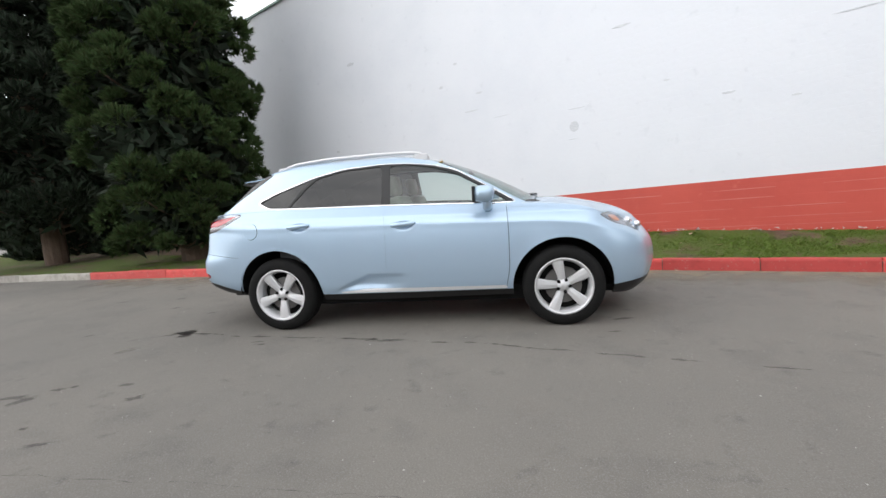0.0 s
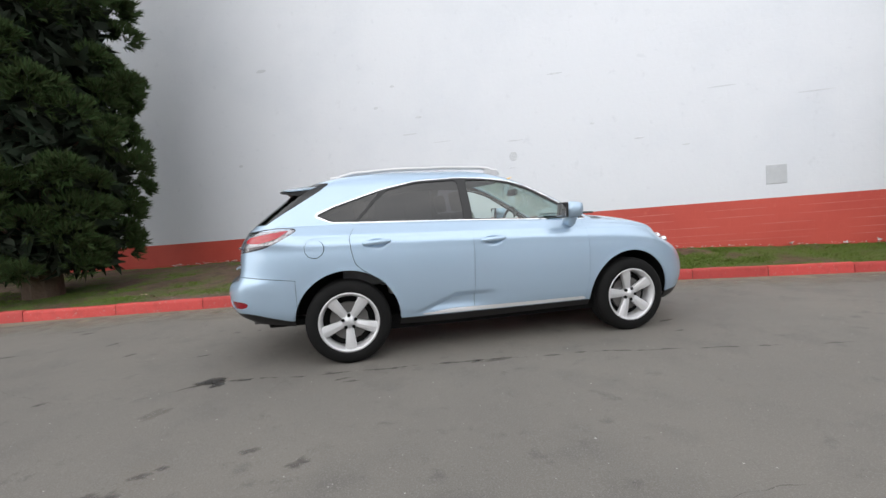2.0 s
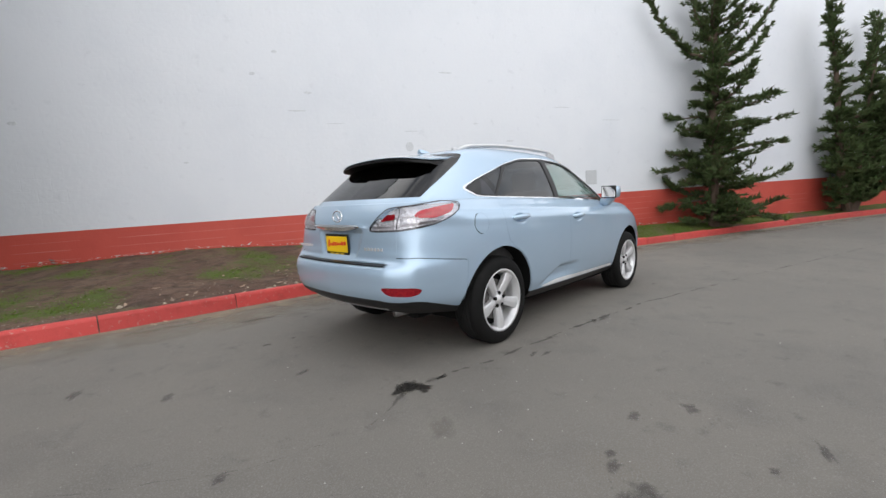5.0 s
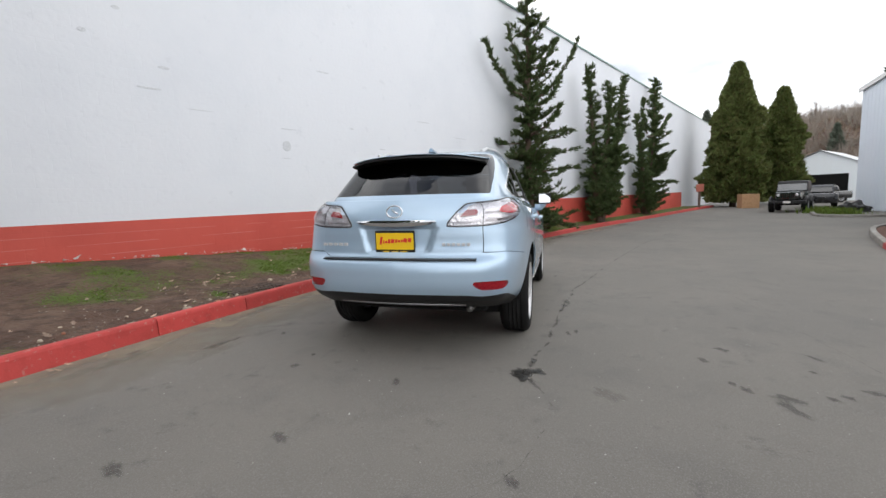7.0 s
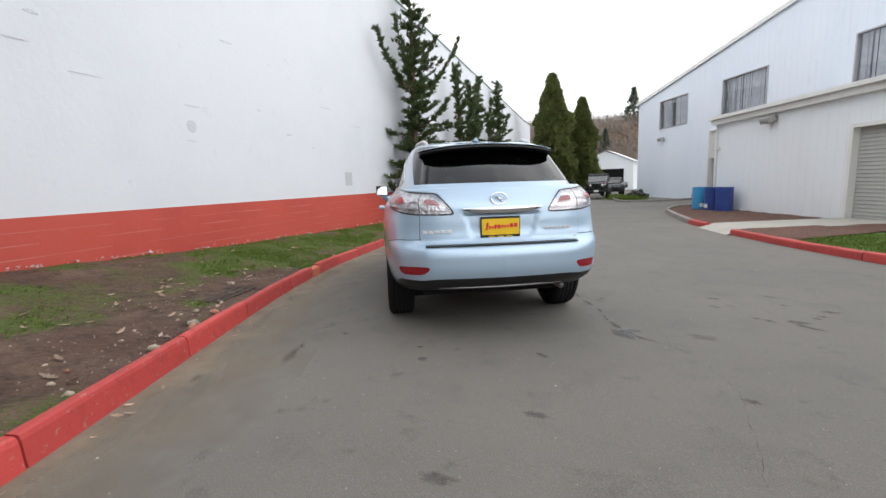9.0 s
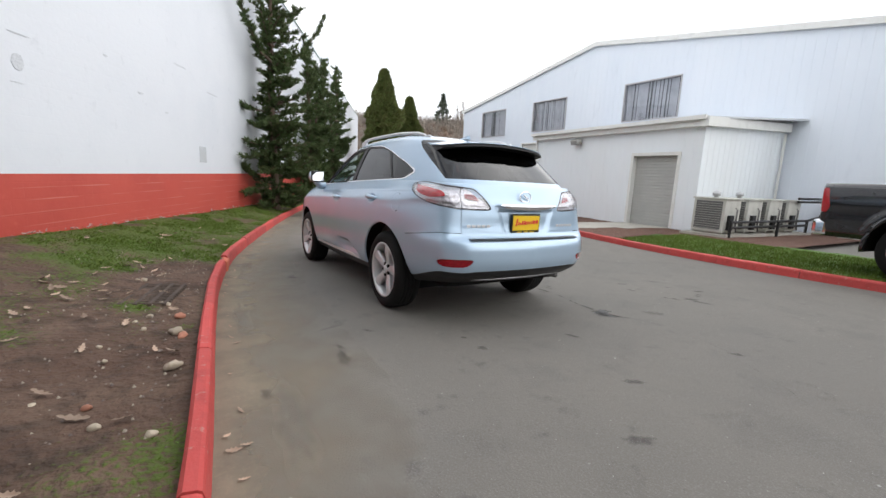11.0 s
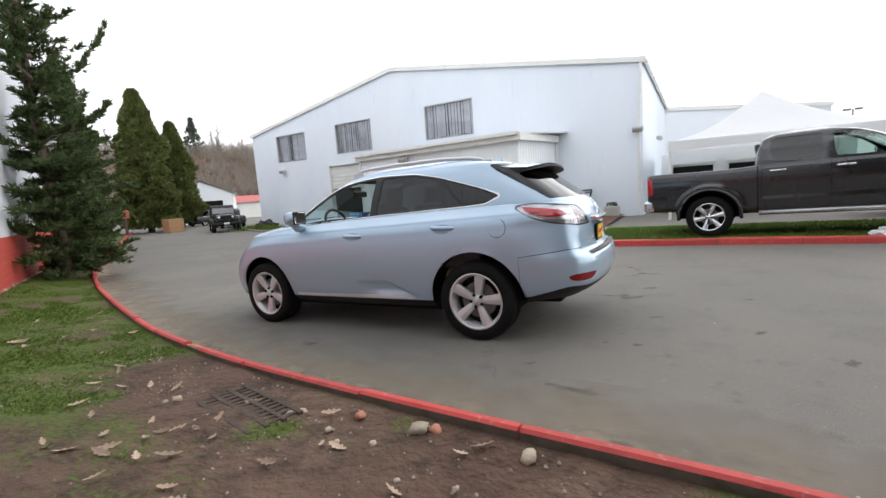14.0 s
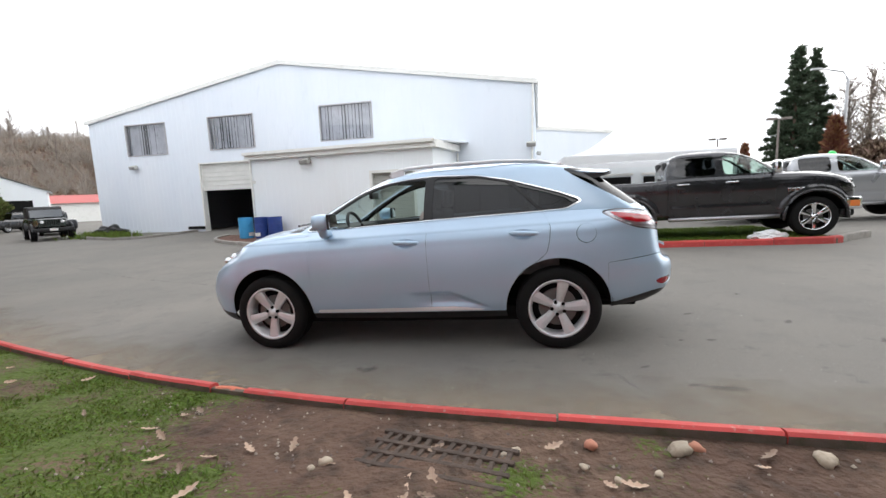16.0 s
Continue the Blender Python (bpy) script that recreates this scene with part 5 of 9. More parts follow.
def alloy_wheel(root, x, y, z, side, radius=0.365, rim_r=0.253, width=0.235, spokes=5, lug=5, blade=0.066, twist=0.0, mat=None):
    """A wheel: tyre with tread and sidewall, rim barrel, spokes, dark lug holes, cap, brake disc. side: +1 faces +y."""
    w = new("wheel", None)
    w.parent = root
    w.matrix_local = Matrix.Translation((x, y, z)) @ Euler((0, twist, 0 if side > 0 else math.pi)).to_matrix().to_4x4()
    h = width
    bm = bmesh.new()
    prof = [(rim_r - 0.004, -h), (rim_r + 0.012, -h - 0.004), (radius - 0.045, -h - 0.002), (radius - 0.012, -h + 0.018), (radius, -h + 0.045)]
    for k in range(4):
        a = -h + 0.05 + k * (h - 0.10) / 4
        b = a + (h - 0.10) / 4
        prof += [(radius, a), (radius, b - 0.012), (radius - 0.008, b - 0.010), (radius - 0.008, b - 0.003), (radius, b)]
    prof += [(radius, -0.045), (radius - 0.010, -0.016), (radius - 0.040, 0.004), (rim_r + 0.035, 0.007), (rim_r + 0.012, 0.004), (rim_r - 0.004, -0.004)]
    lathe(bm, prof, 56)
    part("tyre", bm, RUBBER, w, smooth=True)
    bm = bmesh.new()
    lathe(bm, [(rim_r - 0.03, -h + 0.01), (rim_r - 0.026, -0.06), (rim_r - 0.012, -0.02), (rim_r + 0.004, -0.006), (rim_r + 0.006, 0.002), (rim_r - 0.008, 0.0), (rim_r - 0.016, -0.012), (rim_r - 0.03, -0.05)], 56)
    part("rim", bm, mat or ALLOY, w, smooth=True)
    for k in range(spokes):
        a = k * math.tau / spokes + math.pi / 2
        bm = bmesh.new()
        rows = [(0.03, blade * 0.52, -0.040), (0.07, blade * 0.50, -0.036), (0.11, blade * 0.56, -0.027), (0.16, blade * 0.66, -0.018), (rim_r - 0.03, blade * 0.76, -0.014), (rim_r - 0.012, blade * 0.86, -0.012), (rim_r - 0.004, blade * 1.04, -0.010)]
        rings = []
        for r, hw, top in rows:
            pts = [(-hw * 0.9, top - 0.05), (-hw, top - 0.012), (-hw * 0.8, top - 0.003), (0, top + 0.003), (hw * 0.8, top - 0.003), (hw, top - 0.012), (hw * 0.9, top - 0.05)]
            rings.append([bm.verts.new((r * math.cos(a) - t * math.sin(a), d, r * math.sin(a) + t * math.cos(a))) for t, d in pts])
        for r0, r1 in zip(rings, rings[1:]):
            for i in range(6):
                bm.faces.new((r0[i], r0[i + 1], r1[i + 1], r1[i]))
        bmesh.ops.recalc_face_normals(bm, faces=bm.faces)
        part("spoke", bm, mat or ALLOY, w)
    bm = bmesh.new()
    lathe(bm, [(0.0005, -0.018), (0.024, -0.019), (0.031, -0.024), (0.034, -0.03), (0.064, -0.038), (0.070, -0.05), (0.070, -0.09)], 28)
    part("hub_cap", bm, mat or ALLOY, w, smooth=True)
    # raised dark discs; the shade inside the lug holes is in their colour
    for k in range(lug):
        a = (k + 0.5) * math.tau / lug + math.pi / 2
        bm = bmesh.new()
        lathe(bm, [(0.0005, -0.034), (0.012, -0.033), (0.0155, -0.031), (0.0155, -0.05)], 10)
        bmesh.ops.translate(bm, vec=(0.056 * math.cos(a), 0.004, 0.056 * math.sin(a)), verts=bm.verts)
        part("lug_nut", bm, DARK, w)
    bm = bmesh.new()
    lathe(bm, [(0.04, -0.085), (0.165, -0.085), (0.165, -0.11), (0.04, -0.11)], 36)
    part("brake_disc", bm, DISC, w)
    bm = bmesh.new()
    lathe(bm, [(0.0005, -0.13), (rim_r - 0.015, -0.13), (rim_r - 0.015, -0.15), (0.0005, -0.15)], 28)
    part("backing_plate", bm, DARK, w)
    return w


def pad(bm, size, at, rot=(0, 0, 0), bevel=0.05):
    return box(bm, size, at, bevel, rot)


def car_seat(root, x, y, mat=SEAT, z0=0.45):
    st = new("front_seat", None)
    st.parent = root
    st.location = (x, y, z0)
    bm = bmesh.new()
    pad(bm, (0.52, 0.5, 0.16), (0.05, 0, 0.14))
    part("seat_cushion", bm, mat, st, smooth=True)
    bm = bmesh.new()
    pad(bm, (0.15, 0.5, 0.64), (-0.28, 0, 0.5), (0, -16, 0))
    part("seat_back", bm, mat, st, smooth=True)
    bm = bmesh.new()
    pad(bm, (0.10, 0.26, 0.2), (-0.40, 0, 0.92), (0, -10, 0), 0.04)
    part("headrest", bm, mat, st, smooth=True)


def suv():
    """The parked crossover: nose towards +x, standing on the road's fall."""
    m = Matrix(((0.99961, 0.00034, 0.028, 0), (0, 0.99993, -0.012, 0), (-0.028, 0.012, 0.99954, 0), (0, 0, 0, 1)))
    root = thing("crossover_car", m, "ice-blue metallic crossover parked on the asphalt beside the kerb", "car")
    C, s = plan_curve([(-2.42, 0), (-2.405, 0.3), (-2.37, 0.6), (-2.31, 0.8), (-2.2, 0.885), (-1.95, 0.945), (-1.5, 0.985), (-0.8, 1), (0.3, 1), (1.0, 0.99), (1.5, 0.975),
                       (1.85, 0.92), (2.08, 0.80), (2.2, 0.62), (2.31, 0.35), (2.36, 0)], 260)
    tail = curve_of([(0.28, -2.16), (0.38, -2.25), (0.45, -2.36), (0.52, -2.405), (0.62, -2.425), (0.70, -2.42), (0.735, -2.40), (0.765, -2.345), (0.82, -2.325), (0.95, -2.315), (1.05, -2.30), (1.12, -2.265), (1.2, -2.215)])
    nose = curve_of([(0.2, 2.18), (0.3, 2.27), (0.42, 2.32), (0.6, 2.34), (0.72, 2.31), (0.82, 2.25), (0.92, 2.17)])
    girth = curve_of([(0, 0.885), (0.05, 0.925), (0.12, 0.955), (0.25, 0.982), (0.45, 1.0), (0.62, 1.0), (0.75, 0.992), (0.83, 0.982), (0.88, 0.955), (0.94, 0.905), (1.0, 0.848)])
    foot = curve_of([(-2.5, 0.39), (-2.25, 0.375), (-2.0, 0.35), (-1.8, 0.34), (-0.95, 0.29), (0.9, 0.29), (1.6, 0.29), (1.85, 0.265), (2.1, 0.245), (2.4, 0.25)])
    crest = curve_of([(-2.45, 1.185), (-2.1, 1.195), (-1.5, 1.2), (-0.9, 1.19), (-0.3, 1.175), (0.4, 1.15), (0.9, 1.125), (1.2, 1.11), (1.5, 1.075), (1.8, 1.01), (2.0, 0.945), (2.15, 0.87), (2.4, 0.76)])
    hood_mid = curve_of([(0.9, 1.19), (1.16, 1.175), (1.5, 1.14), (1.8, 1.075), (2.0, 1.01), (2.15, 0.93), (2.28, 0.83)])
    T = np.concatenate([np.linspace(0, 0.8, 50), np.linspace(0.81, 1, 22)])
    bx, by = C[:, 0:1], C[:, 1:2] * 0.938
    z = foot(bx) + (crest(bx) - foot(bx)) * T[None, :]
    rw, fw = smooth01(-bx, 1.55, 2.2), smooth01(bx, 1.5, 2.1)
    soft_tail = curve_of([(0.28, -2.16), (0.38, -2.25), (0.45, -2.345), (0.52, -2.385), (0.62, -2.395), (0.72, -2.375), (0.82, -2.335), (0.95, -2.31), (1.05, -2.295), (1.12, -2.265), (1.2, -2.215)])
    round_k = smooth01(np.broadcast_to(by, z.shape), 0.58, 0.80)
    X = bx + rw * (tail(z) * (1 - round_k) + soft_tail(z) * round_k + 2.42) + fw * (nose(z) - 2.36)
    # shallow recess for the plate
    half_w = np.interp(z, [0.80, 0.98], [0.25, 0.31])
    X = X + 0.02 * smooth01(half_w - by, 0, 0.03) * smooth01(z, 0.785, 0.81) * (1 - smooth01(z, 0.975, 0.99)) * (bx < -2)
    Y = by * girth(T)[None, :] * (1 + 0.055 * rw * smooth01(T, 0.78, 0.93)[None, :])
    # lower door scallop, shoulder crease, arch flares, rear bumper shoulder
    brow = np.interp(X, [-2.5, -0.80, -0.44, 0.1, 0.9, 2.5], [0.30, 0.385, 0.535, 0.54, 0.50, 0.40])
    scal = smooth01(brow - z, -0.006, 0.028) * smooth01(z, 0.36, 0.46) * (1 - smooth01(X, -0.36, 0.02))
    Y = Y - 0.040 * scal
    Y = Y + 0.006 * smooth01(z - (1.075 - 0.025 * X), -0.012, 0.0) * (1 - smooth01(z - (1.075 - 0.025 * X), 0.0, 0.05)) * (np.abs(X) < 2.0)
    for hx in (-1.37, 1.37):
        rr = np.hypot(X - hx, z - 0.36)
        Y = Y + 0.002 * np.exp(-((rr - 0.452) / 0.02) ** 2) * (Y > 0.5)
    Y = Y + 0.007 * smooth01(-X, 1.8, 2.1) * smooth01(z, 0.60, 0.71) * (1 - smooth01(z, 0.73, 0.80)) * (Y > 0.4)
    # finger dishes behind the door handles
    for hx, hz in ((-0.055, 0.99), (-1.10, 1.025)):
        Y = Y - 0.020 * (1 - smooth01(np.hypot((X - hx - 0.005) / 0.105, (z - hz) / 0.045), 0.35, 1.0)) * (Y > 0.5)
    P = np.stack([X, Y, z], -1)
    # bonnet: rows from the wing's edge to the middle
    cc = np.linspace(0, 1, 30)[1:]
    ex, ey, ez = P[:, -1, 0], P[:, -1, 1], P[:, -1, 2]
    cap = []
    for c in cc:
        x = ex + (np.clip(ex, -2.0, 2.12) - ex) * c
        y = ey * (1 - c)
        k = 1 - (1 - c) ** 2.4
        cap.append(np.stack([x, y, ez + (np.maximum(hood_mid(x), ez) - ez) * k], -1))
    P = np.concatenate([P, np.stack(cap, 1)], 1)
    P[0, :, 1] = P[-1, :, 1] = P[:, -1, 1] = 0
    low = grid_shell(P, s)
    if low.N[np.argmax(low.V[:, 1])][1] < 0:
        low.N, low.F = -low.N, low.F[:, ::-1]
    # no deck under the cabin
    m_rows = P.shape[1]
    jj, xx_ = low.F % m_rows, low.V[low.F][:, :, 0]
    low.F = low.F[~((jj.min(1) >= len(T) - 1) & (xx_.min(1) < 1.02))]
    inner = low.offset(-0.022)
    for hx in (-1.37, 1.37):
        arch = lambda V, q, hx=hx: np.maximum(np.hypot(V[:, 0] - hx, (V[:, 2] - 0.36) * (0.99 if hx < 0 else 1.0)) - 0.447, 0.4 - V[:, 1])
        _, low = low.split(arch)
        _, inner = inner.split(arch)
    inner.both().mesh("inner_shell", DARK, root)
    made = {}

    def carve(name, phi, gap=0.0045):
        """Takes a panel out of the body, with a shut line round it."""
        nonlocal low
        a, low = low.split(lambda V, q: phi(V, q) - gap)
        made[name], _ = a.split(lambda V, q: phi(V, q) + gap * 0.2)
        return made[name]

    # black lower parts: sill, rear valance, chin
    def black_zone(V, q):
        x, y, zz = V[:, 0], V[:, 1], V[:, 2]
        line = np.interp(x, [-2.5, -2.3, -2.15, -1.86, -1.0, 0.95, 1.75, 2.05, 2.2, 2.5], [0.505, 0.505, 0.485, 0.405, 0.352, 0.352, 0.345, 0.375, 0.37, 0.37])
        rear = np.interp(y, [0, 0.52, 0.64, 0.8, 1], [0.505, 0.495, 0.485, 0.495, 0.505])
        return zz - np.where(x < -2.2, np.minimum(rear, 0.495), line)
    carve("valance", black_zone, 0.0)
    # bright sill strip
    strip = [(-0.78, 0.362), (-0.72, 0.372), (-0.45, 0.398), (0.86, 0.388), (0.88, 0.362)]
    carve("sill_strip", lambda V, q: np.maximum(in_polygon(V[:, 0], V[:, 2], strip), 0.5 - V[:, 1]), 0.001)
    # tail lamp and reflector
    lamp = rounded([(0.385, 0.978), (0.47, 1.09), (0.56, 1.15), (0.80, 1.168), (1.05, 1.198), (1.30, 1.186), (1.335, 1.165), (1.16, 1.085), (1.0, 1.028), (0.72, 0.985)], 2, 0.12)
    lamp_at = lambda V, q: np.maximum(in_polygon(q, V[:, 2], lamp), V[:, 0] + 1.5)
    carve("tail_lamp", lamp_at, 0.004)
    refl = rounded([(0.615, 0.598), (0.90, 0.598), (0.955, 0.575), (0.93, 0.545), (0.86, 0.528), (0.70, 0.528), (0.65, 0.555)], 2, 0.15)
    carve("refl_bezel", lambda V, q: np.maximum(in_polygon(q, V[:, 2], refl) - 0.013, V[:, 0] + 1.5), 0.001)
    # headlamp
    head = rounded([(1.70, 0.985), (1.86, 0.992), (2.02, 0.95), (2.2, 0.88), (2.25, 0.78), (2.08, 0.80), (1.96, 0.86), (1.83, 0.90)], 2, 0.15)
    carve("head_lamp", lambda V, q: np.maximum(np.maximum(in_polygon(V[:, 0], V[:, 2], head), 0.5 - V[:, 1]), 1.5 - V[:, 0]), 0.004)
    # doors
    fd = rounded([(0.885, 1.3), (0.905, 0.9), (0.90, 0.55), (0.85, 0.30), (0.80, 0.20), (-0.25, 0.20), (-0.245, 0.55), (-0.235, 0.95), (-0.25, 1.3)], 1, 0.1)
    carve("front_door", lambda V, q: np.maximum(np.maximum(in_polygon(V[:, 0], V[:, 2], fd), 0.5 - V[:, 1]), 0.30 - V[:, 2]))
    rd = rounded([(-0.25, 1.3), (-0.235, 0.95), (-0.245, 0.55), (-0.25, 0.2), (-0.80, 0.2), (-0.93, 0.37), (-0.965, 0.55), (-1.06, 0.70), (-1.22, 0.80), (-1.285, 0.86), (-1.31, 0.95), (-1.325, 1.08), (-1.30, 1.14), (-1.22, 1.3)], 1, 0.1)
    carve("rear_door", lambda V, q: np.maximum(np.maximum(in_polygon(V[:, 0], V[:, 2], rd), 0.5 - V[:, 1]), 0.30 - V[:, 2]))
    carve("fuel_flap", lambda V, q: np.maximum(np.hypot(V[:, 0] + 1.617, V[:, 2] - 1.01) - 0.078, 0.5 - V[:, 1]), 0.005)
    # tailgate and bonnet
    carve("tailgate", lambda V, q: np.maximum(np.maximum(q - 0.682 + 0.10 * smooth01(0.80 - V[:, 2], 0, 0.05), 0.762 - V[:, 2]), V[:, 0] + 1.8), 0.006)
    carve("bonnet", lambda V, q: np.maximum(np.maximum(np.interp(V[:, 0], [0.9, 1.2, 1.5, 1.8, 2.0, 2.15, 2.3], [1.098, 1.085, 1.052, 0.992, 0.935, 0.885, 0.80]) - V[:, 2], 0.93 - V[:, 0]), V[:, 0] - 2.2), 0.004)
    # bumper shut line
    carve("rear_bumper", lambda V, q: np.maximum(V[:, 2] - np.interp(V[:, 0], [-2.5, -2.2, -1.75], [0.775, 0.80, 0.745]), V[:, 0] + 1.79), 0.005)
    low.mesh("body_side", PAINT_BLUE, root, rim=0.015)
    low.mirrored().mesh("body_side", PAINT_BLUE, root, rim=0.015)
    made["valance"].both().mesh("lower_cladding", BLACK, root, "black lower cladding", rim=0.01)
    for nm in ("tailgate", "bonnet", "rear_bumper"):
        made[nm].both().mesh(nm, PAINT_BLUE, root, rim=0.015)
    doors = {}
    for nm in ("front_door", "rear_door"):
        for sd in (1, -1):
            sh = made[nm] if sd > 0 else made[nm].mirrored()
            doors[nm, sd] = sh.mesh("door", PAINT_BLUE, root, rim=0.015)
    for sd in (1, -1):
        f = (lambda q: q) if sd > 0 else (lambda q: q.mirrored())
        f(made["sill_strip"]).offset(0.006).mesh("sill_strip", SATIN, root, "bright sill strip", rim=0.01)
        if sd > 0:
            made["fuel_flap"].mesh("fuel_flap", PAINT_BLUE, root, rim=0.006)
        else:
            made["fuel_flap"].mirrored().mesh("body_patch", PAINT_BLUE, root)
        # lamp: silver bowl behind, red band, clear lens
        L = f(made["tail_lamp"])
        L.offset(-0.02).mesh("lamp_housing", LAMP_SILVER, root)
        red_p = rounded([(0.80, 1.082), (0.84, 1.128), (1.0, 1.155), (1.24, 1.178), (1.12, 1.108), (0.97, 1.070)], 2, 0.15)
        red, clear = L.split(lambda V, q: in_polygon(np.abs(q), V[:, 2], red_p))
        edge, clear = clear.split(lambda V, q: -0.009 - in_polygon(np.abs(q), V[:, 2], lamp))
        tl = new("tail_lamp", None)
        tl.parent = root
        clear.mesh("clear_lens", LENS_CLEAR, tl, "clear lamp lens")
        red.offset(-0.004).mesh("red_lens", LENS_RED, tl, "red lamp lens")
        edge.mesh("lamp_bezel", material("smoked_bezel", (0.06, 0.055, 0.06), 0.2) if sd > 0 else bpy.data.materials["smoked_bezel"], tl)
        smoky = material("smoky_lamp_part", (0.30, 0.27, 0.28), 0.2, 0.4) if sd > 0 else bpy.data.materials["smoky_lamp_part"]
        for nm, poly in (("smoky_band", [(0.44, 1.012), (0.665, 1.026), (0.665, 1.014), (0.43, 1.000)]), ("smoky_band", [(0.70, 1.028), (1.04, 1.062), (1.00, 1.044), (0.70, 1.012)]), ("smoky_band", [(0.70, 1.085), (0.93, 1.098), (0.93, 1.088), (0.70, 1.074)]), ("lamp_split", [(0.672, 0.95), (0.690, 0.95), (0.690, 1.22), (0.672, 1.22)])):
            bars, _ = L.offset(-0.012 if nm == "smoky_band" else 0.001).split(lambda V, q, poly=poly: in_polygon(np.abs(q), V[:, 2], poly))
            bars.mesh(nm, smoky if nm == "smoky_band" else BLACK, tl)
        mid_red, _ = L.offset(-0.013).split(lambda V, q: in_polygon(np.abs(q), V[:, 2], [(0.50, 1.05), (0.64, 1.065), (0.64, 1.105), (0.55, 1.10)]))
        mid_red.mesh("inner_red_lens", bpy.data.materials["red_reflector"], tl)
        B = f(made["refl_bezel"])
        rr, bz = B.split(lambda V, q: in_polygon(np.abs(q), V[:, 2], refl))
        rf = new("rear_reflector", None)
        rf.parent = root
        rr.offset(-0.008).mesh("reflector", REFLECTOR_RED, rf, "red bumper reflector", rim=0.01)
        bz.offset(0.002).mesh("bezel", PAINT_BLUE, rf, rim=0.012)
        H = f(made["head_lamp"])
        hl = new("head_lamp", None)
        hl.parent = root
        H.offset(-0.016).mesh("lamp_bowl", HEAD_BOWL, hl)
        H.mesh("lens", LENS_CLEAR, hl)
        am, _ = H.offset(-0.008).split(lambda V, q: in_polygon(V[:, 0], V[:, 2], [(1.80, 0.96), (1.88, 0.955), (1.93, 0.90), (1.87, 0.905)]))
        am.mesh("amber_reflector", AMBER, hl, "amber side reflector")
        for px_, pz_, pr_ in ((2.03, 0.885, 0.045), (2.12, 0.85, 0.036)):
            bm = bmesh.new()
            ring = np.hypot(H.V[:, 0] - px_, H.V[:, 2] - pz_)
            at_y = H.V[int(np.argmin(ring)), 1]
            bmesh.ops.create_uvsphere(bm, u_segments=14, v_segments=10, radius=pr_)
            bmesh.ops.translate(bm, vec=(px_ - 0.02, at_y - sd * 0.03, pz_), verts=bm.verts)
            part("projector", bm, CHROME, hl, "chrome projector", smooth=True)
    # ---- cabin shell ----
    G, gs = plan_curve([(-1, 0), (-0.992, 0.35), (-0.965, 0.7), (-0.92, 0.88), (-0.82, 0.965), (-0.55, 1.0), (-0.1, 1.0), (0.4, 0.99), (0.72, 0.965), (0.84, 0.92), (0.91, 0.80), (0.965, 0.5), (1, 0)], 240)
    back = curve_of([(1.08, -2.285), (1.2, -2.205), (1.3, -2.085), (1.4, -1.955), (1.5, -1.82), (1.56, -1.70), (1.61, -1.52), (1.645, -1.28), (1.665, -1.05)])
    shield = curve_of([(1.08, 1.40), (1.18, 1.17), (1.3, 0.95), (1.43, 0.69), (1.53, 0.46), (1.60, 0.25), (1.645, 0.03), (1.665, -0.12)])
    half = curve_of([(1.08, 0.822), (1.2, 0.792), (1.3, 0.755), (1.4, 0.714), (1.5, 0.667), (1.56, 0.635), (1.60, 0.605), (1.63, 0.57), (1.65, 0.53), (1.665, 0.48)])
    Z = np.concatenate([np.linspace(1.08, 1.56, 48), np.linspace(1.565, 1.665, 16)])
    gx_, gy_ = G[:, 0:1], G[:, 1:2]
    mid, hf = (shield(Z) + back(Z)) / 2, (shield(Z) - back(Z)) / 2
    X = mid[None, :] + hf[None, :] * gx_
    # the tail narrows
    Y = half(Z)[None, :] * gy_ * (1 - 0.10 * smooth01(-X, 1.0, 2.2))
    P = np.stack([X, Y, np.broadcast_to(Z[None, :], X.shape)], -1)
    cap = []
    ex, ey = P[:, -1, 0], P[:, -1, 1]
    for c in np.linspace(0, 1, 20)[1:]:
        x = ex + (np.clip(ex, -0.95, -0.2) - ex) * c
        cap.append(np.stack([x, ey * (1 - c), np.full_like(x, 1.665) + 0.028 * (1 - (1 - c) ** 2)], -1))
    P = np.concatenate([P, np.stack(cap, 1)], 1)
    P[0, :, 1] = P[-1, :, 1] = P[:, -1, 1] = 0
    top = grid_shell(P, gs)
    if top.N[np.argmax(top.V[:, 1])][1] < 0:
        top.N, top.F = -top.N, top.F[:, ::-1]
    dlo = rounded([(-1.60, 1.285), (-1.47, 1.222), (-1.24, 1.212), (-0.27, 1.187), (0.93, 1.140), (0.975, 1.148), (0.755, 1.285), (0.425, 1.475), (0.2, 1.54), (-0.05, 1.572), (-0.3, 1.582), (-0.69, 1.562), (-0.99, 1.5), (-1.43, 1.36)], 1, 0.1)
    side = lambda V: 0.45 - V[:, 1]
    trim_f = lambda V, q: np.maximum(in_polygon(V[:, 0], V[:, 2], dlo), side(V))
    wins, top = top.split(trim_f)
    chrome, top = top.split(lambda V, q: trim_f(V, q) - 0.006 - 0.010 * smooth01(-V[:, 0], 1.42, 1.62))
    rear_edge = lambda zz: np.interp(zz, [1.1, 1.2, 1.3, 1.4, 1.5, 1.56], [-2.2, -2.05, -1.895, -1.725, -1.56, -1.48])
    rear_f = lambda V, q: np.maximum(np.maximum(V[:, 0] - rear_edge(V[:, 2]), 1.222 - V[:, 2]), V[:, 2] - 1.575)
    rearwin, top = top.split(rear_f)
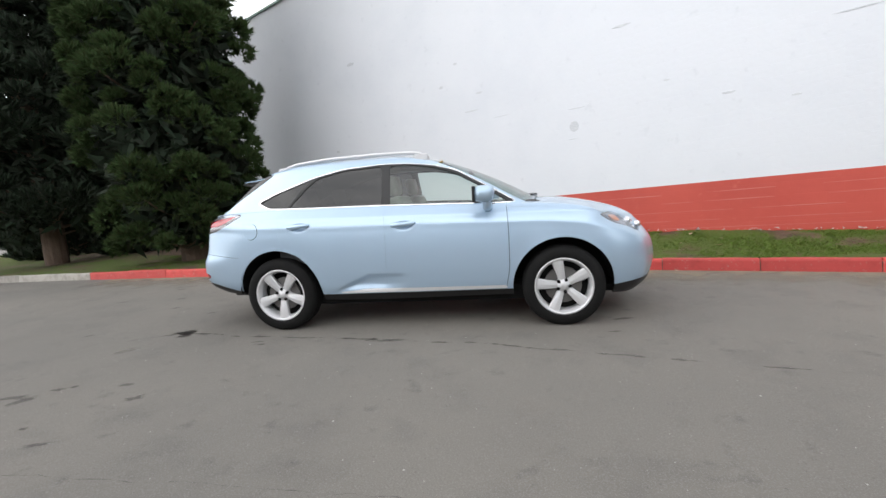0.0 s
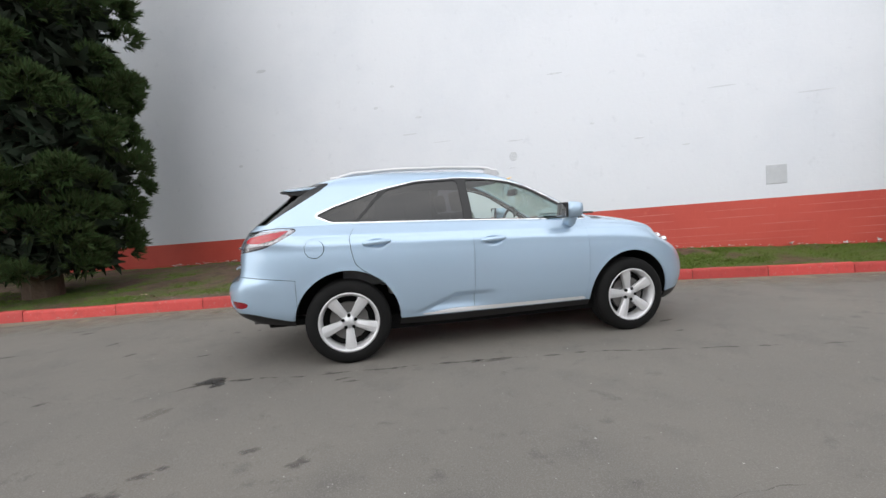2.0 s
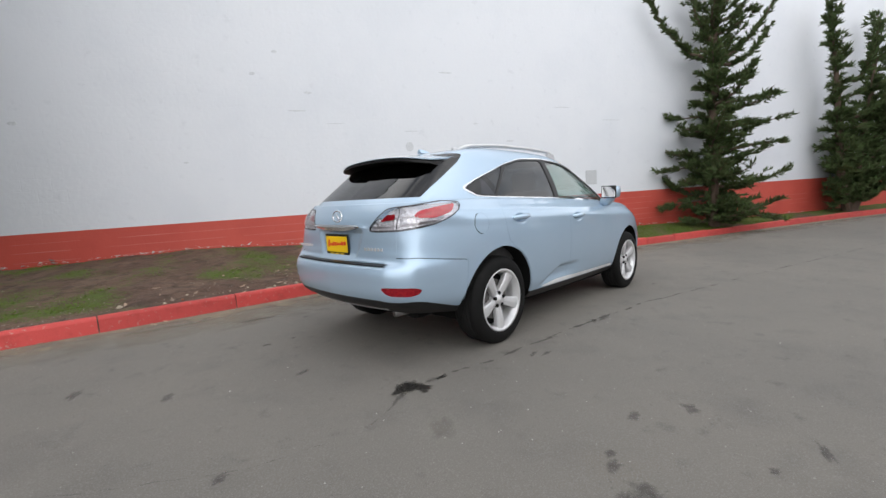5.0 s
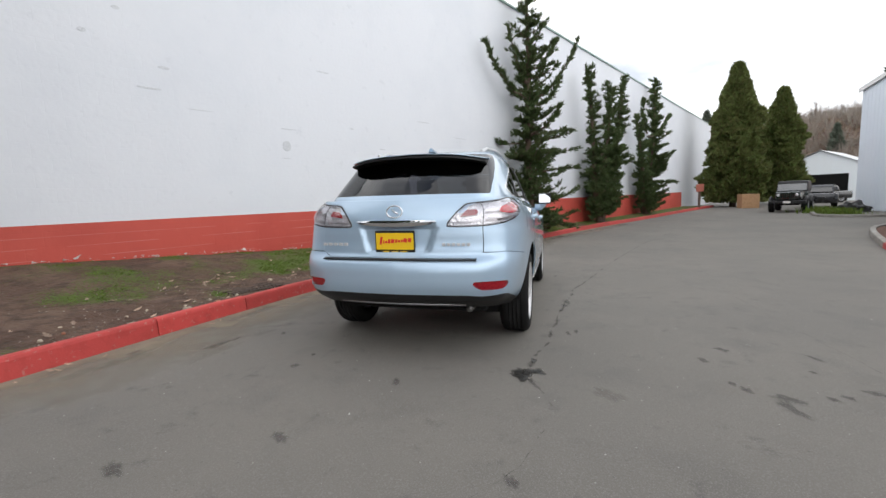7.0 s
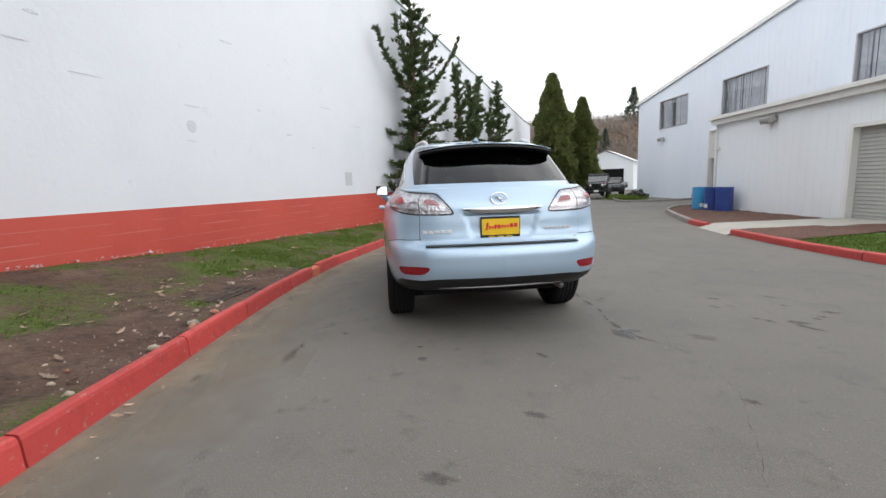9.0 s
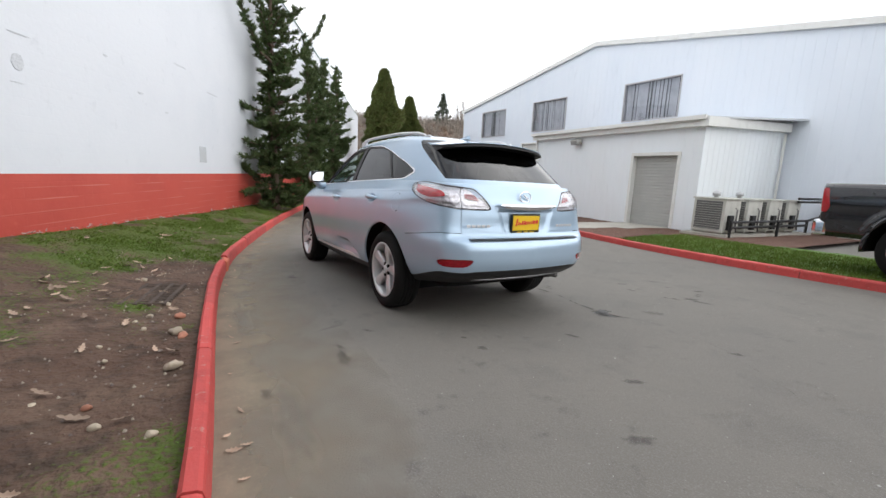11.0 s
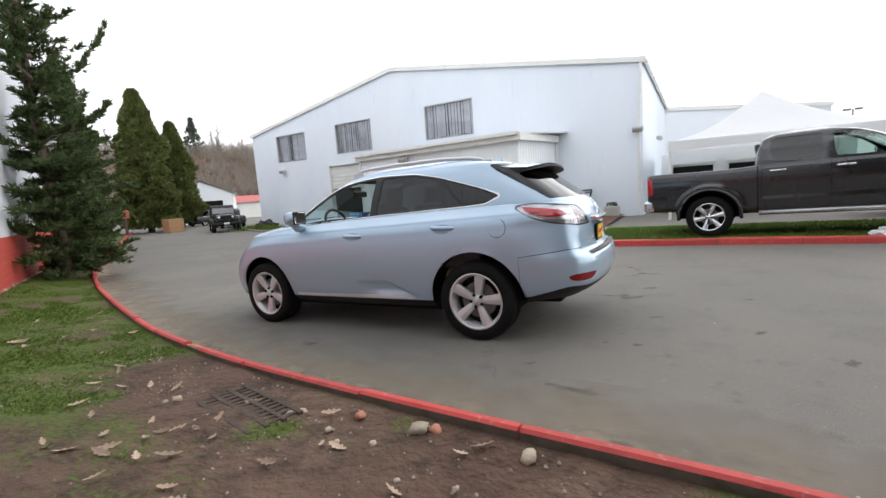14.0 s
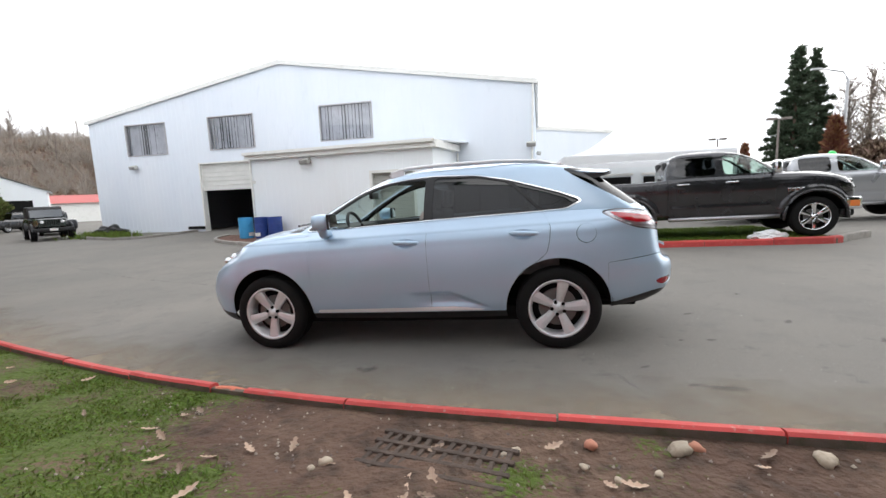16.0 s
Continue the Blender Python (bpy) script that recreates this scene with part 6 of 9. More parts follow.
    shield_f = lambda V, q: np.maximum(np.maximum(1.135 - V[:, 2], V[:, 2] - 1.585), np.maximum(-0.0 - V[:, 0], V[:, 1] - half(V[:, 2]) * 0.86))
    shieldwin, top = top.split(shield_f)
    top.both().mesh("roof", PAINT_BLUE, root, rim=0.015)
    rearwin.both().mesh("rear_window", GLASS_DARK, root, "dark privacy rear window", rim=0.0).visible_shadow = False
    shieldwin.both().mesh("windscreen", GLASS_CLEAR, root, "greenish windscreen").visible_shadow = False
    top_in, _ = top.offset(-0.025).split(lambda V, q: 1.22 - V[:, 2])
    top_in.both().mesh("headlining", material("grey_headlining", (0.2, 0.195, 0.19), 0.9), root)
    fw = rounded([(-0.205, 1.10), (-0.205, 1.30), (-0.22, 1.562), (0.02, 1.553), (0.22, 1.518), (0.43, 1.45), (0.73, 1.275), (0.90, 1.165), (0.86, 1.10)], 1, 0.08)
    rw_ = rounded([(-0.285, 1.10), (-0.285, 1.3), (-0.30, 1.565), (-0.69, 1.548), (-0.96, 1.49), (-1.06, 1.41), (-1.235, 1.228), (-1.2, 1.10)], 1, 0.08)
    qw = rounded([(-1.03, 1.482), (-1.10, 1.40), (-1.262, 1.228), (-1.46, 1.236), (-1.575, 1.286), (-1.43, 1.347)], 1, 0.06)
    for sd in (1, -1):
        f = (lambda q: q) if sd > 0 else (lambda q: q.mirrored())
        f(chrome).offset(0.004).mesh("window_chrome", CHROME, root, "chrome window surround", rim=0.012)
        w = f(wins)
        g1, rest = w.split(lambda V, q: np.maximum(in_polygon(V[:, 0], V[:, 2], fw), 1.195 - 0.045 * V[:, 0] - V[:, 2] - 0.01))
        g2, rest = rest.split(lambda V, q: np.maximum(in_polygon(V[:, 0], V[:, 2], rw_), 1.195 - 0.02 * V[:, 0] - V[:, 2] - 0.01))
        g3, rest = rest.split(lambda V, q: in_polygon(V[:, 0], V[:, 2], qw))
        rest.mesh("window_frame", BLACK, root, "black window frame", rim=0.02)
        if sd < 0:
            g1.offset(-0.008).mesh("side_window", GLASS_CLEAR, root, "greenish front side window").visible_shadow = False
        g2.offset(-0.008).mesh("side_window", GLASS_DARK, root, "dark privacy side window").visible_shadow = False
        g3.offset(-0.006).mesh("quarter_window", GLASS_DARK, root, "dark privacy quarter window").visible_shadow = False
        # handles
        for hx, hz, key in ((-0.055, 1.0, "front_door"), (-1.10, 1.035, "rear_door")):
            hd = new("door_handle", None)
            hd.parent = doors[key, sd]
            bm = bmesh.new()
            pts, rad = [], []
            for u in np.linspace(-1, 1, 11):
                pts.append((hx + 0.122 * u, sd * (0.915 + 0.034 * (1 - u * u) ** 0.5 - 0.004), hz + 0.006 * u))
                rad.append(0.009 + 0.014 * (1 - u * u) ** 0.5)
            tube(bm, pts, rad, 10)
            part("grip", bm, PAINT_BLUE, hd, smooth=True)
            bm = bmesh.new()
            tube(bm, [(p[0], sd * (abs(p[1]) + 0.010), p[2] + 0.010) for p in pts[1:-1]], 0.0035, 6)
            part("chrome_bar", bm, CHROME, hd, smooth=True)
        # mirrors
        mr = new("door_mirror", None)
        mr.parent = root
        bm = bmesh.new()
        box(bm, (0.18, 0.17, 0.145), (0.71, sd * 0.962, 1.230), 0.06)
        for v in bm.verts:
            v.co.x += 0.03 * (v.co.z - 1.2) - 0.05 * max(0, abs(v.co.y) - 0.95)
        part("mirror_cap", bm, PAINT_BLUE, mr, smooth=True)
        bm = bmesh.new()
        box(bm, (0.01, 0.148, 0.118), (0.607, sd * 0.962, 1.230), 0.004, (0, 5, sd * -4))
        part("mirror_glass", bm, CHROME, mr, "mirror glass")
        bm = bmesh.new()
        box(bm, (0.022, 0.168, 0.138), (0.619, sd * 0.962, 1.230), 0.009)
        part("mirror_rim", bm, BLACK, mr)
        bm = bmesh.new()
        tube(bm, [(0.73, sd * 0.83, 1.115), (0.73, sd * 0.90, 1.115), (0.725, sd * 0.96, 1.17)], [0.05, 0.045, 0.04], 10)
        part("mirror_arm", bm, PAINT_BLUE, mr, smooth=True)
        # roof rails
        rl = new("roof_rail", None)
        rl.parent = root
        bm = bmesh.new()
        k = np.linspace(0, 1, 16)
        rx = -1.46 + 1.62 * k
        rz = np.interp(rx, [-1.46, -1.38, -1.25, -0.9, -0.4, 0.0, 0.1, 0.16], [1.58, 1.63, 1.662, 1.685, 1.69, 1.682, 1.66, 1.62])
        ry = np.interp(rx, [-1.46, -0.8, 0.16], [0.485, 0.53, 0.53])
        tube(bm, [(x, sd * y, q) for x, y, q in zip(rx, ry, rz)], [0.016] + [0.017] * 14 + [0.014], 8)
        part("rail", bm, ALLOY, rl, "silver roof rail", smooth=True)
        for x, q in ((-1.40, 1.615), (0.08, 1.645)):
            bm = bmesh.new()
            box(bm, (0.14, 0.03, 0.07), (x, sd * float(np.interp(x, [-1.46, -0.8, 0.16], [0.487, 0.53, 0.53])), q - 0.015), 0.012)
            part("rail_foot", bm, ALLOY, rl)
    # aerial fin, wipers
    bm = bmesh.new()
    fin = [(-1.22, 0.0), (-1.30, 0.020), (-1.36, 0.036), (-1.39, 0.034), (-1.385, 0.0)]
    rows_ = [[bm.verts.new((x, y * (1 - z / 0.045), 1.642 + z)) for x, z in fin] for y in (-0.028, 0.028)]
    for a in range(4):
        bm.faces.new((rows_[0][a], rows_[0][a + 1], rows_[1][a + 1], rows_[1][a]))
    bm.faces.new(rows_[0][::-1])
    bm.faces.new(rows_[1])
    bmesh.ops.recalc_face_normals(bm, faces=bm.faces)
    part("aerial_fin", bm, PAINT_BLUE, root)
    for y0, y1 in ((-0.62, -0.05), (0.05, 0.62)):
        bm = bmesh.new()
        tube(bm, [(1.19 - 0.10 * (y / 0.7) ** 2 + 0.02, y, 1.192) for y in np.linspace(y0, y1, 6)], 0.011, 6)
        part("wiper", bm, BLACK, root)
    # spoiler
    sp = new("spoiler", None)
    sp.parent = root
    for nm, zo, th, mt, x_end in (("spoiler_top", 0.0, 0.018, PAINT_BLUE, -1.915), ("spoiler_lip", -0.017, 0.05, BLACK, -1.93)):
        bm = bmesh.new()
        ys = np.linspace(-0.585, 0.585, 25)
        grid = []
        for y in ys:
            e = (abs(y) / 0.585)
            xe = x_end + 0.10 * e ** 6
            xs = -1.42 - 0.10 * e ** 3
            row = []
            for u in np.linspace(0, 1, 8):
                x = xs + (xe - xs) * u
                zt = np.interp(x, [-2.05, -1.9, -1.7, -1.5, -1.4], [1.553, 1.562, 1.583, 1.615, 1.63]) - 0.045 * e ** 3 - 0.012 * e
                row.append((x, y, zt + zo))
            under = [(x, y, zz - th * (1 - 0.75 * u) - (0.045 * (1 - u) if nm == "spoiler_lip" else 0)) for (x, y, zz), u in zip(row, np.linspace(0, 1, 8))]
            grid.append([bm.verts.new(p) for p in row + under[::-1]])
        for a, b in zip(grid, grid[1:]):
            for i in range(len(a)):
                j = (i + 1) % len(a)
                bm.faces.new((a[i], a[j], b[j], b[i]))
        bm.faces.new(grid[0])
        bm.faces.new(grid[-1][::-1])
        bmesh.ops.recalc_face_normals(bm, faces=bm.faces)
        part(nm, bm, mt, sp, smooth=False)
    # tailgate trim
    def tail_x(zz):
        return float(tail(zz)) - 0.004
    bm = bmesh.new()
    ys = np.linspace(-0.31, 0.31, 17)
    rings = []
    for y in ys:
        e = abs(y) / 0.31
        hh = 0.026 * (1 - 0.65 * e ** 3)
        x0 = tail_x(1.005) + 0.012 * (y / 0.5) ** 2
        z0 = 1.008 + 0.012 * e ** 2
        prof = [(x0 + 0.02, z0 + hh), (x0 - 0.022, z0 + hh * 0.9), (x0 - 0.032, z0 + hh * 0.2), (x0 - 0.018, z0 - hh * 0.9), (x0 + 0.02, z0 - hh)]
        rings.append([bm.verts.new((px, y, pz)) for px, pz in prof])
    for a, b in zip(rings, rings[1:]):
        for i in range(4):
            bm.faces.new((a[i], a[i + 1], b[i + 1], b[i]))
    bm.faces.new(rings[0])
    bm.faces.new(rings[-1][::-1])
    bmesh.ops.recalc_face_normals(bm, faces=bm.faces)
    part("tailgate_bar", bm, CHROME, root, "chrome tailgate bar", smooth=False)
    # dealer plate
    pl = new("dealer_plate", None)
    pl.parent = root
    px = tail_x(0.88) + 0.008
    bm = bmesh.new()
    box(bm, (0.012, 0.312, 0.162), (px, 0.015, 0.877), 0.004, (0, -2, 0))
    part("plate_frame", bm, BLACK, pl)
    bm = bmesh.new()
    box(bm, (0.006, 0.296, 0.124), (px - 0.006, 0.015, 0.878), 0.002, (0, -2, 0))
    part("plate_face", bm, PLATE_YELLOW, pl, "yellow dealer plate")
    rng = random.Random(4)
    xx = -0.115
    while xx < 0.118:
        wd = rng.uniform(0.012, 0.03)
        hh = rng.uniform(0.018, 0.034) if xx > -0.1 else 0.06
        bm = bmesh.new()
        box(bm, (0.003, wd, hh), (px - 0.0095, 0.015 - xx - wd / 2, 0.872 + hh * 0.3 + xx * 0.06), 0.001, (12, -2, 0))
        part("print_bar", bm, PLATE_RED, pl)
        xx += wd + 0.006
    for z0, n in ((0.951, 3), (0.803, 3)):
        for k in range(n):
            bm = bmesh.new()
            box(bm, (0.003, 0.05, 0.008), (px - 0.007, 0.015 - 0.07 + 0.07 * k, z0), 0.001, (0, -2, 0))
            part("print_bar", bm, PLATE_YELLOW, pl)
    # round badge and bars in place of the lettering
    bm = bmesh.new()
    n = 40
    tube(bm, [(tail_x(1.095) - 0.012 + 0.02 * math.sin(k * math.tau / n) * 0.2, 0.02 + 0.062 * math.cos(k * math.tau / n), 1.095 + 0.044 * math.sin(k * math.tau / n)) for k in range(n + 1)], 0.0065, 6)
    tube(bm, [(tail_x(1.1) - 0.012, 0.02 + 0.022, 1.112), (tail_x(1.085) - 0.012, 0.02 - 0.03, 1.078)], 0.008, 6)
    part("badge", bm, CHROME, root, "chrome oval badge", smooth=True)
    for y0, n, wd in ((0.60, 5, 0.036), (-0.36, 6, 0.026)):
        for k in range(n):
            bm = bmesh.new()
            y = y0 - k * (wd + 0.010) if y0 > 0 else y0 - k * (wd + 0.010)
            box(bm, (0.004, wd, 0.022), (tail_x(0.84) + 0.02 * (y / 0.55) ** 2 - 0.002, y, 0.855), 0.002)
            part("letter_bar", bm, ALLOY, root)
    # scuff plate on the bumper
    bm = bmesh.new()
    rings = []
    for y in np.linspace(-0.6, 0.6, 13):
        x0 = -2.352 + 0.05 * (y / 0.6) ** 2
        rings.append([bm.verts.new(p) for p in ((x0, y, 0.757), (x0 - 0.045, y, 0.750), (x0 - 0.045, y, 0.743), (x0, y, 0.738))])
    for a, b in zip(rings, rings[1:]):
        for i in range(3):
            bm.faces.new((a[i], a[i + 1], b[i + 1], b[i]))
    bmesh.ops.recalc_face_normals(bm, faces=bm.faces)
    part("bumper_scuff_plate", bm, BLACK, root)
    bm = bmesh.new()
    tube(bm, [(-2.285 + 0.10 * (y / 0.7) ** 2, y, 0.405) for y in np.linspace(-0.5, 0.5, 13)], 0.009, 8)
    part("valance_strip", bm, STEEL, root, "dull silver valance strip", smooth=True)
    bm = bmesh.new()
    tube(bm, [(-1.7, -0.52, 0.36), (-2.2, -0.52, 0.365)], 0.026, 12)
    part("exhaust_pipe", bm, DISC, root, smooth=True)
    # wheel houses, floor pan
    for hx in (-1.37, 1.37):
        for sd in (1, -1):
            bm = bmesh.new()
            k = np.linspace(0.03, math.pi - 0.03, 24)
            rings = [[bm.verts.new((hx + 0.458 * math.cos(a), sd * min(y, 0.938 * float(girth(min(0.6, max(0.08, (0.06 + 0.458 * math.sin(a)) / 0.85)))) * float(np.interp(hx + 0.458 * math.cos(a), C[:, 0], C[:, 1])) - 0.006), 0.36 + 0.458 * math.sin(a))) for a in k] for y in (0.5, 0.93)]
            for i in range(len(k) - 1):
                bm.faces.new((rings[0][i], rings[0][i + 1], rings[1][i + 1], rings[1][i]))
            bm.faces.new(rings[0])
            part("wheel_house", bm, DARK, root)
    bm = bmesh.new()
    box(bm, (3.3, 1.46, 0.16), (-0.02, 0, 0.285), 0.07)
    part("floor_pan", bm, DARK, root)
    for size, at in (((0.75, 1.25, 0.07), (1.54, 0, 0.275)), ((0.70, 1.25, 0.07), (-1.72, 0, 0.345)), ((0.62, 0.9, 0.12), (-1.35, 0, 0.27))):
        bm = bmesh.new()
        box(bm, size, at, 0.03)
        part("undertray", bm, DARK, root)
    for hx in (-1.37, 1.37):
        bm = bmesh.new()
        tube(bm, [(hx, -0.7, 0.33), (hx, 0.7, 0.33)], 0.05, 8)
        part("axle", bm, DARK, root)
        for sd in (1, -1):
            alloy_wheel(root, hx, sd * 0.905, 0.362, sd, twist=0.3 * hx + sd * 0.2)
    # inside
    for y in (0.40, -0.40):
        car_seat(root, 0.15, y)
    rs = new("rear_seat", None)
    rs.parent = root
    bm = bmesh.new()
    pad(bm, (0.5, 1.3, 0.16), (-0.75, 0, 0.60))
    part("bench", bm, SEAT, rs, smooth=True)
    bm = bmesh.new()
    pad(bm, (0.15, 1.3, 0.62), (-1.08, 0, 0.92), (0, -16, 0))
    part("bench_back", bm, SEAT, rs, smooth=True)
    for y in (0.42, -0.42):
        bm = bmesh.new()
        pad(bm, (0.1, 0.26, 0.18), (-1.2, y, 1.32), (0, -10, 0), 0.04)
        part("headrest", bm, SEAT, rs, smooth=True)
    bm = bmesh.new()
    box(bm, (0.5, 1.45, 0.3), (0.98, 0, 1.0), 0.08)
    part("dashboard", bm, CABIN, root)
    bm = bmesh.new()
    tube(bm, [(0.60 + 0.06 * math.sin(a), 0.40 + 0.18 * math.cos(a), 1.12 + 0.17 * math.sin(a)) for a in np.linspace(0, math.tau, 33)], 0.017, 8, cap=False)
    tube(bm, [(0.60, 0.56, 1.12), (0.63, 0.40, 1.11), (0.60, 0.24, 1.12)], 0.018, 6)
    tube(bm, [(0.62, 0.40, 1.11), (0.85, 0.40, 1.02)], 0.04, 8)
    part("steering_wheel", bm, CABIN, root, smooth=True)
    bm = bmesh.new()
    box(bm, (0.04, 0.24, 0.075), (0.52, 0.02, 1.455), 0.02)
    part("inner_mirror", bm, BLACK, root)
    for sd in (1, -1):
        bm = bmesh.new()
        box(bm, (2.2, 0.05, 0.5), (-0.3, sd * 0.76, 0.9), 0.02)
        part("door_card", bm, CABIN, root)
    bm = bmesh.new()
    box(bm, (0.004, 0.16, 0.04), (0.268, -0.46, 1.572), 0.001, (0, 64, 8))
    part("windscreen_sticker", bm, material("yellow_sticker", (0.85, 0.55, 0.15), 0.5), root, "yellow price sticker")
    return root


suv()


def pickup(m, paint, label):
    """A crew-cab pickup, nose towards +x, on the ground at m."""
    root = thing("pickup_truck", m, label, "pickup truck", "pickup trucks")
    C, s = plan_curve([(-2.9, 0), (-2.9, 0.5), (-2.895, 0.85), (-2.87, 0.965), (-2.7, 0.99), (-2.0, 1), (0, 1), (1.5, 0.995), (2.1, 0.975), (2.35, 0.93), (2.47, 0.8), (2.52, 0.5), (2.54, 0)], 240)
    girth = curve_of([(0, 0.90), (0.08, 0.95), (0.25, 0.975), (0.45, 0.985), (0.7, 1.0), (0.88, 0.99), (0.95, 0.97), (1.0, 0.925)])
    foot = curve_of([(-2.9, 0.55), (-1.3, 0.50), (-0.9, 0.46), (1.2, 0.46), (1.8, 0.5), (2.6, 0.5)])
    crest = curve_of([(-2.95, 1.36), (-1.0, 1.355), (-0.92, 1.36), (0.2, 1.36), (1.1, 1.345), (1.5, 1.33), (2.0, 1.27), (2.4, 1.19), (2.6, 1.1)])
    hood = curve_of([(0.9, 1.42), (1.5, 1.40), (2.0, 1.35), (2.35, 1.25), (2.5, 1.15)])
    T = np.concatenate([np.linspace(0, 0.85, 44), np.linspace(0.86, 1, 14)])
    bx, by = C[:, 0:1], C[:, 1:2] * 0.985
    z = foot(bx) + (crest(bx) - foot(bx)) * T[None, :]
    X = bx + smooth01(bx, 1.9, 2.4) * (-0.10 * smooth01(T, 0.75, 1.0)[None, :])
    Y = by * girth(T)[None, :]
    for hx in (-1.76, 1.76):
        rr = np.hypot(X - hx, z - 0.42)
        Y = Y + 0.03 * (smooth01(rr, 0.40, 0.47) - smooth01(rr, 0.60, 0.68)) * (Y > 0.5)
    Y = Y - 0.012 * np.exp(-((z - 0.78) / 0.05) ** 2) * ((X > -0.9) & (X < 1.2))
    P = np.stack([X, Y, z], -1)
    ex, ey, ez = P[:, -1, 0], P[:, -1, 1], P[:, -1, 2]
    cap = []
    for c in np.linspace(0, 1, 20)[1:]:
        x = ex + (np.clip(ex, -2.7, 2.3) - ex) * c
        k = 1 - (1 - c) ** 3
        up = np.where(x > 0.95, hood(x), ez - 0.03)
        cap.append(np.stack([x, ey * (1 - c), ez + (up - ez) * k], -1))
    P = np.concatenate([P, np.stack(cap, 1)], 1)
    P[0, :, 1] = P[-1, :, 1] = P[:, -1, 1] = 0
    low = grid_shell(P, s)
    if low.N[np.argmax(low.V[:, 1])][1] < 0:
        low.N, low.F = -low.N, low.F[:, ::-1]
    jj, xx_ = low.F % P.shape[1], low.V[low.F][:, :, 0]
    low.F = low.F[~((jj.min(1) >= len(T) - 1) & (xx_.min(1) < 1.0) & (xx_.max(1) > -0.95))]
    for hx in (-1.76, 1.76):
        _, low = low.split(lambda V, q, hx=hx: np.maximum(np.hypot(V[:, 0] - hx, V[:, 2] - 0.42) - 0.53, 0.4 - V[:, 1]))
    low.offset(-0.02).both().mesh("inner_shell", DARK, root)
    made = {}

    def carve(name, phi, gap=0.005):
        nonlocal low
        a, low = low.split(lambda V, q: phi(V, q) - gap)
        made[name], _ = a.split(lambda V, q: phi(V, q) + gap * 0.3)
    box_side = lambda V: 0.5 - V[:, 1]
    carve("tail_lamp", lambda V, q: np.maximum(np.maximum(in_polygon(V[:, 0], V[:, 2], [(-2.95, 0.92), (-2.95, 1.29), (-2.80, 1.29), (-2.76, 1.0), (-2.80, 0.92)]), 0.8 - V[:, 1]), -1 + 0 * V[:, 0]))
    carve("cargo_box", lambda V, q: V[:, 0] + 0.965, 0.011)
    carve("front_door", lambda V, q: np.maximum(in_polygon(V[:, 0], V[:, 2], rounded([(0.08, 1.5), (0.08, 0.52), (1.05, 0.52), (1.16, 0.75), (1.18, 1.5)], 1, 0.06)), box_side(V)))
    carve("rear_door", lambda V, q: np.maximum(in_polygon(V[:, 0], V[:, 2], rounded([(0.08, 1.5), (0.08, 0.52), (-0.82, 0.52), (-0.9, 0.8), (-0.9, 1.5)], 1, 0.06)), box_side(V)))
    carve("head_lamp", lambda V, q: np.maximum(np.maximum(in_polygon(V[:, 0], V[:, 2], [(2.12, 1.10), (2.22, 0.90), (2.6, 0.92), (2.6, 1.14)]), 0.55 - V[:, 1]), 2.0 - V[:, 0]))
    made["cargo_box"].both().mesh("cargo_box", paint, root, rim=0.02)
    low.both().mesh("body", paint, root, rim=0.02)
    doors = {}
    for nm in ("front_door", "rear_door"):
        for sd in (1, -1):
            doors[nm, sd] = (made[nm] if sd > 0 else made[nm].mirrored()).mesh("door", paint, root, rim=0.015)
    # cab
    G, gs = plan_curve([(-1, 0), (-0.995, 0.5), (-0.98, 0.85), (-0.93, 0.97), (-0.7, 1.0), (0, 1.0), (0.6, 0.98), (0.8, 0.93), (0.89, 0.80), (0.96, 0.5), (1, 0)], 180)
    back = curve_of([(1.28, -1.02), (1.5, -1.0), (1.75, -0.93), (1.87, -0.82), (1.92, -0.62), (1.94, -0.4)])
    shield = curve_of([(1.28, 1.62), (1.42, 1.36), (1.6, 1.06), (1.78, 0.72), (1.87, 0.45), (1.92, 0.15), (1.94, -0.05)])
    half = curve_of([(1.28, 0.915), (1.5, 0.865), (1.75, 0.79), (1.86, 0.735), (1.91, 0.66), (1.94, 0.56)])
    Z = np.concatenate([np.linspace(1.28, 1.84, 36), np.linspace(1.85, 1.94, 12)])
    mid, hf = (shield(Z) + back(Z)) / 2, (shield(Z) - back(Z)) / 2
    X = mid[None, :] + hf[None, :] * G[:, 0:1]
    Y = half(Z)[None, :] * G[:, 1:2]
    P = np.stack([X, Y, np.broadcast_to(Z[None, :], X.shape)], -1)
    ex, ey = P[:, -1, 0], P[:, -1, 1]
    P = np.concatenate([P, np.stack([np.stack([ex + (np.clip(ex, -0.35, -0.1) - ex) * c, ey * (1 - c), 1.94 + 0.02 * (1 - (1 - c) ** 2) + 0 * ex], -1) for c in np.linspace(0, 1, 12)[1:]], 1)], 1)
    P[0, :, 1] = P[-1, :, 1] = P[:, -1, 1] = 0
    cabin = grid_shell(P, gs)
    if cabin.N[np.argmax(cabin.V[:, 1])][1] < 0:
        cabin.N, cabin.F = -cabin.N, cabin.F[:, ::-1]
    wr = rounded([(-0.74, 1.42), (-0.78, 1.84), (-0.02, 1.845), (-0.0, 1.40)], 2, 0.1)
    wf = rounded([(0.14, 1.40), (0.12, 1.845), (0.45, 1.82), (0.70, 1.72), (1.10, 1.39)], 2, 0.08)
    inner_c = cabin.offset(-0.03)
    g_r, cabin = cabin.split(lambda V, q: np.maximum(in_polygon(V[:, 0], V[:, 2], wr), box_side(V)))
    g_f, cabin = cabin.split(lambda V, q: np.maximum(in_polygon(V[:, 0], V[:, 2], wf), box_side(V)))
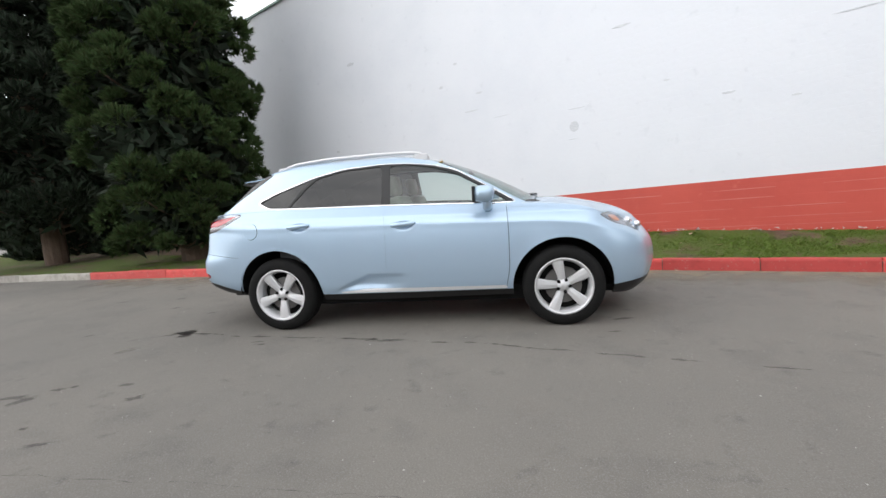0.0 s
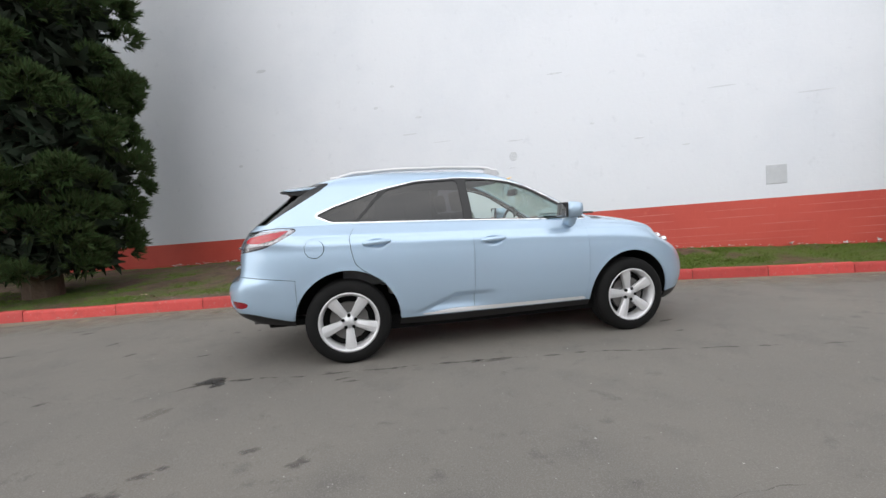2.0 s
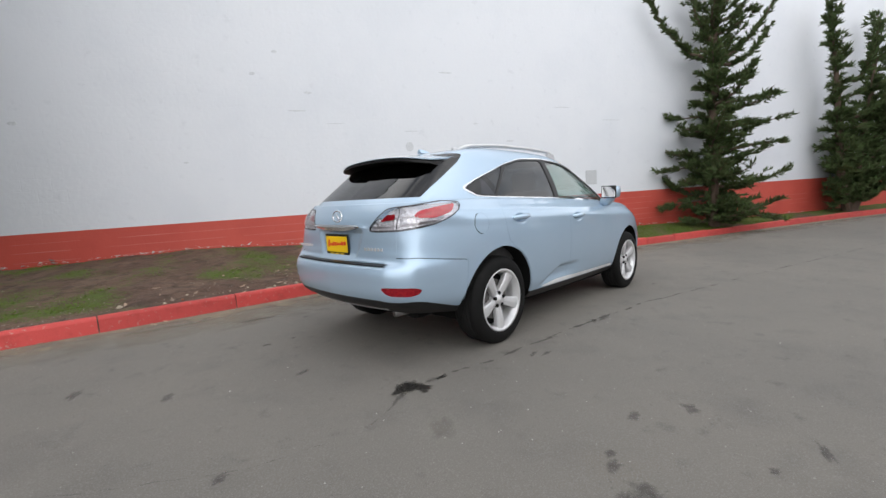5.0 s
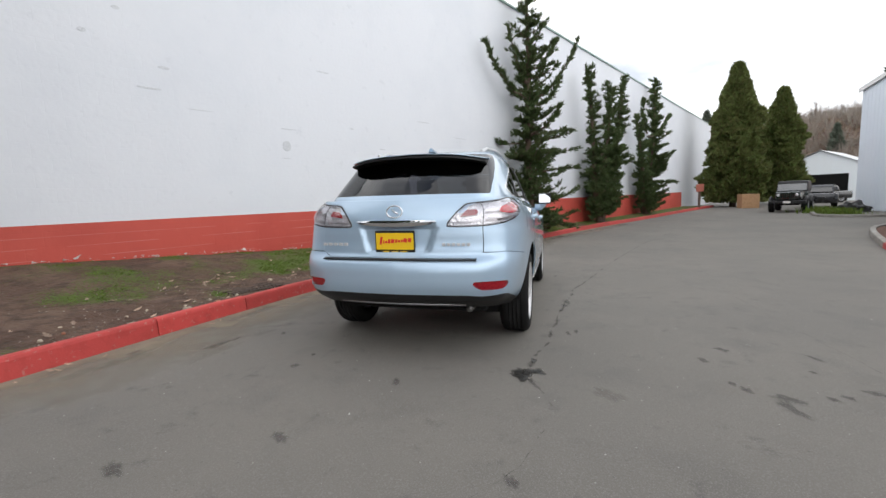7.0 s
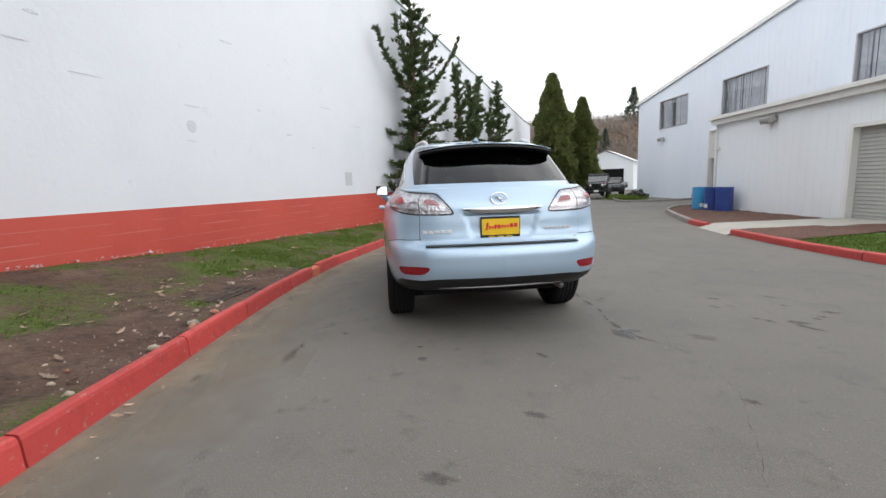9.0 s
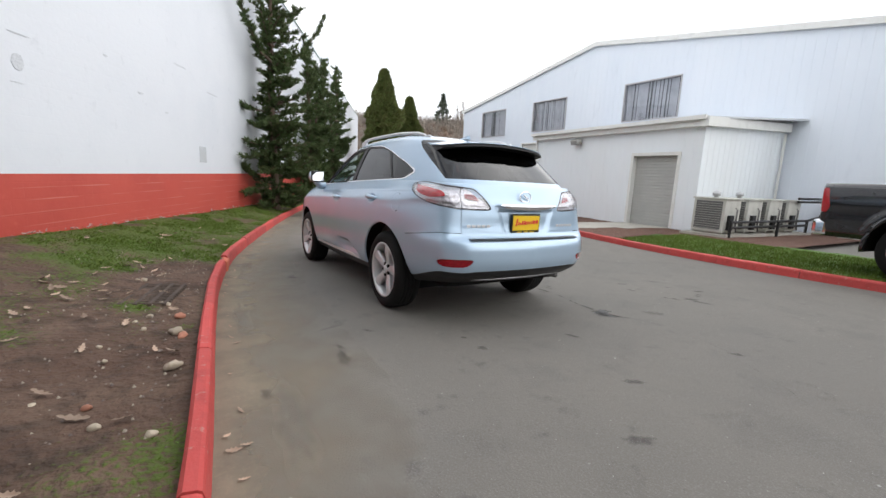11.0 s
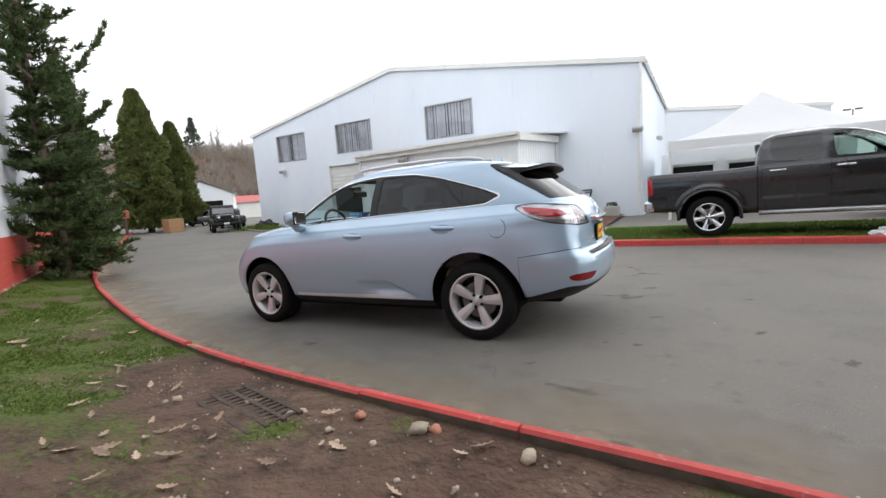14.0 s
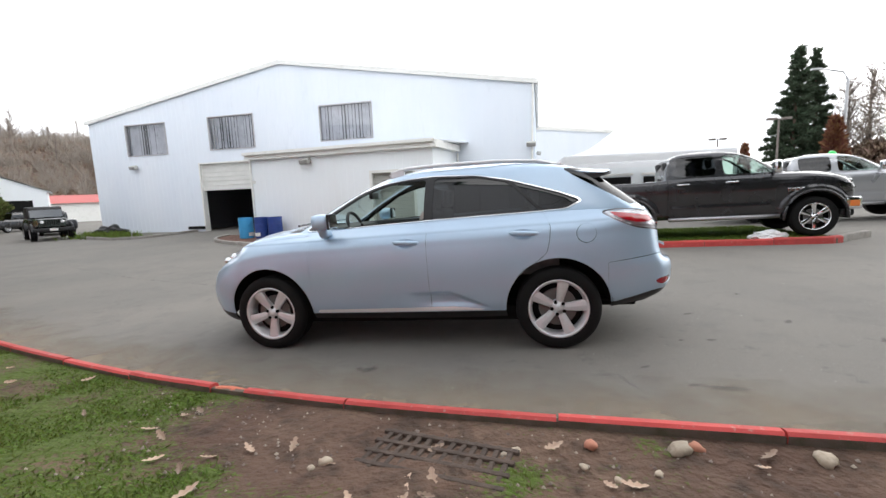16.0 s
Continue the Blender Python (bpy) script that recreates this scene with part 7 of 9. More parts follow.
    g_s, cabin = cabin.split(lambda V, q: np.maximum(np.maximum(1.38 - V[:, 2], V[:, 2] - 1.86), np.maximum(0.3 - V[:, 0], V[:, 1] - half(V[:, 2]) * 0.86)))
    g_b, cabin = cabin.split(lambda V, q: np.maximum(np.maximum(1.48 - V[:, 2], V[:, 2] - 1.82), np.maximum(V[:, 0] + 0.7, V[:, 1] - 0.66)))
    cabin.both().mesh("cab", paint, root, rim=0.02)
    g_s.both().mesh("windscreen", GLASS_CLEAR, root).visible_shadow = False
    g_b.both().mesh("rear_window", GLASS_DARK, root).visible_shadow = False
    for sd in (1, -1):
        f = (lambda q: q) if sd > 0 else (lambda q: q.mirrored())
        f(g_r).offset(-0.01).mesh("side_window", GLASS_DARK, root, "dark privacy side window").visible_shadow = False
        f(g_f).offset(-0.01).mesh("side_window", GLASS_CLEAR, root, "greenish front side window").visible_shadow = False
        L = f(made["tail_lamp"])
        L.mesh("tail_lamp", material("red_lamp_plastic", (0.42, 0.012, 0.02), 0.12, coat=1.0) if "red_lamp_plastic" not in bpy.data.materials else bpy.data.materials["red_lamp_plastic"], root, "red tail lamp", rim=0.02)
        H = f(made["head_lamp"])
        H.offset(-0.02).mesh("lamp_bowl", LAMP_SILVER, root)
        H.mesh("head_lamp", LENS_CLEAR, root)
        for hx, key in ((0.27, "front_door"), (-0.66, "rear_door")):
            bm = bmesh.new()
            tube(bm, [(hx + 0.12 * u, sd * (0.985 + 0.02 * (1 - u * u)), 1.235) for u in np.linspace(-1, 1, 7)], 0.018, 8)
            part("door_handle", bm, CHROME, doors[key, sd], "chrome handle", smooth=True)
        bm = bmesh.new()
        box(bm, (0.14, 0.2, 0.26), (1.02, sd * 1.13, 1.50), 0.05)
        part("door_mirror", bm, CHROME, root, "chrome door mirror", smooth=True)
        bm = bmesh.new()
        tube(bm, [(1.05, sd * 0.88, 1.40), (1.03, sd * 1.05, 1.43)], 0.03, 8)
        part("mirror_arm", bm, BLACK, root)
        for k in range(4):
            bm = bmesh.new()
            box(bm, (0.062, 0.012, 0.07), (1.30 + 0.075 * k, sd * 0.988, 1.0), 0.01)
            part("letter_bar", bm, CHROME, root)
        bm = bmesh.new()
        tube(bm, [(-0.95, sd * 0.93, 0.46), (1.15, sd * 0.93, 0.46)], 0.045, 8)
        part("running_board", bm, STEEL, root, smooth=True)
        for hx in (-1.76, 1.76):
            bm = bmesh.new()
            k = np.linspace(-0.1, math.pi + 0.1, 20)
            rings = [[bm.verts.new((hx + 0.535 * math.cos(a), sd * y, 0.42 + 0.535 * math.sin(a))) for a in k] for y in (0.55, 0.98)]
            for i in range(len(k) - 1):
                bm.faces.new((rings[0][i], rings[0][i + 1], rings[1][i + 1], rings[1][i]))
            bm.faces.new(rings[0])
            part("wheel_house", bm, DARK, root)
            bm = bmesh.new()
            tube(bm, [(hx + 0.545 * math.cos(a), sd * 0.985, 0.42 + 0.545 * math.sin(a)) for a in k], 0.03, 8)
            part("arch_flare", bm, paint, root, smooth=True)
            alloy_wheel(root, hx, sd * 0.965, 0.415, sd, 0.415, 0.275, 0.27, 6, 5, 0.062, 0.4 + hx, CHROME)
    for nm, x, zz, sz, mt in (("rear_bumper", -2.96, 0.68, (0.2, 1.9, 0.24), CHROME), ("front_bumper", 2.50, 0.66, (0.26, 1.96, 0.26), CHROME), ("grille", 2.52, 1.0, (0.1, 1.15, 0.32), CHROME), ("chin", 2.40, 0.47, (0.24, 1.8, 0.14), BLACK)):
        bm = bmesh.new()
        box(bm, sz, (x, 0, zz), 0.05)
        for v in bm.verts:
            v.co.x -= math.copysign(0.10, x) * (abs(v.co.y) / 0.95) ** 4
        part(nm, bm, mt, root, smooth=False)
    for sd in (1, -1):
        bm = bmesh.new()
        box(bm, (0.16, 0.02, 0.12), (2.40, sd * 0.975, 0.66), 0.01)
        part("side_marker", bm, AMBER, root, "orange side marker")
    bm = bmesh.new()
    box(bm, (4.6, 1.2, 0.18), (-0.1, 0, 0.52), 0.04)
    part("chassis", bm, DARK, root)
    for hx in (-1.76, 1.76):
        bm = bmesh.new()
        tube(bm, [(hx, -0.8, 0.40), (hx, 0.8, 0.40)], 0.07, 8)
        part("axle", bm, DARK, root)
    for x, y in ((0.35, 0.42), (0.35, -0.42), (-0.55, 0.42), (-0.55, -0.42)):
        car_seat(root, x, y, CABIN, 0.75)
    bm = bmesh.new()
    box(bm, (0.35, 1.5, 0.3), (1.15, 0, 1.22), 0.08)
    part("dashboard", bm, CABIN, root)
    return root


def on_land(x, y, yaw, lift=0.0):
    """A pose on the ground, turned by yaw degrees, that follows the fall."""
    c, sn = math.cos(radians(yaw)), math.sin(radians(yaw))
    e = 1.5
    fz = float(land(x + c * e, y + sn * e) - land(x - c * e, y - sn * e)) / (2 * e)
    return Matrix.Translation((x, y, float(land(x, y)) + lift)) @ Euler((0, -math.atan(fz), radians(yaw))).to_matrix().to_4x4()


PAINT_GREY = flake_paint("graphite_metallic_paint", (0.024, 0.024, 0.027), 0.24, 0.3)
PAINT_SILVER = flake_paint("silver_metallic_paint", (0.42, 0.43, 0.45), 0.3, 0.6)
pickup(on_land(-5.43, -6.60, 172.2, 0.115), PAINT_GREY, "dark graphite crew-cab pickup parked on the island lawn")
pickup(on_land(-10.1, -10.4, 166, 0.05), PAINT_SILVER, "silver-grey crew-cab pickup parked behind the lawn")


def off_roader(m, paint, label):
    """A boxy open-bodied off-road car with round lamps, nose towards +x."""
    root = thing("off_road_car", m, label, "car")
    bm = bmesh.new()
    box(bm, (2.1, 1.5, 0.55), (-0.75, 0, 0.85), 0.06)
    part("body", bm, paint, root)
    bm = bmesh.new()
    box(bm, (1.35, 1.28, 0.42), (1.0, 0, 0.93), 0.09)
    for v in bm.verts:
        v.co.y *= 1 - 0.12 * max(0, v.co.x - 0.4)
    part("bonnet", bm, paint, root)
    bm = bmesh.new()
    box(bm, (1.75, 1.46, 0.62), (-0.85, 0, 1.44), 0.1)
    for v in bm.verts:
        v.co.x -= 0.25 * max(0, v.co.z - 1.15) * (1 if v.co.x > -0.5 else 0)
        v.co.y *= 1 - 0.1 * max(0, v.co.z - 1.15)
    part("soft_top", bm, BLACK, root, "black soft top")
    bm = bmesh.new()
    box(bm, (0.03, 1.3, 0.42), (0.10, 0, 1.38), 0.01, (0, -18, 0))
    part("windscreen", bm, glass("grey_windscreen", (0.3, 0.33, 0.34), 0.15), root)
    bm = bmesh.new()
    box(bm, (0.06, 1.05, 0.40), (1.68, 0, 0.92), 0.02)
    part("grille", bm, paint, root)
    for k in range(7):
        bm = bmesh.new()
        box(bm, (0.02, 0.045, 0.26), (1.715, (k - 3) * 0.085, 0.94), 0.006)
        part("grille_slot", bm, DARK, root)
    for sd in (1, -1):
        bm = bmesh.new()
        lathe(bm, [(0.0005, 0.03), (0.07, 0.02), (0.085, 0.0)], 16)
        bmesh.ops.rotate(bm, matrix=Euler((0, 0, -math.pi / 2)).to_matrix(), verts=bm.verts)
        bmesh.ops.translate(bm, vec=(1.71, sd * 0.40, 0.97), verts=bm.verts)
        part("head_lamp", bm, LAMP_SILVER, root, "round head lamp")
        for hx in (-1.2, 1.2):
            bm = bmesh.new()
            tube(bm, [(hx + 0.52 * math.cos(a), sd * 0.78, 0.40 + 0.46 * math.sin(a)) for a in np.linspace(0.25, math.pi - 0.25, 12)], 0.06, 6)
            part("wing", bm, BLACK, root)
            alloy_wheel(root, hx, sd * 0.86, 0.39, sd, 0.39, 0.22, 0.25, 5, 5, 0.07, hx, STEEL)
    bm = bmesh.new()
    box(bm, (0.16, 1.6, 0.16), (1.82, 0, 0.58), 0.03)
    part("front_bumper", bm, BLACK, root)
    bm = bmesh.new()
    box(bm, (0.01, 0.32, 0.12), (1.905, 0, 0.58), 0.003)
    part("number_plate", bm, TRIM_WHITE, root, "pale blank plate")
    bm = bmesh.new()
    box(bm, (3.0, 1.0, 0.2), (0, 0, 0.5), 0.04)
    part("chassis", bm, DARK, root)
    return root


PAINT_GREEN = flake_paint("black_green_paint", (0.012, 0.022, 0.018), 0.25, 0.2)
off_roader(on_land(24.0, -14.1, 150, 0.0), PAINT_GREEN, "black-green boxy off-road car with a soft top")


def saloon(m, paint, label):
    """A plain distant car."""
    root = thing("parked_car", m, label, "car", "distant parked cars")
    bm = bmesh.new()
    box(bm, (4.4, 1.75, 0.62), (0, 0, 0.62), 0.16)
    part("body", bm, paint, root, smooth=True)
    bm = bmesh.new()
    box(bm, (2.3, 1.5, 0.55), (-0.2, 0, 1.15), 0.14)
    for v in bm.verts:
        v.co.x = -0.2 + (v.co.x + 0.2) * (1 - 0.45 * max(0, v.co.z - 0.95))
    part("cabin", bm, glass("far_car_glass", (0.1, 0.1, 0.1), 0.1) if "far_car_glass" not in bpy.data.materials else bpy.data.materials["far_car_glass"], root)
    bm = bmesh.new()
    box(bm, (1.5, 1.3, 0.05), (-0.2, 0, 1.44), 0.02)
    part("roof", bm, paint, root)
    for hx in (-1.35, 1.35):
        for sd in (1, -1):
            alloy_wheel(root, hx, sd * 0.86, 0.32, sd, 0.32, 0.21, 0.2, 5, 5, 0.05, hx, STEEL)
    return root


saloon(on_land(28.5, -17.6, 155), flake_paint("black_car_paint", (0.015, 0.015, 0.017), 0.25, 0.2), "black car parked beside the shed")
saloon(on_land(37, -21.5, 100), bpy.data.materials["black_car_paint"], "black car parked by the far white building")
saloon(on_land(-17, -16.0, 100), PAINT_SILVER, "silver car parked in the yard")


# ---- beside the annex ----
def condenser(m):
    root = thing("air_conditioner", m, "weathered cream outdoor condenser unit on a concrete pad", "air conditioner", "condenser units")
    bm = bmesh.new()
    box(bm, (0.9, 0.75, 0.92), (0, 0, 0.52), 0.02)
    casing = bpy.data.materials.get("weathered_casing") or material("weathered_casing", (0.56, 0.56, 0.51), 0.6, mixes=[(3, 0.42, 0.68, (0.42, 0.41, 0.37), 0.8)])
    part("casing", bm, casing, root)
    bm = bmesh.new()
    box(bm, (0.74, 0.012, 0.8), (0, 0.378, 0.53), 0.004)
    part("coil_panel", bm, bpy.data.materials.get("dark_coil") or material("dark_coil", (0.13, 0.13, 0.125), 0.6, 0.3), root, "dark coil panel")
    bm = bmesh.new()
    box(bm, (0.96, 0.81, 0.04), (0, 0, 1.0), 0.012)
    part("lid", bm, casing, root)
    for k in range(12):
        bm = bmesh.new()
        box(bm, (0.74, 0.015, 0.012), (0, 0.388, 0.15 + k * 0.065))
        box(bm, (0.015, 0.5, 0.012), (0.455, 0, 0.15 + k * 0.065))
        part("louvre", bm, SHUTTER, root)
    bm = bmesh.new()
    box(bm, (0.10, 0.20, 0.42), (-0.48, 0.12, 0.34), 0.015)
    part("valve_box", bm, BLACK, root, "black valve box")
    bm = bmesh.new()
    tube(bm, [(-0.47, -0.1, 0.75), (-0.52, -0.1, 0.7), (-0.52, -0.1, 0.3), (-0.55, -0.12, 0.08)], 0.022, 6)
    part("coolant_pipe", bm, DISC, root, smooth=True)
    bm = bmesh.new()
    for y in (-0.25, 0.25):
        box(bm, (0.8, 0.08, 0.06), (0, y, 0.03))
    part("feet", bm, CONCRETE, root)
    return root


pad_pts = [(2.0, -10.2), (0.75, -10.25), (0.35, -15.0), (1.6, -15.0)]
mesh_object("concrete_pad", [(x, y, float(land(x, y)) + 0.10) for x, y in pad_pts] + [(x, y, float(land(x, y)) + 0.17) for x, y in pad_pts],
            [(4, 5, 6, 7)[::-1], (0, 1, 5, 4)[::-1], (1, 2, 6, 5)[::-1], (2, 3, 7, 6)[::-1], (3, 0, 4, 7)[::-1]], CONCRETE)
tagged(bpy.data.objects["concrete_pad"], "pale concrete pad under the condensers", "concrete pad", kind="structure")
for i in range(4):
    condenser(Matrix.Translation((1.32 - 0.09 * i, -10.75 - 1.12 * i, float(land(1.3, -11)) + 0.17)) @ Euler((0, 0, radians(-4))).to_matrix().to_4x4())


def flue(at, h):
    root = thing("vent_cap", Matrix.Translation(at), "dull metal vent cap on a condenser unit", "vent")
    bm = bmesh.new()
    lathe(bm, [(0.06, 0), (0.06, h), (0.10, h), (0.10, h + 0.10), (0.0005, h + 0.13)], 14, "z")
    part("cap", bm, STEEL, root, smooth=True)


flue((1.35, -10.7, float(land(1.3, -11)) + 1.19), 0.06)
flue((1.25, -11.85, float(land(1.3, -11)) + 1.19), 0.06)
rack = thing("pipe_rack", Matrix.Translation((0.55, -13.0, -0.05)), "black steel pipe rack beside the condensers", "rack")
for pts in ([(0.18, 2.6, 0.45), (-0.1, -1.8, 0.45), (-0.15, -2.6, 0.55)], [(0.18, 2.6, 0.30), (-0.1, -1.8, 0.30)], [(-0.05, -1.0, 1.15), (-0.2, -3.0, 1.15)], [(-0.05, -1.0, 1.05), (-0.2, -3.0, 1.05)], [(-0.2, -3.0, 1.15), (-0.15, -2.6, 0.5)], [(0.18, 2.6, 0.0), (0.18, 2.6, 0.46)], [(-0.05, 0.2, 0.0), (-0.05, 0.2, 0.46)], [(-0.1, -1.8, 0.0), (-0.1, -1.8, 0.46)]):
    bm = bmesh.new()
    tube(bm, pts, 0.04, 6)
    part("bar", bm, BLACK, rack)
crate = thing("junk_pile", Matrix.Translation((-0.6, -15.2, float(land(-0.6, -15.2)) + 0.09)), "grey crate with dark hoses by the shed wall", "junk")
bm = bmesh.new()
box(bm, (0.6, 0.5, 0.42), (0, 0, 0.21), 0.04)
part("crate", bm, SHUTTER, crate)
bm = bmesh.new()
for a in range(3):
    tube(bm, [(0.2 * math.cos(t + a), 0.15 * math.sin(t * 1.3 + a), 0.45 + 0.12 * math.sin(t * 2 + a)) for t in np.linspace(0, 5, 16)], 0.022, 6)
part("hose", bm, BLACK, crate)


def drum(m, mat, label):
    root = thing("drum", m, label, "barrel", "blue drums")
    bm = bmesh.new()
    prof = [(0.0005, 0.0), (0.27, 0.0), (0.285, 0.02), (0.285, 0.27), (0.297, 0.285), (0.285, 0.30), (0.285, 0.57), (0.297, 0.585), (0.285, 0.60), (0.285, 0.85), (0.29, 0.87), (0.275, 0.87), (0.27, 0.85), (0.0005, 0.85)]
    lathe(bm, prof, 32, "z")
    part("barrel", bm, mat, root, smooth=False)
    bm = bmesh.new()
    lathe(bm, [(0.0005, 0.875), (0.035, 0.875), (0.035, 0.85)], 12, "z")
    bmesh.ops.translate(bm, vec=(0.16, 0, 0), verts=bm.verts)
    part("bung", bm, BLACK, root)
    bm = bmesh.new()
    k = np.linspace(0.6, 1.6, 8)
    v0 = [bm.verts.new((0.289 * math.cos(a), 0.289 * math.sin(a), 0.10)) for a in k]
    v1 = [bm.verts.new((0.289 * math.cos(a), 0.289 * math.sin(a), 0.24)) for a in k]
    for i in range(7):
        bm.faces.new((v0[i], v0[i + 1], v1[i + 1], v1[i]))
    part("sticker", bm, TRIM_WHITE, root, "white blank sticker")
    return root


SKY_BLUE = material("light_blue_plastic", (0.05, 0.32, 0.60), 0.4, mixes=[(6, 0.45, 0.7, (0.04, 0.25, 0.5), 0.7)])
NAVY = material("dark_blue_steel", (0.02, 0.055, 0.25), 0.4, mixes=[(6, 0.45, 0.7, (0.015, 0.04, 0.17), 0.7)])
for x, y, mt, lb in ((10.35, -11.55, SKY_BLUE, "light blue plastic drum by the annex wall"), (9.55, -11.45, NAVY, "dark blue steel drum by the annex wall"), (8.9, -11.38, NAVY, "dark blue steel drum by the annex wall")):
    drum(Matrix.Translation((x, y, float(land(x, y)) + 0.07)) @ Matrix.Rotation(x * 2, 4, "Z"), mt, lb)


def flood_light(p, out, label="grey wall-mounted flood light under the eaves"):
    root = thing("flood_light", Matrix.Translation(p) @ Matrix.Rotation(math.atan2(out.y, out.x), 4, "Z"), label, "flood light", "flood lights")
    bm = bmesh.new()
    box(bm, (0.26, 0.42, 0.2), (0.16, 0, 0), 0.04, (0, 20, 0))
    part("lamp_head", bm, SHUTTER, root)
    bm = bmesh.new()
    box(bm, (0.02, 0.34, 0.13), (0.28, 0, -0.07), 0.005, (0, 20, 0))
    part("lens", bm, LENS_CLEAR, root)
    bm = bmesh.new()
    tube(bm, [(0.0, 0, 0.02), (0.08, 0, 0.02)], 0.04, 8)
    part("bracket", bm, STEEL, root)


a_out = Vector((-A_IN.x, -A_IN.y))
f_out = Vector((-F_IN.x, -F_IN.y))
flood_light(annex_pt(5.35, 2.92, -0.03), a_out)
flood_light(face_pt(20.9 + 1.75, 3.58, -0.03), f_out)
flood_light(face_pt(0.15, 3.5, -0.12), f_out)
flood_light(side_pt(6.5, 3.6, -0.03), Vector((-F_DIR.x, -F_DIR.y)))
low_vent = thing("wall_vent", Matrix.Translation(face_pt(18.9, 0.0, -0.04)), "dark low vent box at the shed's foot", "vent")
bm = bmesh.new()
box(bm, (1.1, 0.1, 0.16), (0, 0, 0.02), 0.02)
part("grille", bm, DARK, low_vent)
weeds = thing("tarp_heap", Matrix.Translation((22.3, -16.2, -0.2)), "dark crumpled tarpaulin heap by the shed wall", "tarp")
bm = bmesh.new()
bmesh.ops.create_icosphere(bm, subdivisions=4, radius=1)
for v in bm.verts:
    n = noise.noise(v.co * 2.2) * 0.35 + noise.noise(v.co * 6) * 0.12
    v.co = Vector((v.co.x * 1.1, v.co.y * 0.4, max(0, v.co.z) * 0.5)) * (1 + n)
part("tarp", bm, BLACK, weeds)
sensor = thing("wall_sensor", Matrix.Translation(annex_pt(8.05, 2.2, -0.03)), "small white box on the annex wall", "sensor")
bm = bmesh.new()
box(bm, (0.12, 0.07, 0.12), (0, 0, 0), 0.015)
part("case", bm, TRIM_WHITE, sensor)


# ---- tent ----
CANVAS = material("white_canvas", (0.88, 0.89, 0.90), 0.6, bump=(3, 0.2, 0.05), mixes=[(1.2, 0.5, 0.75, (0.8, 0.82, 0.85), 0.6)])
cn = CANVAS.node_tree
c_tr = cn.nodes.new("ShaderNodeBsdfTranslucent")
c_tr.inputs["Color"].default_value = (0.85, 0.86, 0.88, 1)
c_mx = cn.nodes.new("ShaderNodeMixShader")
c_mx.inputs["Fac"].default_value = 0.35
cn.links.new(cn.nodes["Principled BSDF"].outputs["BSDF"], c_mx.inputs[1])
cn.links.new(c_tr.outputs["BSDF"], c_mx.inputs[2])
cn.links.new(c_mx.outputs["Shader"], cn.nodes["Material Output"].inputs["Surface"])
tent = thing("canopy_tent", Matrix.Translation((-5.75, -15.6, -0.05)), "white peaked canopy tent in the yard", "tent")
n = 28
hw = 3.0
verts, faces = [], []
for r in np.linspace(0, 1, n):
    for k in range(4 * 12):
        a = k / 12
        side_i, u = int(a), a - int(a)
        c = [(-1, -1), (1, -1), (1, 1), (-1, 1)]
        p0, p1 = c[side_i], c[(side_i + 1) % 4]
        x, y = p0[0] + (p1[0] - p0[0]) * u, p0[1] + (p1[1] - p0[1]) * u
        z = 2.62 + 1.75 * (1 - r) ** 1.55 + 0.06 * r * (1 - math.sin(u * math.pi))
        verts.append((x * hw * r, y * hw * r, z))
m48 = 48
for i in range(n - 1):
    for k in range(m48):
        faces.append((i * m48 + k, (i + 1) * m48 + k, (i + 1) * m48 + (k + 1) % m48, i * m48 + (k + 1) % m48))
mesh_object("canopy", verts, faces, CANVAS, tent, smooth=True)
for a, b in (((-1, -1), (1, -1)), ((1, -1), (1, 1)), ((1, 1), (-1, 1)), ((-1, 1), (-1, -1))):
    v, f = [], []
    for i, u in enumerate(np.linspace(0, 1, 25)):
        x, y = (a[0] + (b[0] - a[0]) * u) * hw, (a[1] + (b[1] - a[1]) * u) * hw
        w = 0.03 * math.sin(i * 1.7)
        v += [(x, y, 2.68), (x * (1 + w * 0.3), y * (1 + w * 0.3), 2.34 + 0.05 * math.sin(u * math.pi))]
        if i:
            f.append((2 * i - 2, 2 * i - 1, 2 * i + 1, 2 * i))
    mesh_object("valance", v, f, CANVAS, tent, smooth=True)
for x, y in ((-1, -1), (1, -1), (1, 1), (-1, 1)):
    bm = bmesh.new()
    tube(bm, [(x * hw * 0.98, y * hw * 0.98, -0.1), (x * hw * 0.98, y * hw * 0.98, 2.6)], 0.045, 8)
    part("leg", bm, TRIM_WHITE, tent)
# grey unit under the tent
shedlet = thing("garage_unit", Matrix.Translation((-5.9, -20.5, -0.1)), "grey block with shutter doors behind the tent", "garage")
bm = bmesh.new()
box(bm, (7.0, 3.0, 2.6), (0, 0, 1.3), 0.03)
part("wall", bm, ANNEX_WALL, shedlet)
for k in range(3):
    bm = bmesh.new()
    box(bm, (1.6, 0.06, 0.45), (-2.2 + 2.2 * k, 1.53, 1.75), 0.02)
    part("window", bm, DARK, shedlet)
    bm = bmesh.new()
    box(bm, (1.8, 0.04, 0.12), (-2.2 + 2.2 * k, 1.53, 2.1), 0.02)
    part("lintel", bm, TRIM_WHITE, shedlet)


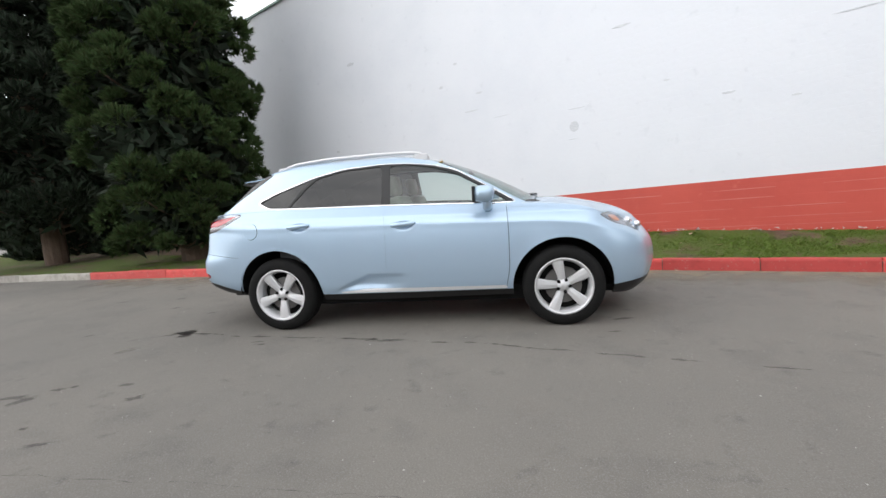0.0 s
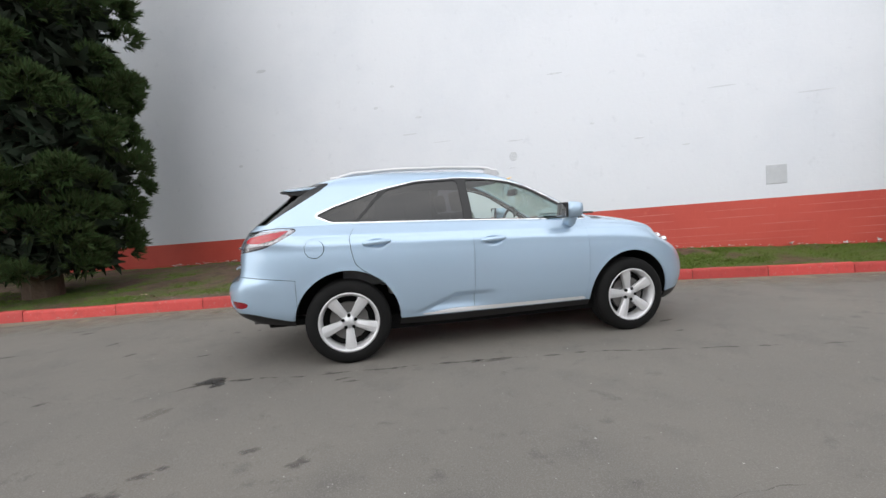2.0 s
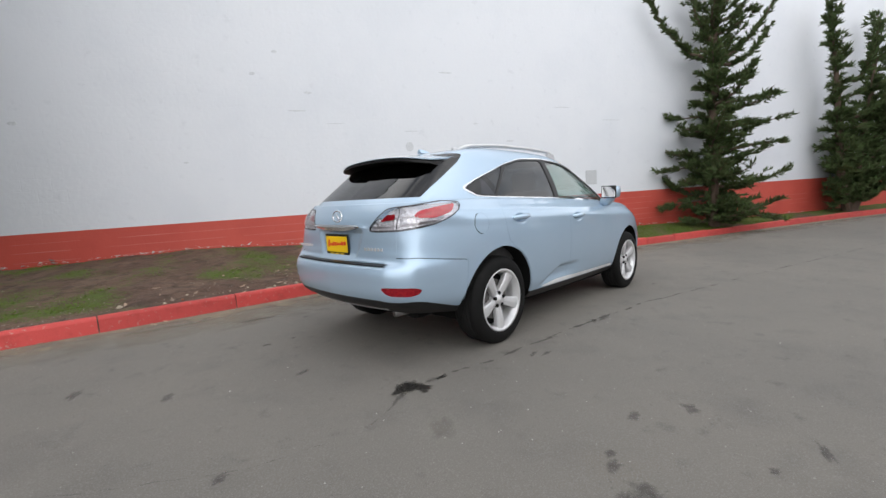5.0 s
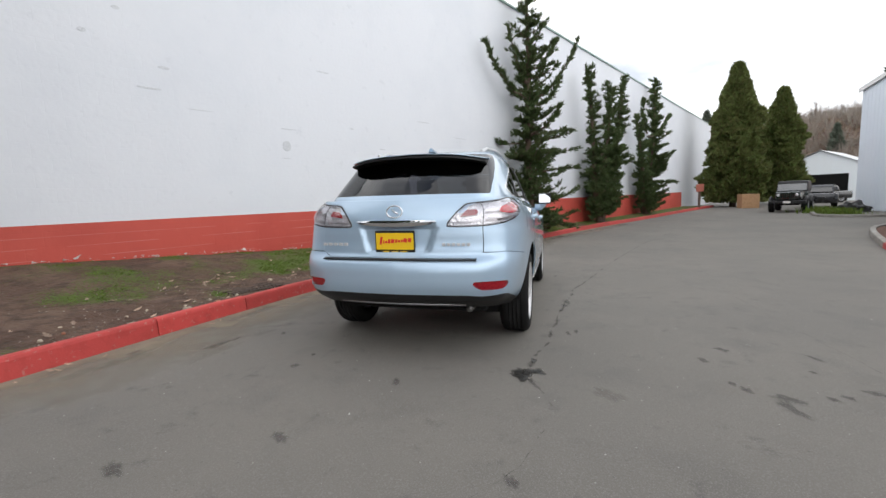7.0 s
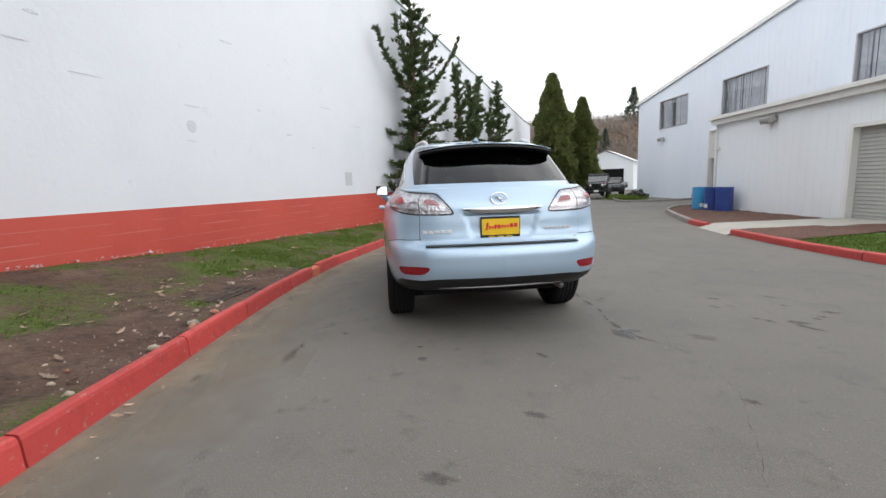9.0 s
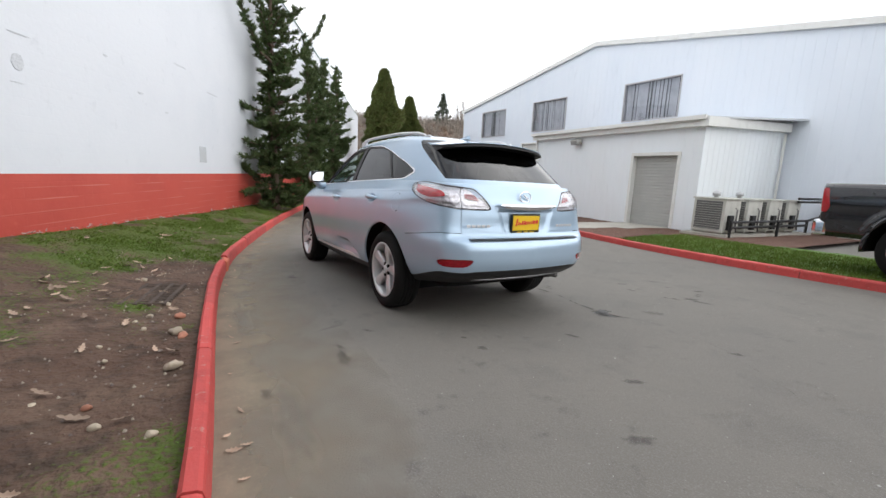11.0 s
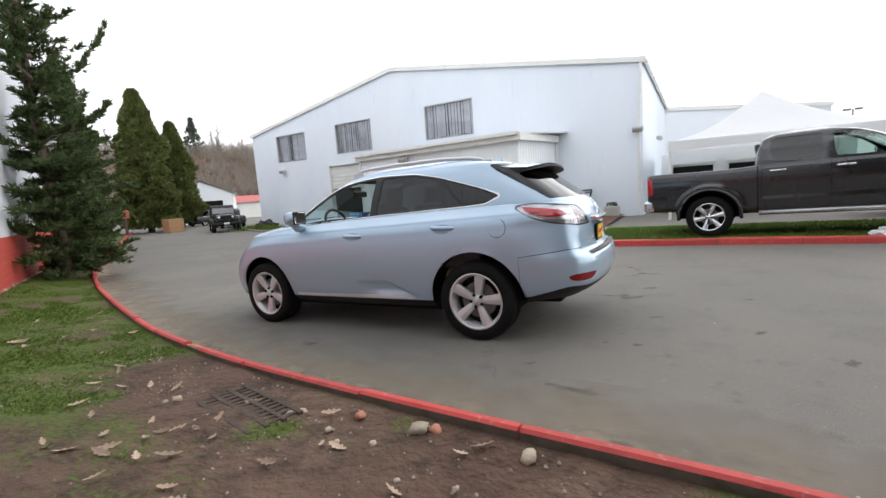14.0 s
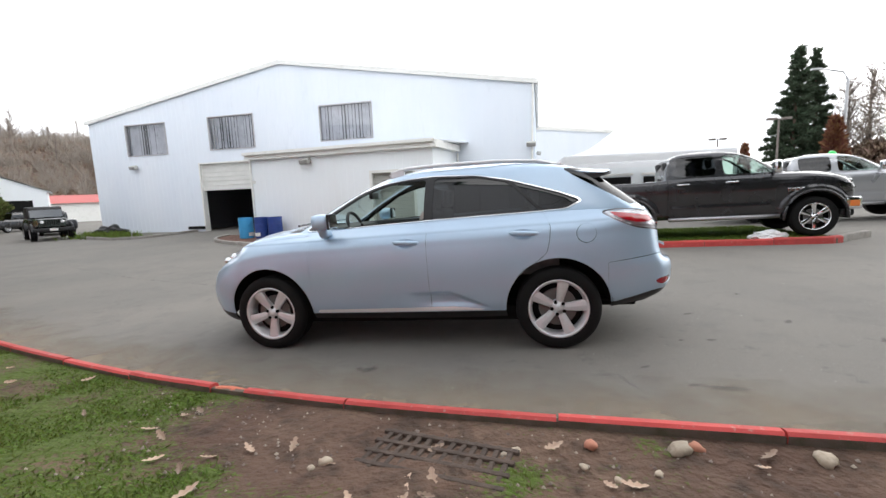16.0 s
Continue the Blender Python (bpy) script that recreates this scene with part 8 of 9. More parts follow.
# ---- far surroundings ----
far_shed = thing("far_garage", Matrix.Translation((45, -26.5, -0.2)) @ Matrix.Rotation(radians(-38), 4, "Z"), "distant small white gabled garage with an open bay", "garage")
v = [(-4, -3, 0), (-4, 3, 0), (4, 3, 0), (4, -3, 0), (-4, -3, 3.2), (-4, 3, 3.2), (4, 3, 3.2), (4, -3, 3.2), (-4, 0, 4.5), (4, 0, 4.5)]
mesh_object("wall", v, [(0, 4, 8, 5, 1), (3, 2, 6, 9, 7), (1, 5, 6, 2), (0, 3, 7, 4)], ANNEX_WALL, far_shed)
mesh_object("roof", [(-4.2, -3.3, 3.1), (4.2, -3.3, 3.1), (4.2, 0, 4.6), (-4.2, 0, 4.6), (-4.2, 3.3, 3.1), (4.2, 3.3, 3.1)], [(0, 1, 2, 3), (3, 2, 5, 4)], ROOF_METAL, far_shed)
# flat dark sheet on the wall, coloured as the shaded inside of the bay
mesh_object("bay", [(-4.02, -2.0, 0), (-4.02, 1.6, 0), (-4.02, 1.6, 2.4), (-4.02, -2.0, 2.4)], [(0, 3, 2, 1)], DARK, far_shed)
red_shed = thing("far_red_roof", Matrix.Translation((52, -34, -0.2)) @ Matrix.Rotation(radians(-35), 4, "Z"), "distant low white building with a red roof", "building")
bm = bmesh.new()
box(bm, (4, 14, 2.2), (0, 0, 1.1))
part("wall", bm, TRIM_WHITE, red_shed)
mesh_object("roof", [(-2.4, -7.2, 2.15), (-2.4, 7.2, 2.15), (0.5, 7.2, 3.1), (0.5, -7.2, 3.1), (2.4, -7.2, 2.15), (2.4, 7.2, 2.15)], [(0, 1, 2, 3)[::-1], (3, 2, 5, 4)[::-1]], material("faded_red_roof", (0.42, 0.10, 0.09), 0.6), red_shed)

post = thing("sign_post", Matrix.Translation((30.3, -11.1, -0.12)), "brown wooden post with a small red sign", "sign")
bm = bmesh.new()
box(bm, (0.14, 0.14, 1.75), (0, 0, 0.87), 0.01)
part("post", bm, BARK, post)
bm = bmesh.new()
box(bm, (0.04, 0.5, 0.55), (-0.1, 0, 1.5), 0.01)
part("sign_board", bm, material("faded_red_board", (0.40, 0.12, 0.08), 0.6), post)
crt = thing("plywood_crate", Matrix.Translation((30.2, -14.2, -0.2)), "pale plywood crate by the cypresses", "crate")
bm = bmesh.new()
box(bm, (0.9, 1.1, 1.0), (0, 0, 0.5), 0.02)
part("box", bm, material("plywood", (0.45, 0.27, 0.14), 0.8, mixes=[(8, 0.4, 0.7, (0.34, 0.19, 0.1), 0.8)]), crt)


def hill(name, az0, az1, dist, height, seed, mat, base_drop=1.0):
    """A wooded slope: one ridge of ground that rises away from the yard."""
    n_a, n_r = 60, 14
    V = []
    for i in range(n_a):
        az = radians(az0 + (az1 - az0) * i / (n_a - 1))
        edge = smooth01(i, 0, 6) * smooth01(n_a - 1 - i, 0, 6)
        for j in range(n_r):
            f = j / (n_r - 1)
            d = dist + 70 * f
            z = -base_drop + height * smooth01(f, 0, 0.8) * (0.85 + 0.25 * noise.noise((i * 0.12, seed, 0))) * edge
            V.append((d * math.cos(az), d * math.sin(az), z + 0.8 * noise.noise((i * 0.7, j * 0.7, seed))))
    ob = mesh_object(name, V, [f[::-1] for f in grid_faces(n_a, n_r)], mat, smooth=True)
    return tagged(ob, "brown winter hillside behind the yard", "hillside", kind="structure")


HILL = material("winter_hillside", (0.25, 0.175, 0.13), 0.95, bump=(1.5, 0.6, 0.6), mixes=[(0.06, 0.4, 0.65, (0.31, 0.20, 0.14), 0.9), (0.4, 0.45, 0.7, (0.20, 0.155, 0.115), 0.8), (0.05, 0.58, 0.7, (0.19, 0.175, 0.11), 0.7)])
hill("hillside", -70, 10, 115, 25, 3.0, HILL)


def brush(name, az0, az1, dist, depth, count, height, mat, seed, slope, label, needles=3, width=0.03, spread=0.55):
    """Far bare woods as one mesh of thin upright sprays over a slope."""
    rng = np.random.default_rng(seed)
    az = np.radians(rng.uniform(az0, az1, count))
    f = rng.uniform(0, 1, count)
    d = dist + depth * f
    z = slope(f)
    C = np.stack([d * np.cos(az), d * np.sin(az), z], 1)
    V, T = tuft_cloud(rng, C, np.tile((0, 0, 1.0), (count, 1)), height * rng.uniform(0.5, 1.3, count), needles=needles, width=width, spread=spread)
    ob = tri_object(name, V, T, mat)
    return tagged(ob, label, "woods", kind="stuff")


TWIG_BROWN = island_tint(material("brown_bare_twigs", (0.27, 0.19, 0.14), 0.95), 0.85, 1.2, 0.03)
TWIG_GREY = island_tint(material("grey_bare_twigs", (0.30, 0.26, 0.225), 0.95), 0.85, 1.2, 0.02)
SLOPE = lambda f: -1.5 + 22 * smooth01(f, 0, 0.8)
brush("far_scrub", -68, 8, 116, 62, 34000, 0.8, TWIG_BROWN, 5, SLOPE, "bare brown winter scrub covering the hillside", 6, 0.16, 1.3)
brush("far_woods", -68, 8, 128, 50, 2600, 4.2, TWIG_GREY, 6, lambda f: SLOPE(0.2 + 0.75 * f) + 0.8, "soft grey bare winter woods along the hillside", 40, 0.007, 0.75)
for i, (az, el, dd, k) in enumerate(((-31.5, 11.2, 150, "fir"), (-34.2, 11.0, 150, "bare"), (-35.6, 8.6, 150, "bare"), (-37.0, 7.8, 152, "bare"), (-38.2, 8.4, 150, "bare"), (-28.5, 8.6, 150, "bare"), (-33.0, 8.3, 155, "bare"), (-30.2, 8.8, 155, "bare"), (-26.5, 9.5, 150, "bare"), (-24.0, 9.0, 150, "bare"), (-40.0, 8.0, 150, "bare"), (-42.5, 8.2, 152, "bare"), (-36.4, 9.2, 150, "bare"), (-20, 9, 150, "bare"), (-17, 9.5, 150, "fir"))):
    top = 1.4 + dd * math.tan(radians(el))
    base = 15.0
    dd = dd + 12
    at = (dd * math.cos(radians(az)), dd * math.sin(radians(az)), base)
    if k == "fir":
        dense_cone("fir_tree", at, top - base, (top - base) * 0.2 + 0.4, 60 + i, "distant fir on the hilltop, paled by painted haze", count=420, tuft=1.0, mat=FIR_HILL, low=0.4, power=0.8, lumps=0.4, trunk_r=0.25, needles=6)
    else:
        bare_tree("bare_tree", at, top - base, 60 + i, "distant bare grey tree on the hilltop", twigs=110)
tr = random.Random(17)
for i in range(14):
    az, dd = tr.uniform(-46, -22), tr.uniform(146, 172)
    base = float(SLOPE((dd - 116) / 62)) - 0.5
    bare_tree("bare_tree", (dd * math.cos(radians(az)), dd * math.sin(radians(az)), base), tr.uniform(5, 9.5), 120 + i, "distant bare grey tree on the wooded slope", twigs=150)
for i in range(2):
    az, dd = (-40.6, -28.4)[i], tr.uniform(138, 146)
    base = float(SLOPE((dd - 116) / 62)) - 0.5
    dense_cone("fir_tree", (dd * math.cos(radians(az)), dd * math.sin(radians(az)), base), tr.uniform(4.5, 7.5), 1.7, 140 + i, "distant fir on the wooded slope, paled by painted haze", count=600, tuft=0.7, mat=FIR_HILL, low=0.3, power=0.9, lumps=0.25, trunk_r=0.2, needles=6)
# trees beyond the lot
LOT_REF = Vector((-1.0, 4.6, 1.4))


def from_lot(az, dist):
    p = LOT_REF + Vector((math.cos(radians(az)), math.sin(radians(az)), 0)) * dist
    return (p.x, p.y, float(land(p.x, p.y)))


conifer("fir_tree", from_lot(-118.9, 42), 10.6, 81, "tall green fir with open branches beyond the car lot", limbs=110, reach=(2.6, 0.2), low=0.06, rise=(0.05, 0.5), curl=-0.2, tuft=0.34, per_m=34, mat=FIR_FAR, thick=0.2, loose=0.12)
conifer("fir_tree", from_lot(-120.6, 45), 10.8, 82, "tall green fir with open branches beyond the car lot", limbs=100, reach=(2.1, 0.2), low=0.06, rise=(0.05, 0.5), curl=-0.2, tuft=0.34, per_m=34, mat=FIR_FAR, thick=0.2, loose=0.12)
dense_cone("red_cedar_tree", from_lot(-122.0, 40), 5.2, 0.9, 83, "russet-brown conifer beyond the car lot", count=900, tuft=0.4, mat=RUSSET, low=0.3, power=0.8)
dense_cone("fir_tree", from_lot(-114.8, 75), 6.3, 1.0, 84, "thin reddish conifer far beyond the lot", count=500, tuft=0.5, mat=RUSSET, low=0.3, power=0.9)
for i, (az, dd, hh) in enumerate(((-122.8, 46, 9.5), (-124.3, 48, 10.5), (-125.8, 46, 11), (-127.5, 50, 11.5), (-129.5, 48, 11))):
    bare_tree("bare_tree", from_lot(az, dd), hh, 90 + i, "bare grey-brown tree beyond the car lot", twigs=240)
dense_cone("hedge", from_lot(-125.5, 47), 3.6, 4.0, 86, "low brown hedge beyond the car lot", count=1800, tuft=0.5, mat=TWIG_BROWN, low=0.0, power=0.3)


def lot_light(at, h, arms, label):
    root = thing("lot_light", Matrix.Translation(at), label, "lamp post", "lot lights")
    bm = bmesh.new()
    tube(bm, [(0, 0, -0.1), (0, 0, h)], [0.09, 0.06], 8)
    part("pole", bm, GREY_BARK, root)
    for a in arms:
        bm = bmesh.new()
        box(bm, (0.55, 0.35, 0.16), (a * 0.45, 0, h), 0.03)
        part("lamp_head", bm, GREY_BARK, root)
    return root


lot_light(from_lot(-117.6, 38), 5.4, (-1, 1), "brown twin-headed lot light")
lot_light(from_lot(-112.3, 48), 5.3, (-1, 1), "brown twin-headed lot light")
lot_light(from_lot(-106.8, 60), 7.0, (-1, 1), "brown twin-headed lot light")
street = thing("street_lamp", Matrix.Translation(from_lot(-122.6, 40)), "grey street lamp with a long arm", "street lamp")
bm = bmesh.new()
tube(bm, [(0, 0, -0.1), (0, 0, 7.6), (0.3, 0, 8.1), (1.6, 0, 8.4)], [0.11, 0.08, 0.06, 0.04], 8)
part("pole", bm, STEEL, street)
bm = bmesh.new()
box(bm, (0.6, 0.25, 0.12), (1.9, 0, 8.4), 0.03)
part("lamp_head", bm, STEEL, street)
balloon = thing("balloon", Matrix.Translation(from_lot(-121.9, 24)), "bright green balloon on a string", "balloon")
bm = bmesh.new()
bmesh.ops.create_uvsphere(bm, u_segments=20, v_segments=14, radius=0.17)
for v in bm.verts:
    v.co.z = v.co.z * 1.12 + 2.15
part("balloon_skin", bm, material("green_rubber", (0.02, 0.55, 0.10), 0.3), balloon, smooth=True)
bm = bmesh.new()
tube(bm, [(0, 0, 0.9), (0.02, 0, 1.5), (0, 0, 1.97)], 0.004, 5)
part("string", bm, TRIM_WHITE, balloon)
bm = bmesh.new()
tube(bm, [(0, 0, -0.05), (0, 0, 0.92)], 0.015, 6)
part("stake", bm, STEEL, balloon)

# dark undergrowth and far conifers left of the wall
for i, (x, y, h, r) in enumerate(((-12.3, 8.8, 1.5, 1.5), (-11.0, 10.2, 1.4, 1.4), (-17.5, 10.5, 1.8, 1.8), (-20.5, 13, 1.6, 2.2))):
    dense_cone("shrub", (x, y, 0.45), h, r, 40 + i, "dark evergreen shrub under the cedars", count=900, tuft=0.28, mat=NEEDLES_DARK, low=0.0, power=0.4, lumps=0.25, trunk_r=0.05)
for i, (x, y, h, r) in enumerate(((-30, 22, 12, 4.5), (-38, 18, 13, 4.5), (-24, 26, 12, 4.2), (-34, 28, 14, 5), (-46, 24, 13, 5), (-44, 12, 12, 4.5))):
    dense_cone("cedar_tree", (x, y, 0.3), h, r, 50 + i, "distant deep green cedar behind the grass", count=2600, tuft=0.8, mat=NEEDLES_DARK, low=0.8, power=0.45, lumps=0.2, trunk_r=0.3)

# low kerb with weeds before the shed
bm = bmesh.new()
SK, _ = smooth_curve(np.array([22.3, 20.2, 18.4, 17.35, 17.05, 17.15]), np.array([-14.3, -13.35, -12.7, -13.2, -14.8, -16.7]), 40)
rings = []
for i, (x, y) in enumerate(SK):
    d = SK[min(i + 1, 39)] - SK[max(i - 1, 0)]
    d = d / np.hypot(*d)
    z = float(land(x, y))
    rings.append([bm.verts.new((x - d[1] * w, y + d[0] * w, z + h)) for w, h in ((-0.08, -0.05), (-0.08, 0.10), (-0.06, 0.12), (0.06, 0.12), (0.08, 0.10), (0.08, -0.05))])
for a, b in zip(rings, rings[1:]):
    for k in range(5):
        bm.faces.new((a[k], a[k + 1], b[k + 1], b[k]))
bmesh.ops.recalc_face_normals(bm, faces=bm.faces)
tagged(part("kerb", bm, KERB_GREY, None), "low grey concrete kerb before the shed", "kerb", kind="structure")


# ---- marks on the asphalt ----
def decal(name, pts, mat, label, lift=0.004):
    """A stain of its own outline, lying on the road, thinner towards its rim."""
    pts = np.asarray(pts)
    c = np.mean(pts, 0)
    V, fade = [(c[0], c[1], float(land(*c)) + lift)], [1.0]
    for k, f in ((0.5, 0.95), (0.8, 0.6), (1.25, 0.0)):
        for p in pts:
            x, y = c + (p - c) * k
            V.append((x, y, float(land(x, y)) + lift))
            fade.append(f)
    n = len(pts)
    F = [(0, 1 + i, 1 + (i + 1) % n) for i in range(n)]
    for r in range(2):
        F += [(1 + r * n + i, 1 + (r + 1) * n + i, 1 + (r + 1) * n + (i + 1) % n, 1 + r * n + (i + 1) % n) for i in range(n)]
    ob = mesh_object(name, V, F, mat)
    ob.data.attributes.new("fade", "FLOAT", "POINT").data.foreach_set("value", np.array(fade, np.float32))
    ob.visible_shadow = False
    return tagged(ob, label, "stain", "asphalt stains")


def blot(x, y, rx, ry, yaw, seed, n=26, rough=0.45):
    rng = random.Random(seed)
    c, s = math.cos(yaw), math.sin(yaw)
    out = []
    for i in range(n):
        a = i * math.tau / n
        k = 1 + rough * noise.noise((math.cos(a) * 1.7, math.sin(a) * 1.7, seed * 3.1)) + rough * 0.5 * noise.noise((math.cos(a) * 5, math.sin(a) * 5, seed))
        u, v = rx * k * math.cos(a), ry * k * math.sin(a)
        out.append((x + c * u - s * v, y + s * u + c * v))
    return np.array(out)


SPOTS = [(-2.66, 0.68, 0.045, 0.03, 0), (-2.42, 0.68, 0.03, 0.02, 0.4), (-2.40, 1.63, 0.12, 0.04, -0.1), (-2.19, 1.59, 0.055, 0.022, 0.2), (-2.30, 1.61, 0.09, 0.012, -0.1), (0.21, 1.38, 0.10, 0.04, 0.5), (0.30, 1.36, 0.03, 0.02, 0),
         (-2.77, -0.15, 0.06, 0.025, 0.4), (-3.53, 0.17, 0.07, 0.035, 0.9), (-3.94, 0.71, 0.08, 0.04, 1.1), (-1.93, -2.15, 0.05, 0.03, 0.2), (-1.66, -2.36, 0.07, 0.04, 0.5), (-2.51, -2.42, 0.09, 0.045, 0.9), (-2.42, -2.24, 0.045, 0.03, 0.2),
         (-2.47, -2.65, 0.04, 0.03, 0), (-2.42, -2.74, 0.045, 0.03, 0.4), (-2.32, -2.92, 0.07, 0.04, 1.2), (-1.73, -2.91, 0.08, 0.025, 0.3), (-2.03, -2.76, 0.03, 0.02, 0), (-1.46, -1.24, 0.06, 0.02, 0.2), (-3.61, -0.98, 0.05, 0.03, 0.6),
         (-4.55, 1.43, 0.07, 0.04, 0), (-4.84, 0.60, 0.08, 0.03, 0.1), (-4.73, 1.58, 0.07, 0.03, 0.2), (-2.34, -2.19, 0.04, 0.025, 0), (-2.64, -2.37, 0.10, 0.035, 0.3), (-0.18, -1.25, 0.13, 0.035, 0.1), (-0.34, -1.22, 0.06, 0.03, 0.3),
         (-1.38, -1.31, 0.06, 0.02, 0), (-1.96, 1.28, 0.05, 0.018, 0.6), (-2.68, 2.16, 0.06, 0.03, 0), (1.89, -0.73, 0.10, 0.03, 0.1), (-0.85, 2.03, 0.05, 0.02, 0), (1.75, -1.10, 0.06, 0.02, 0)]
for i, (x, y, rx, ry, yaw) in enumerate(SPOTS):
    decal("oil_stain", blot(x, y, rx * 1.15, ry * 1.15, yaw, i + 1, 26, 0.6), STAIN, "dark oily stain on the asphalt")
for i, (x, y, rx, ry, yaw) in enumerate(((-2.46, -0.93, 0.13, 0.055, 0.25), (-2.40, -0.99, 0.07, 0.09, 0.5), (-2.50, -0.90, 0.06, 0.03, 1.4), (-2.2, -0.99, 0.05, 0.02, 0))):
    decal("wet_stain", blot(x, y, rx, ry, yaw, i + 61, 30, 0.8), WET, "black wet oil spot on the asphalt", 0.005)
for i, (x, y, rx, ry, yaw) in enumerate(((-1.77, 1.53, 0.13, 0.025, 1.9), (-2.68, -1.44, 0.12, 0.08, 0.4), (-1.2, 2.1, 0.5, 0.07, -0.05), (1.0, 1.8, 0.6, 0.06, -0.22), (-3.0, 2.1, 0.4, 0.08, -0.1))):
    decal("dried_spill", blot(x, y, rx, ry, yaw, i + 31, 34, 0.6), DUST, "pale dried spill on the asphalt", 0.003)


def crack(name, line, width, seed, label):
    """A tarred crack that wanders along a line, broken here and there."""
    P, L = smooth_curve(np.array([p[0] for p in line]), np.array([p[1] for p in line]), int(L_OF(line) / 0.02))
    d = np.gradient(P, axis=0)
    d /= np.linalg.norm(d, axis=1, keepdims=True)
    nrm = np.stack([-d[:, 1], d[:, 0]], 1)
    w = np.array([width * max(0.0, 0.55 + 1.3 * noise.noise((p[0] * 6, p[1] * 6, seed)) + 0.7 * noise.noise((p[0] * 19, p[1] * 19, seed))) for p in P])
    off = np.array([0.035 * noise.noise((p[0] * 2.3, p[1] * 2.3, seed + 5)) + 0.014 * noise.noise((p[0] * 11, p[1] * 11, seed + 9)) for p in P])
    Q = P + nrm * off[:, None]
    V, F, fade = [], [], []
    for i in range(len(Q)):
        for sgn, f in ((-1.6, 0.0), (0, 0.25 + min(0.75, w[i] / width)), (1.6, 0.0)):
            x, y = Q[i] + nrm[i] * sgn * max(w[i], 0.004) / 2
            V.append((x, y, float(land(x, y)) + 0.0045))
            fade.append(f if w[i] > 0.002 else 0.0)
        if i:
            F += [(3 * i - 3, 3 * i - 2, 3 * i + 1, 3 * i), (3 * i - 2, 3 * i - 1, 3 * i + 2, 3 * i + 1)]
    ob = mesh_object(name, V, F, CRACK)
    ob.data.attributes.new("fade", "FLOAT", "POINT").data.foreach_set("value", np.array(fade, np.float32))
    ob.visible_shadow = False
    return tagged(ob, label, "crack", "asphalt cracks")


def L_OF(line):
    return sum(math.dist(a, b) for a, b in zip(line, line[1:]))


crack("asphalt_crack", [(-2.9, -1.13), (-2.44, -0.96), (-1.77, -1.06), (-1.13, -1.12), (-0.18, -1.24), (0.63, -1.36), (1.53, -1.6), (2.46, -1.84), (3.0, -1.99), (4.5, -2.42), (7.5, -3.4), (11, -4.9)], 0.046, 1.0, "long dark crack along the asphalt")
crack("asphalt_crack", [(-4.2, -0.5), (-3.85, -0.75), (-3.5, -1.0), (-3.1, -1.12)], 0.006, 4.0, "fine dark crack in the asphalt")
crack("asphalt_crack", [(-6.5, -1.9), (-5.0, -2.6), (-3.0, -3.1), (0.5, -3.2), (3.5, -3.6)], 0.007, 7.0, "fine dark crack in the asphalt")
# earth washed against the kerb
gq = KC[(KC[:, 0] > -7.5) & (KC[:, 0] < 16)]
V, fade = [], []
for x, y in gq:
    reach = 0.55 + 0.25 * noise.noise((x * 0.6, 2.0, 0.0)) + 0.08 * noise.noise((x * 3.0, 5.0, 0.0))
    for k, f in ((-0.03, 1.1), (0.12, 1.0), (0.45, 0.75), (1.0, 0.42), (1.8, 0.0)):
        V.append((x - 0.1 * k * reach, y - k * reach, float(land(x, y - k * reach)) + 0.0025))
        fade.append(f)
gutter = mesh_object("gutter_dirt", V, [f[::-1] for f in grid_faces(len(gq), 5)], SOILED)
gutter.data.attributes.new("fade", "FLOAT", "POINT").data.foreach_set("value", np.array(fade, np.float32))
gutter.visible_shadow = False
tagged(gutter, "tan earth washed along the foot of the kerb", "dirt", kind="structure")
rng = np.random.default_rng(77)
V, T = [], []
for _ in range(2600):
    x, y = rng.uniform(-8, 7), rng.uniform(-5, 2.3)
    if y > kerb_y(x) - 0.02:
        continue
    r = rng.uniform(0.0015, 0.005) * (1.6 if rng.uniform() < 0.06 else 1)
    z = float(land(x, y)) + 0.003
    k = len(V)
    a = rng.uniform(0, 6)
    for j in range(4):
        V.append((x + r * math.cos(a + j * 1.57) * rng.uniform(0.7, 1.4), y + r * math.sin(a + j * 1.57), z))
    V.append((x, y, z + r * 0.7))
    T += [(k + j, k + (j + 1) % 4, k + 4) for j in range(4)]
tagged(tri_object("grit", V, T, GRIT), "pale loose grit scattered over the asphalt", "grit", kind="stuff")

# ---- patches on the wall ----
def wall_mark(s, z, w, h, mat, label, seed, raise_=0.006, n=18, square=False):
    V = []
    for i in range(n):
        a = i * math.tau / n
        cx, cz = math.cos(a), math.sin(a)
        if square:
            k = 1 / max(abs(cx), abs(cz))
        else:
            k = 1 + 0.35 * noise.noise((cx * 1.5, cz * 1.5, seed))
        p = wall_point(s + w / 2 * cx * k, 0)
        q = wall_point(s + w / 2 * cx * k, raise_)
        V.append((q.x, q.y, z + h / 2 * cz * k))
    for i in range(n):
        a = i * math.tau / n
        p = wall_point(s + w * 0.53 * math.cos(a) * ((1 / max(abs(math.cos(a)), abs(math.sin(a)))) if square else 1), 0.001)
        V.append((p.x, p.y, z + h * 0.53 * math.sin(a) * ((1 / max(abs(math.cos(a)), abs(math.sin(a)))) if square else 1)))
    F = [tuple(range(n))] + [(i, n + i, n + (i + 1) % n, (i + 1) % n) for i in range(n)]
    ob = mesh_object("wall_patch", V, F, mat)
    return tagged(ob, label, "wall patch", "patches on the wall")


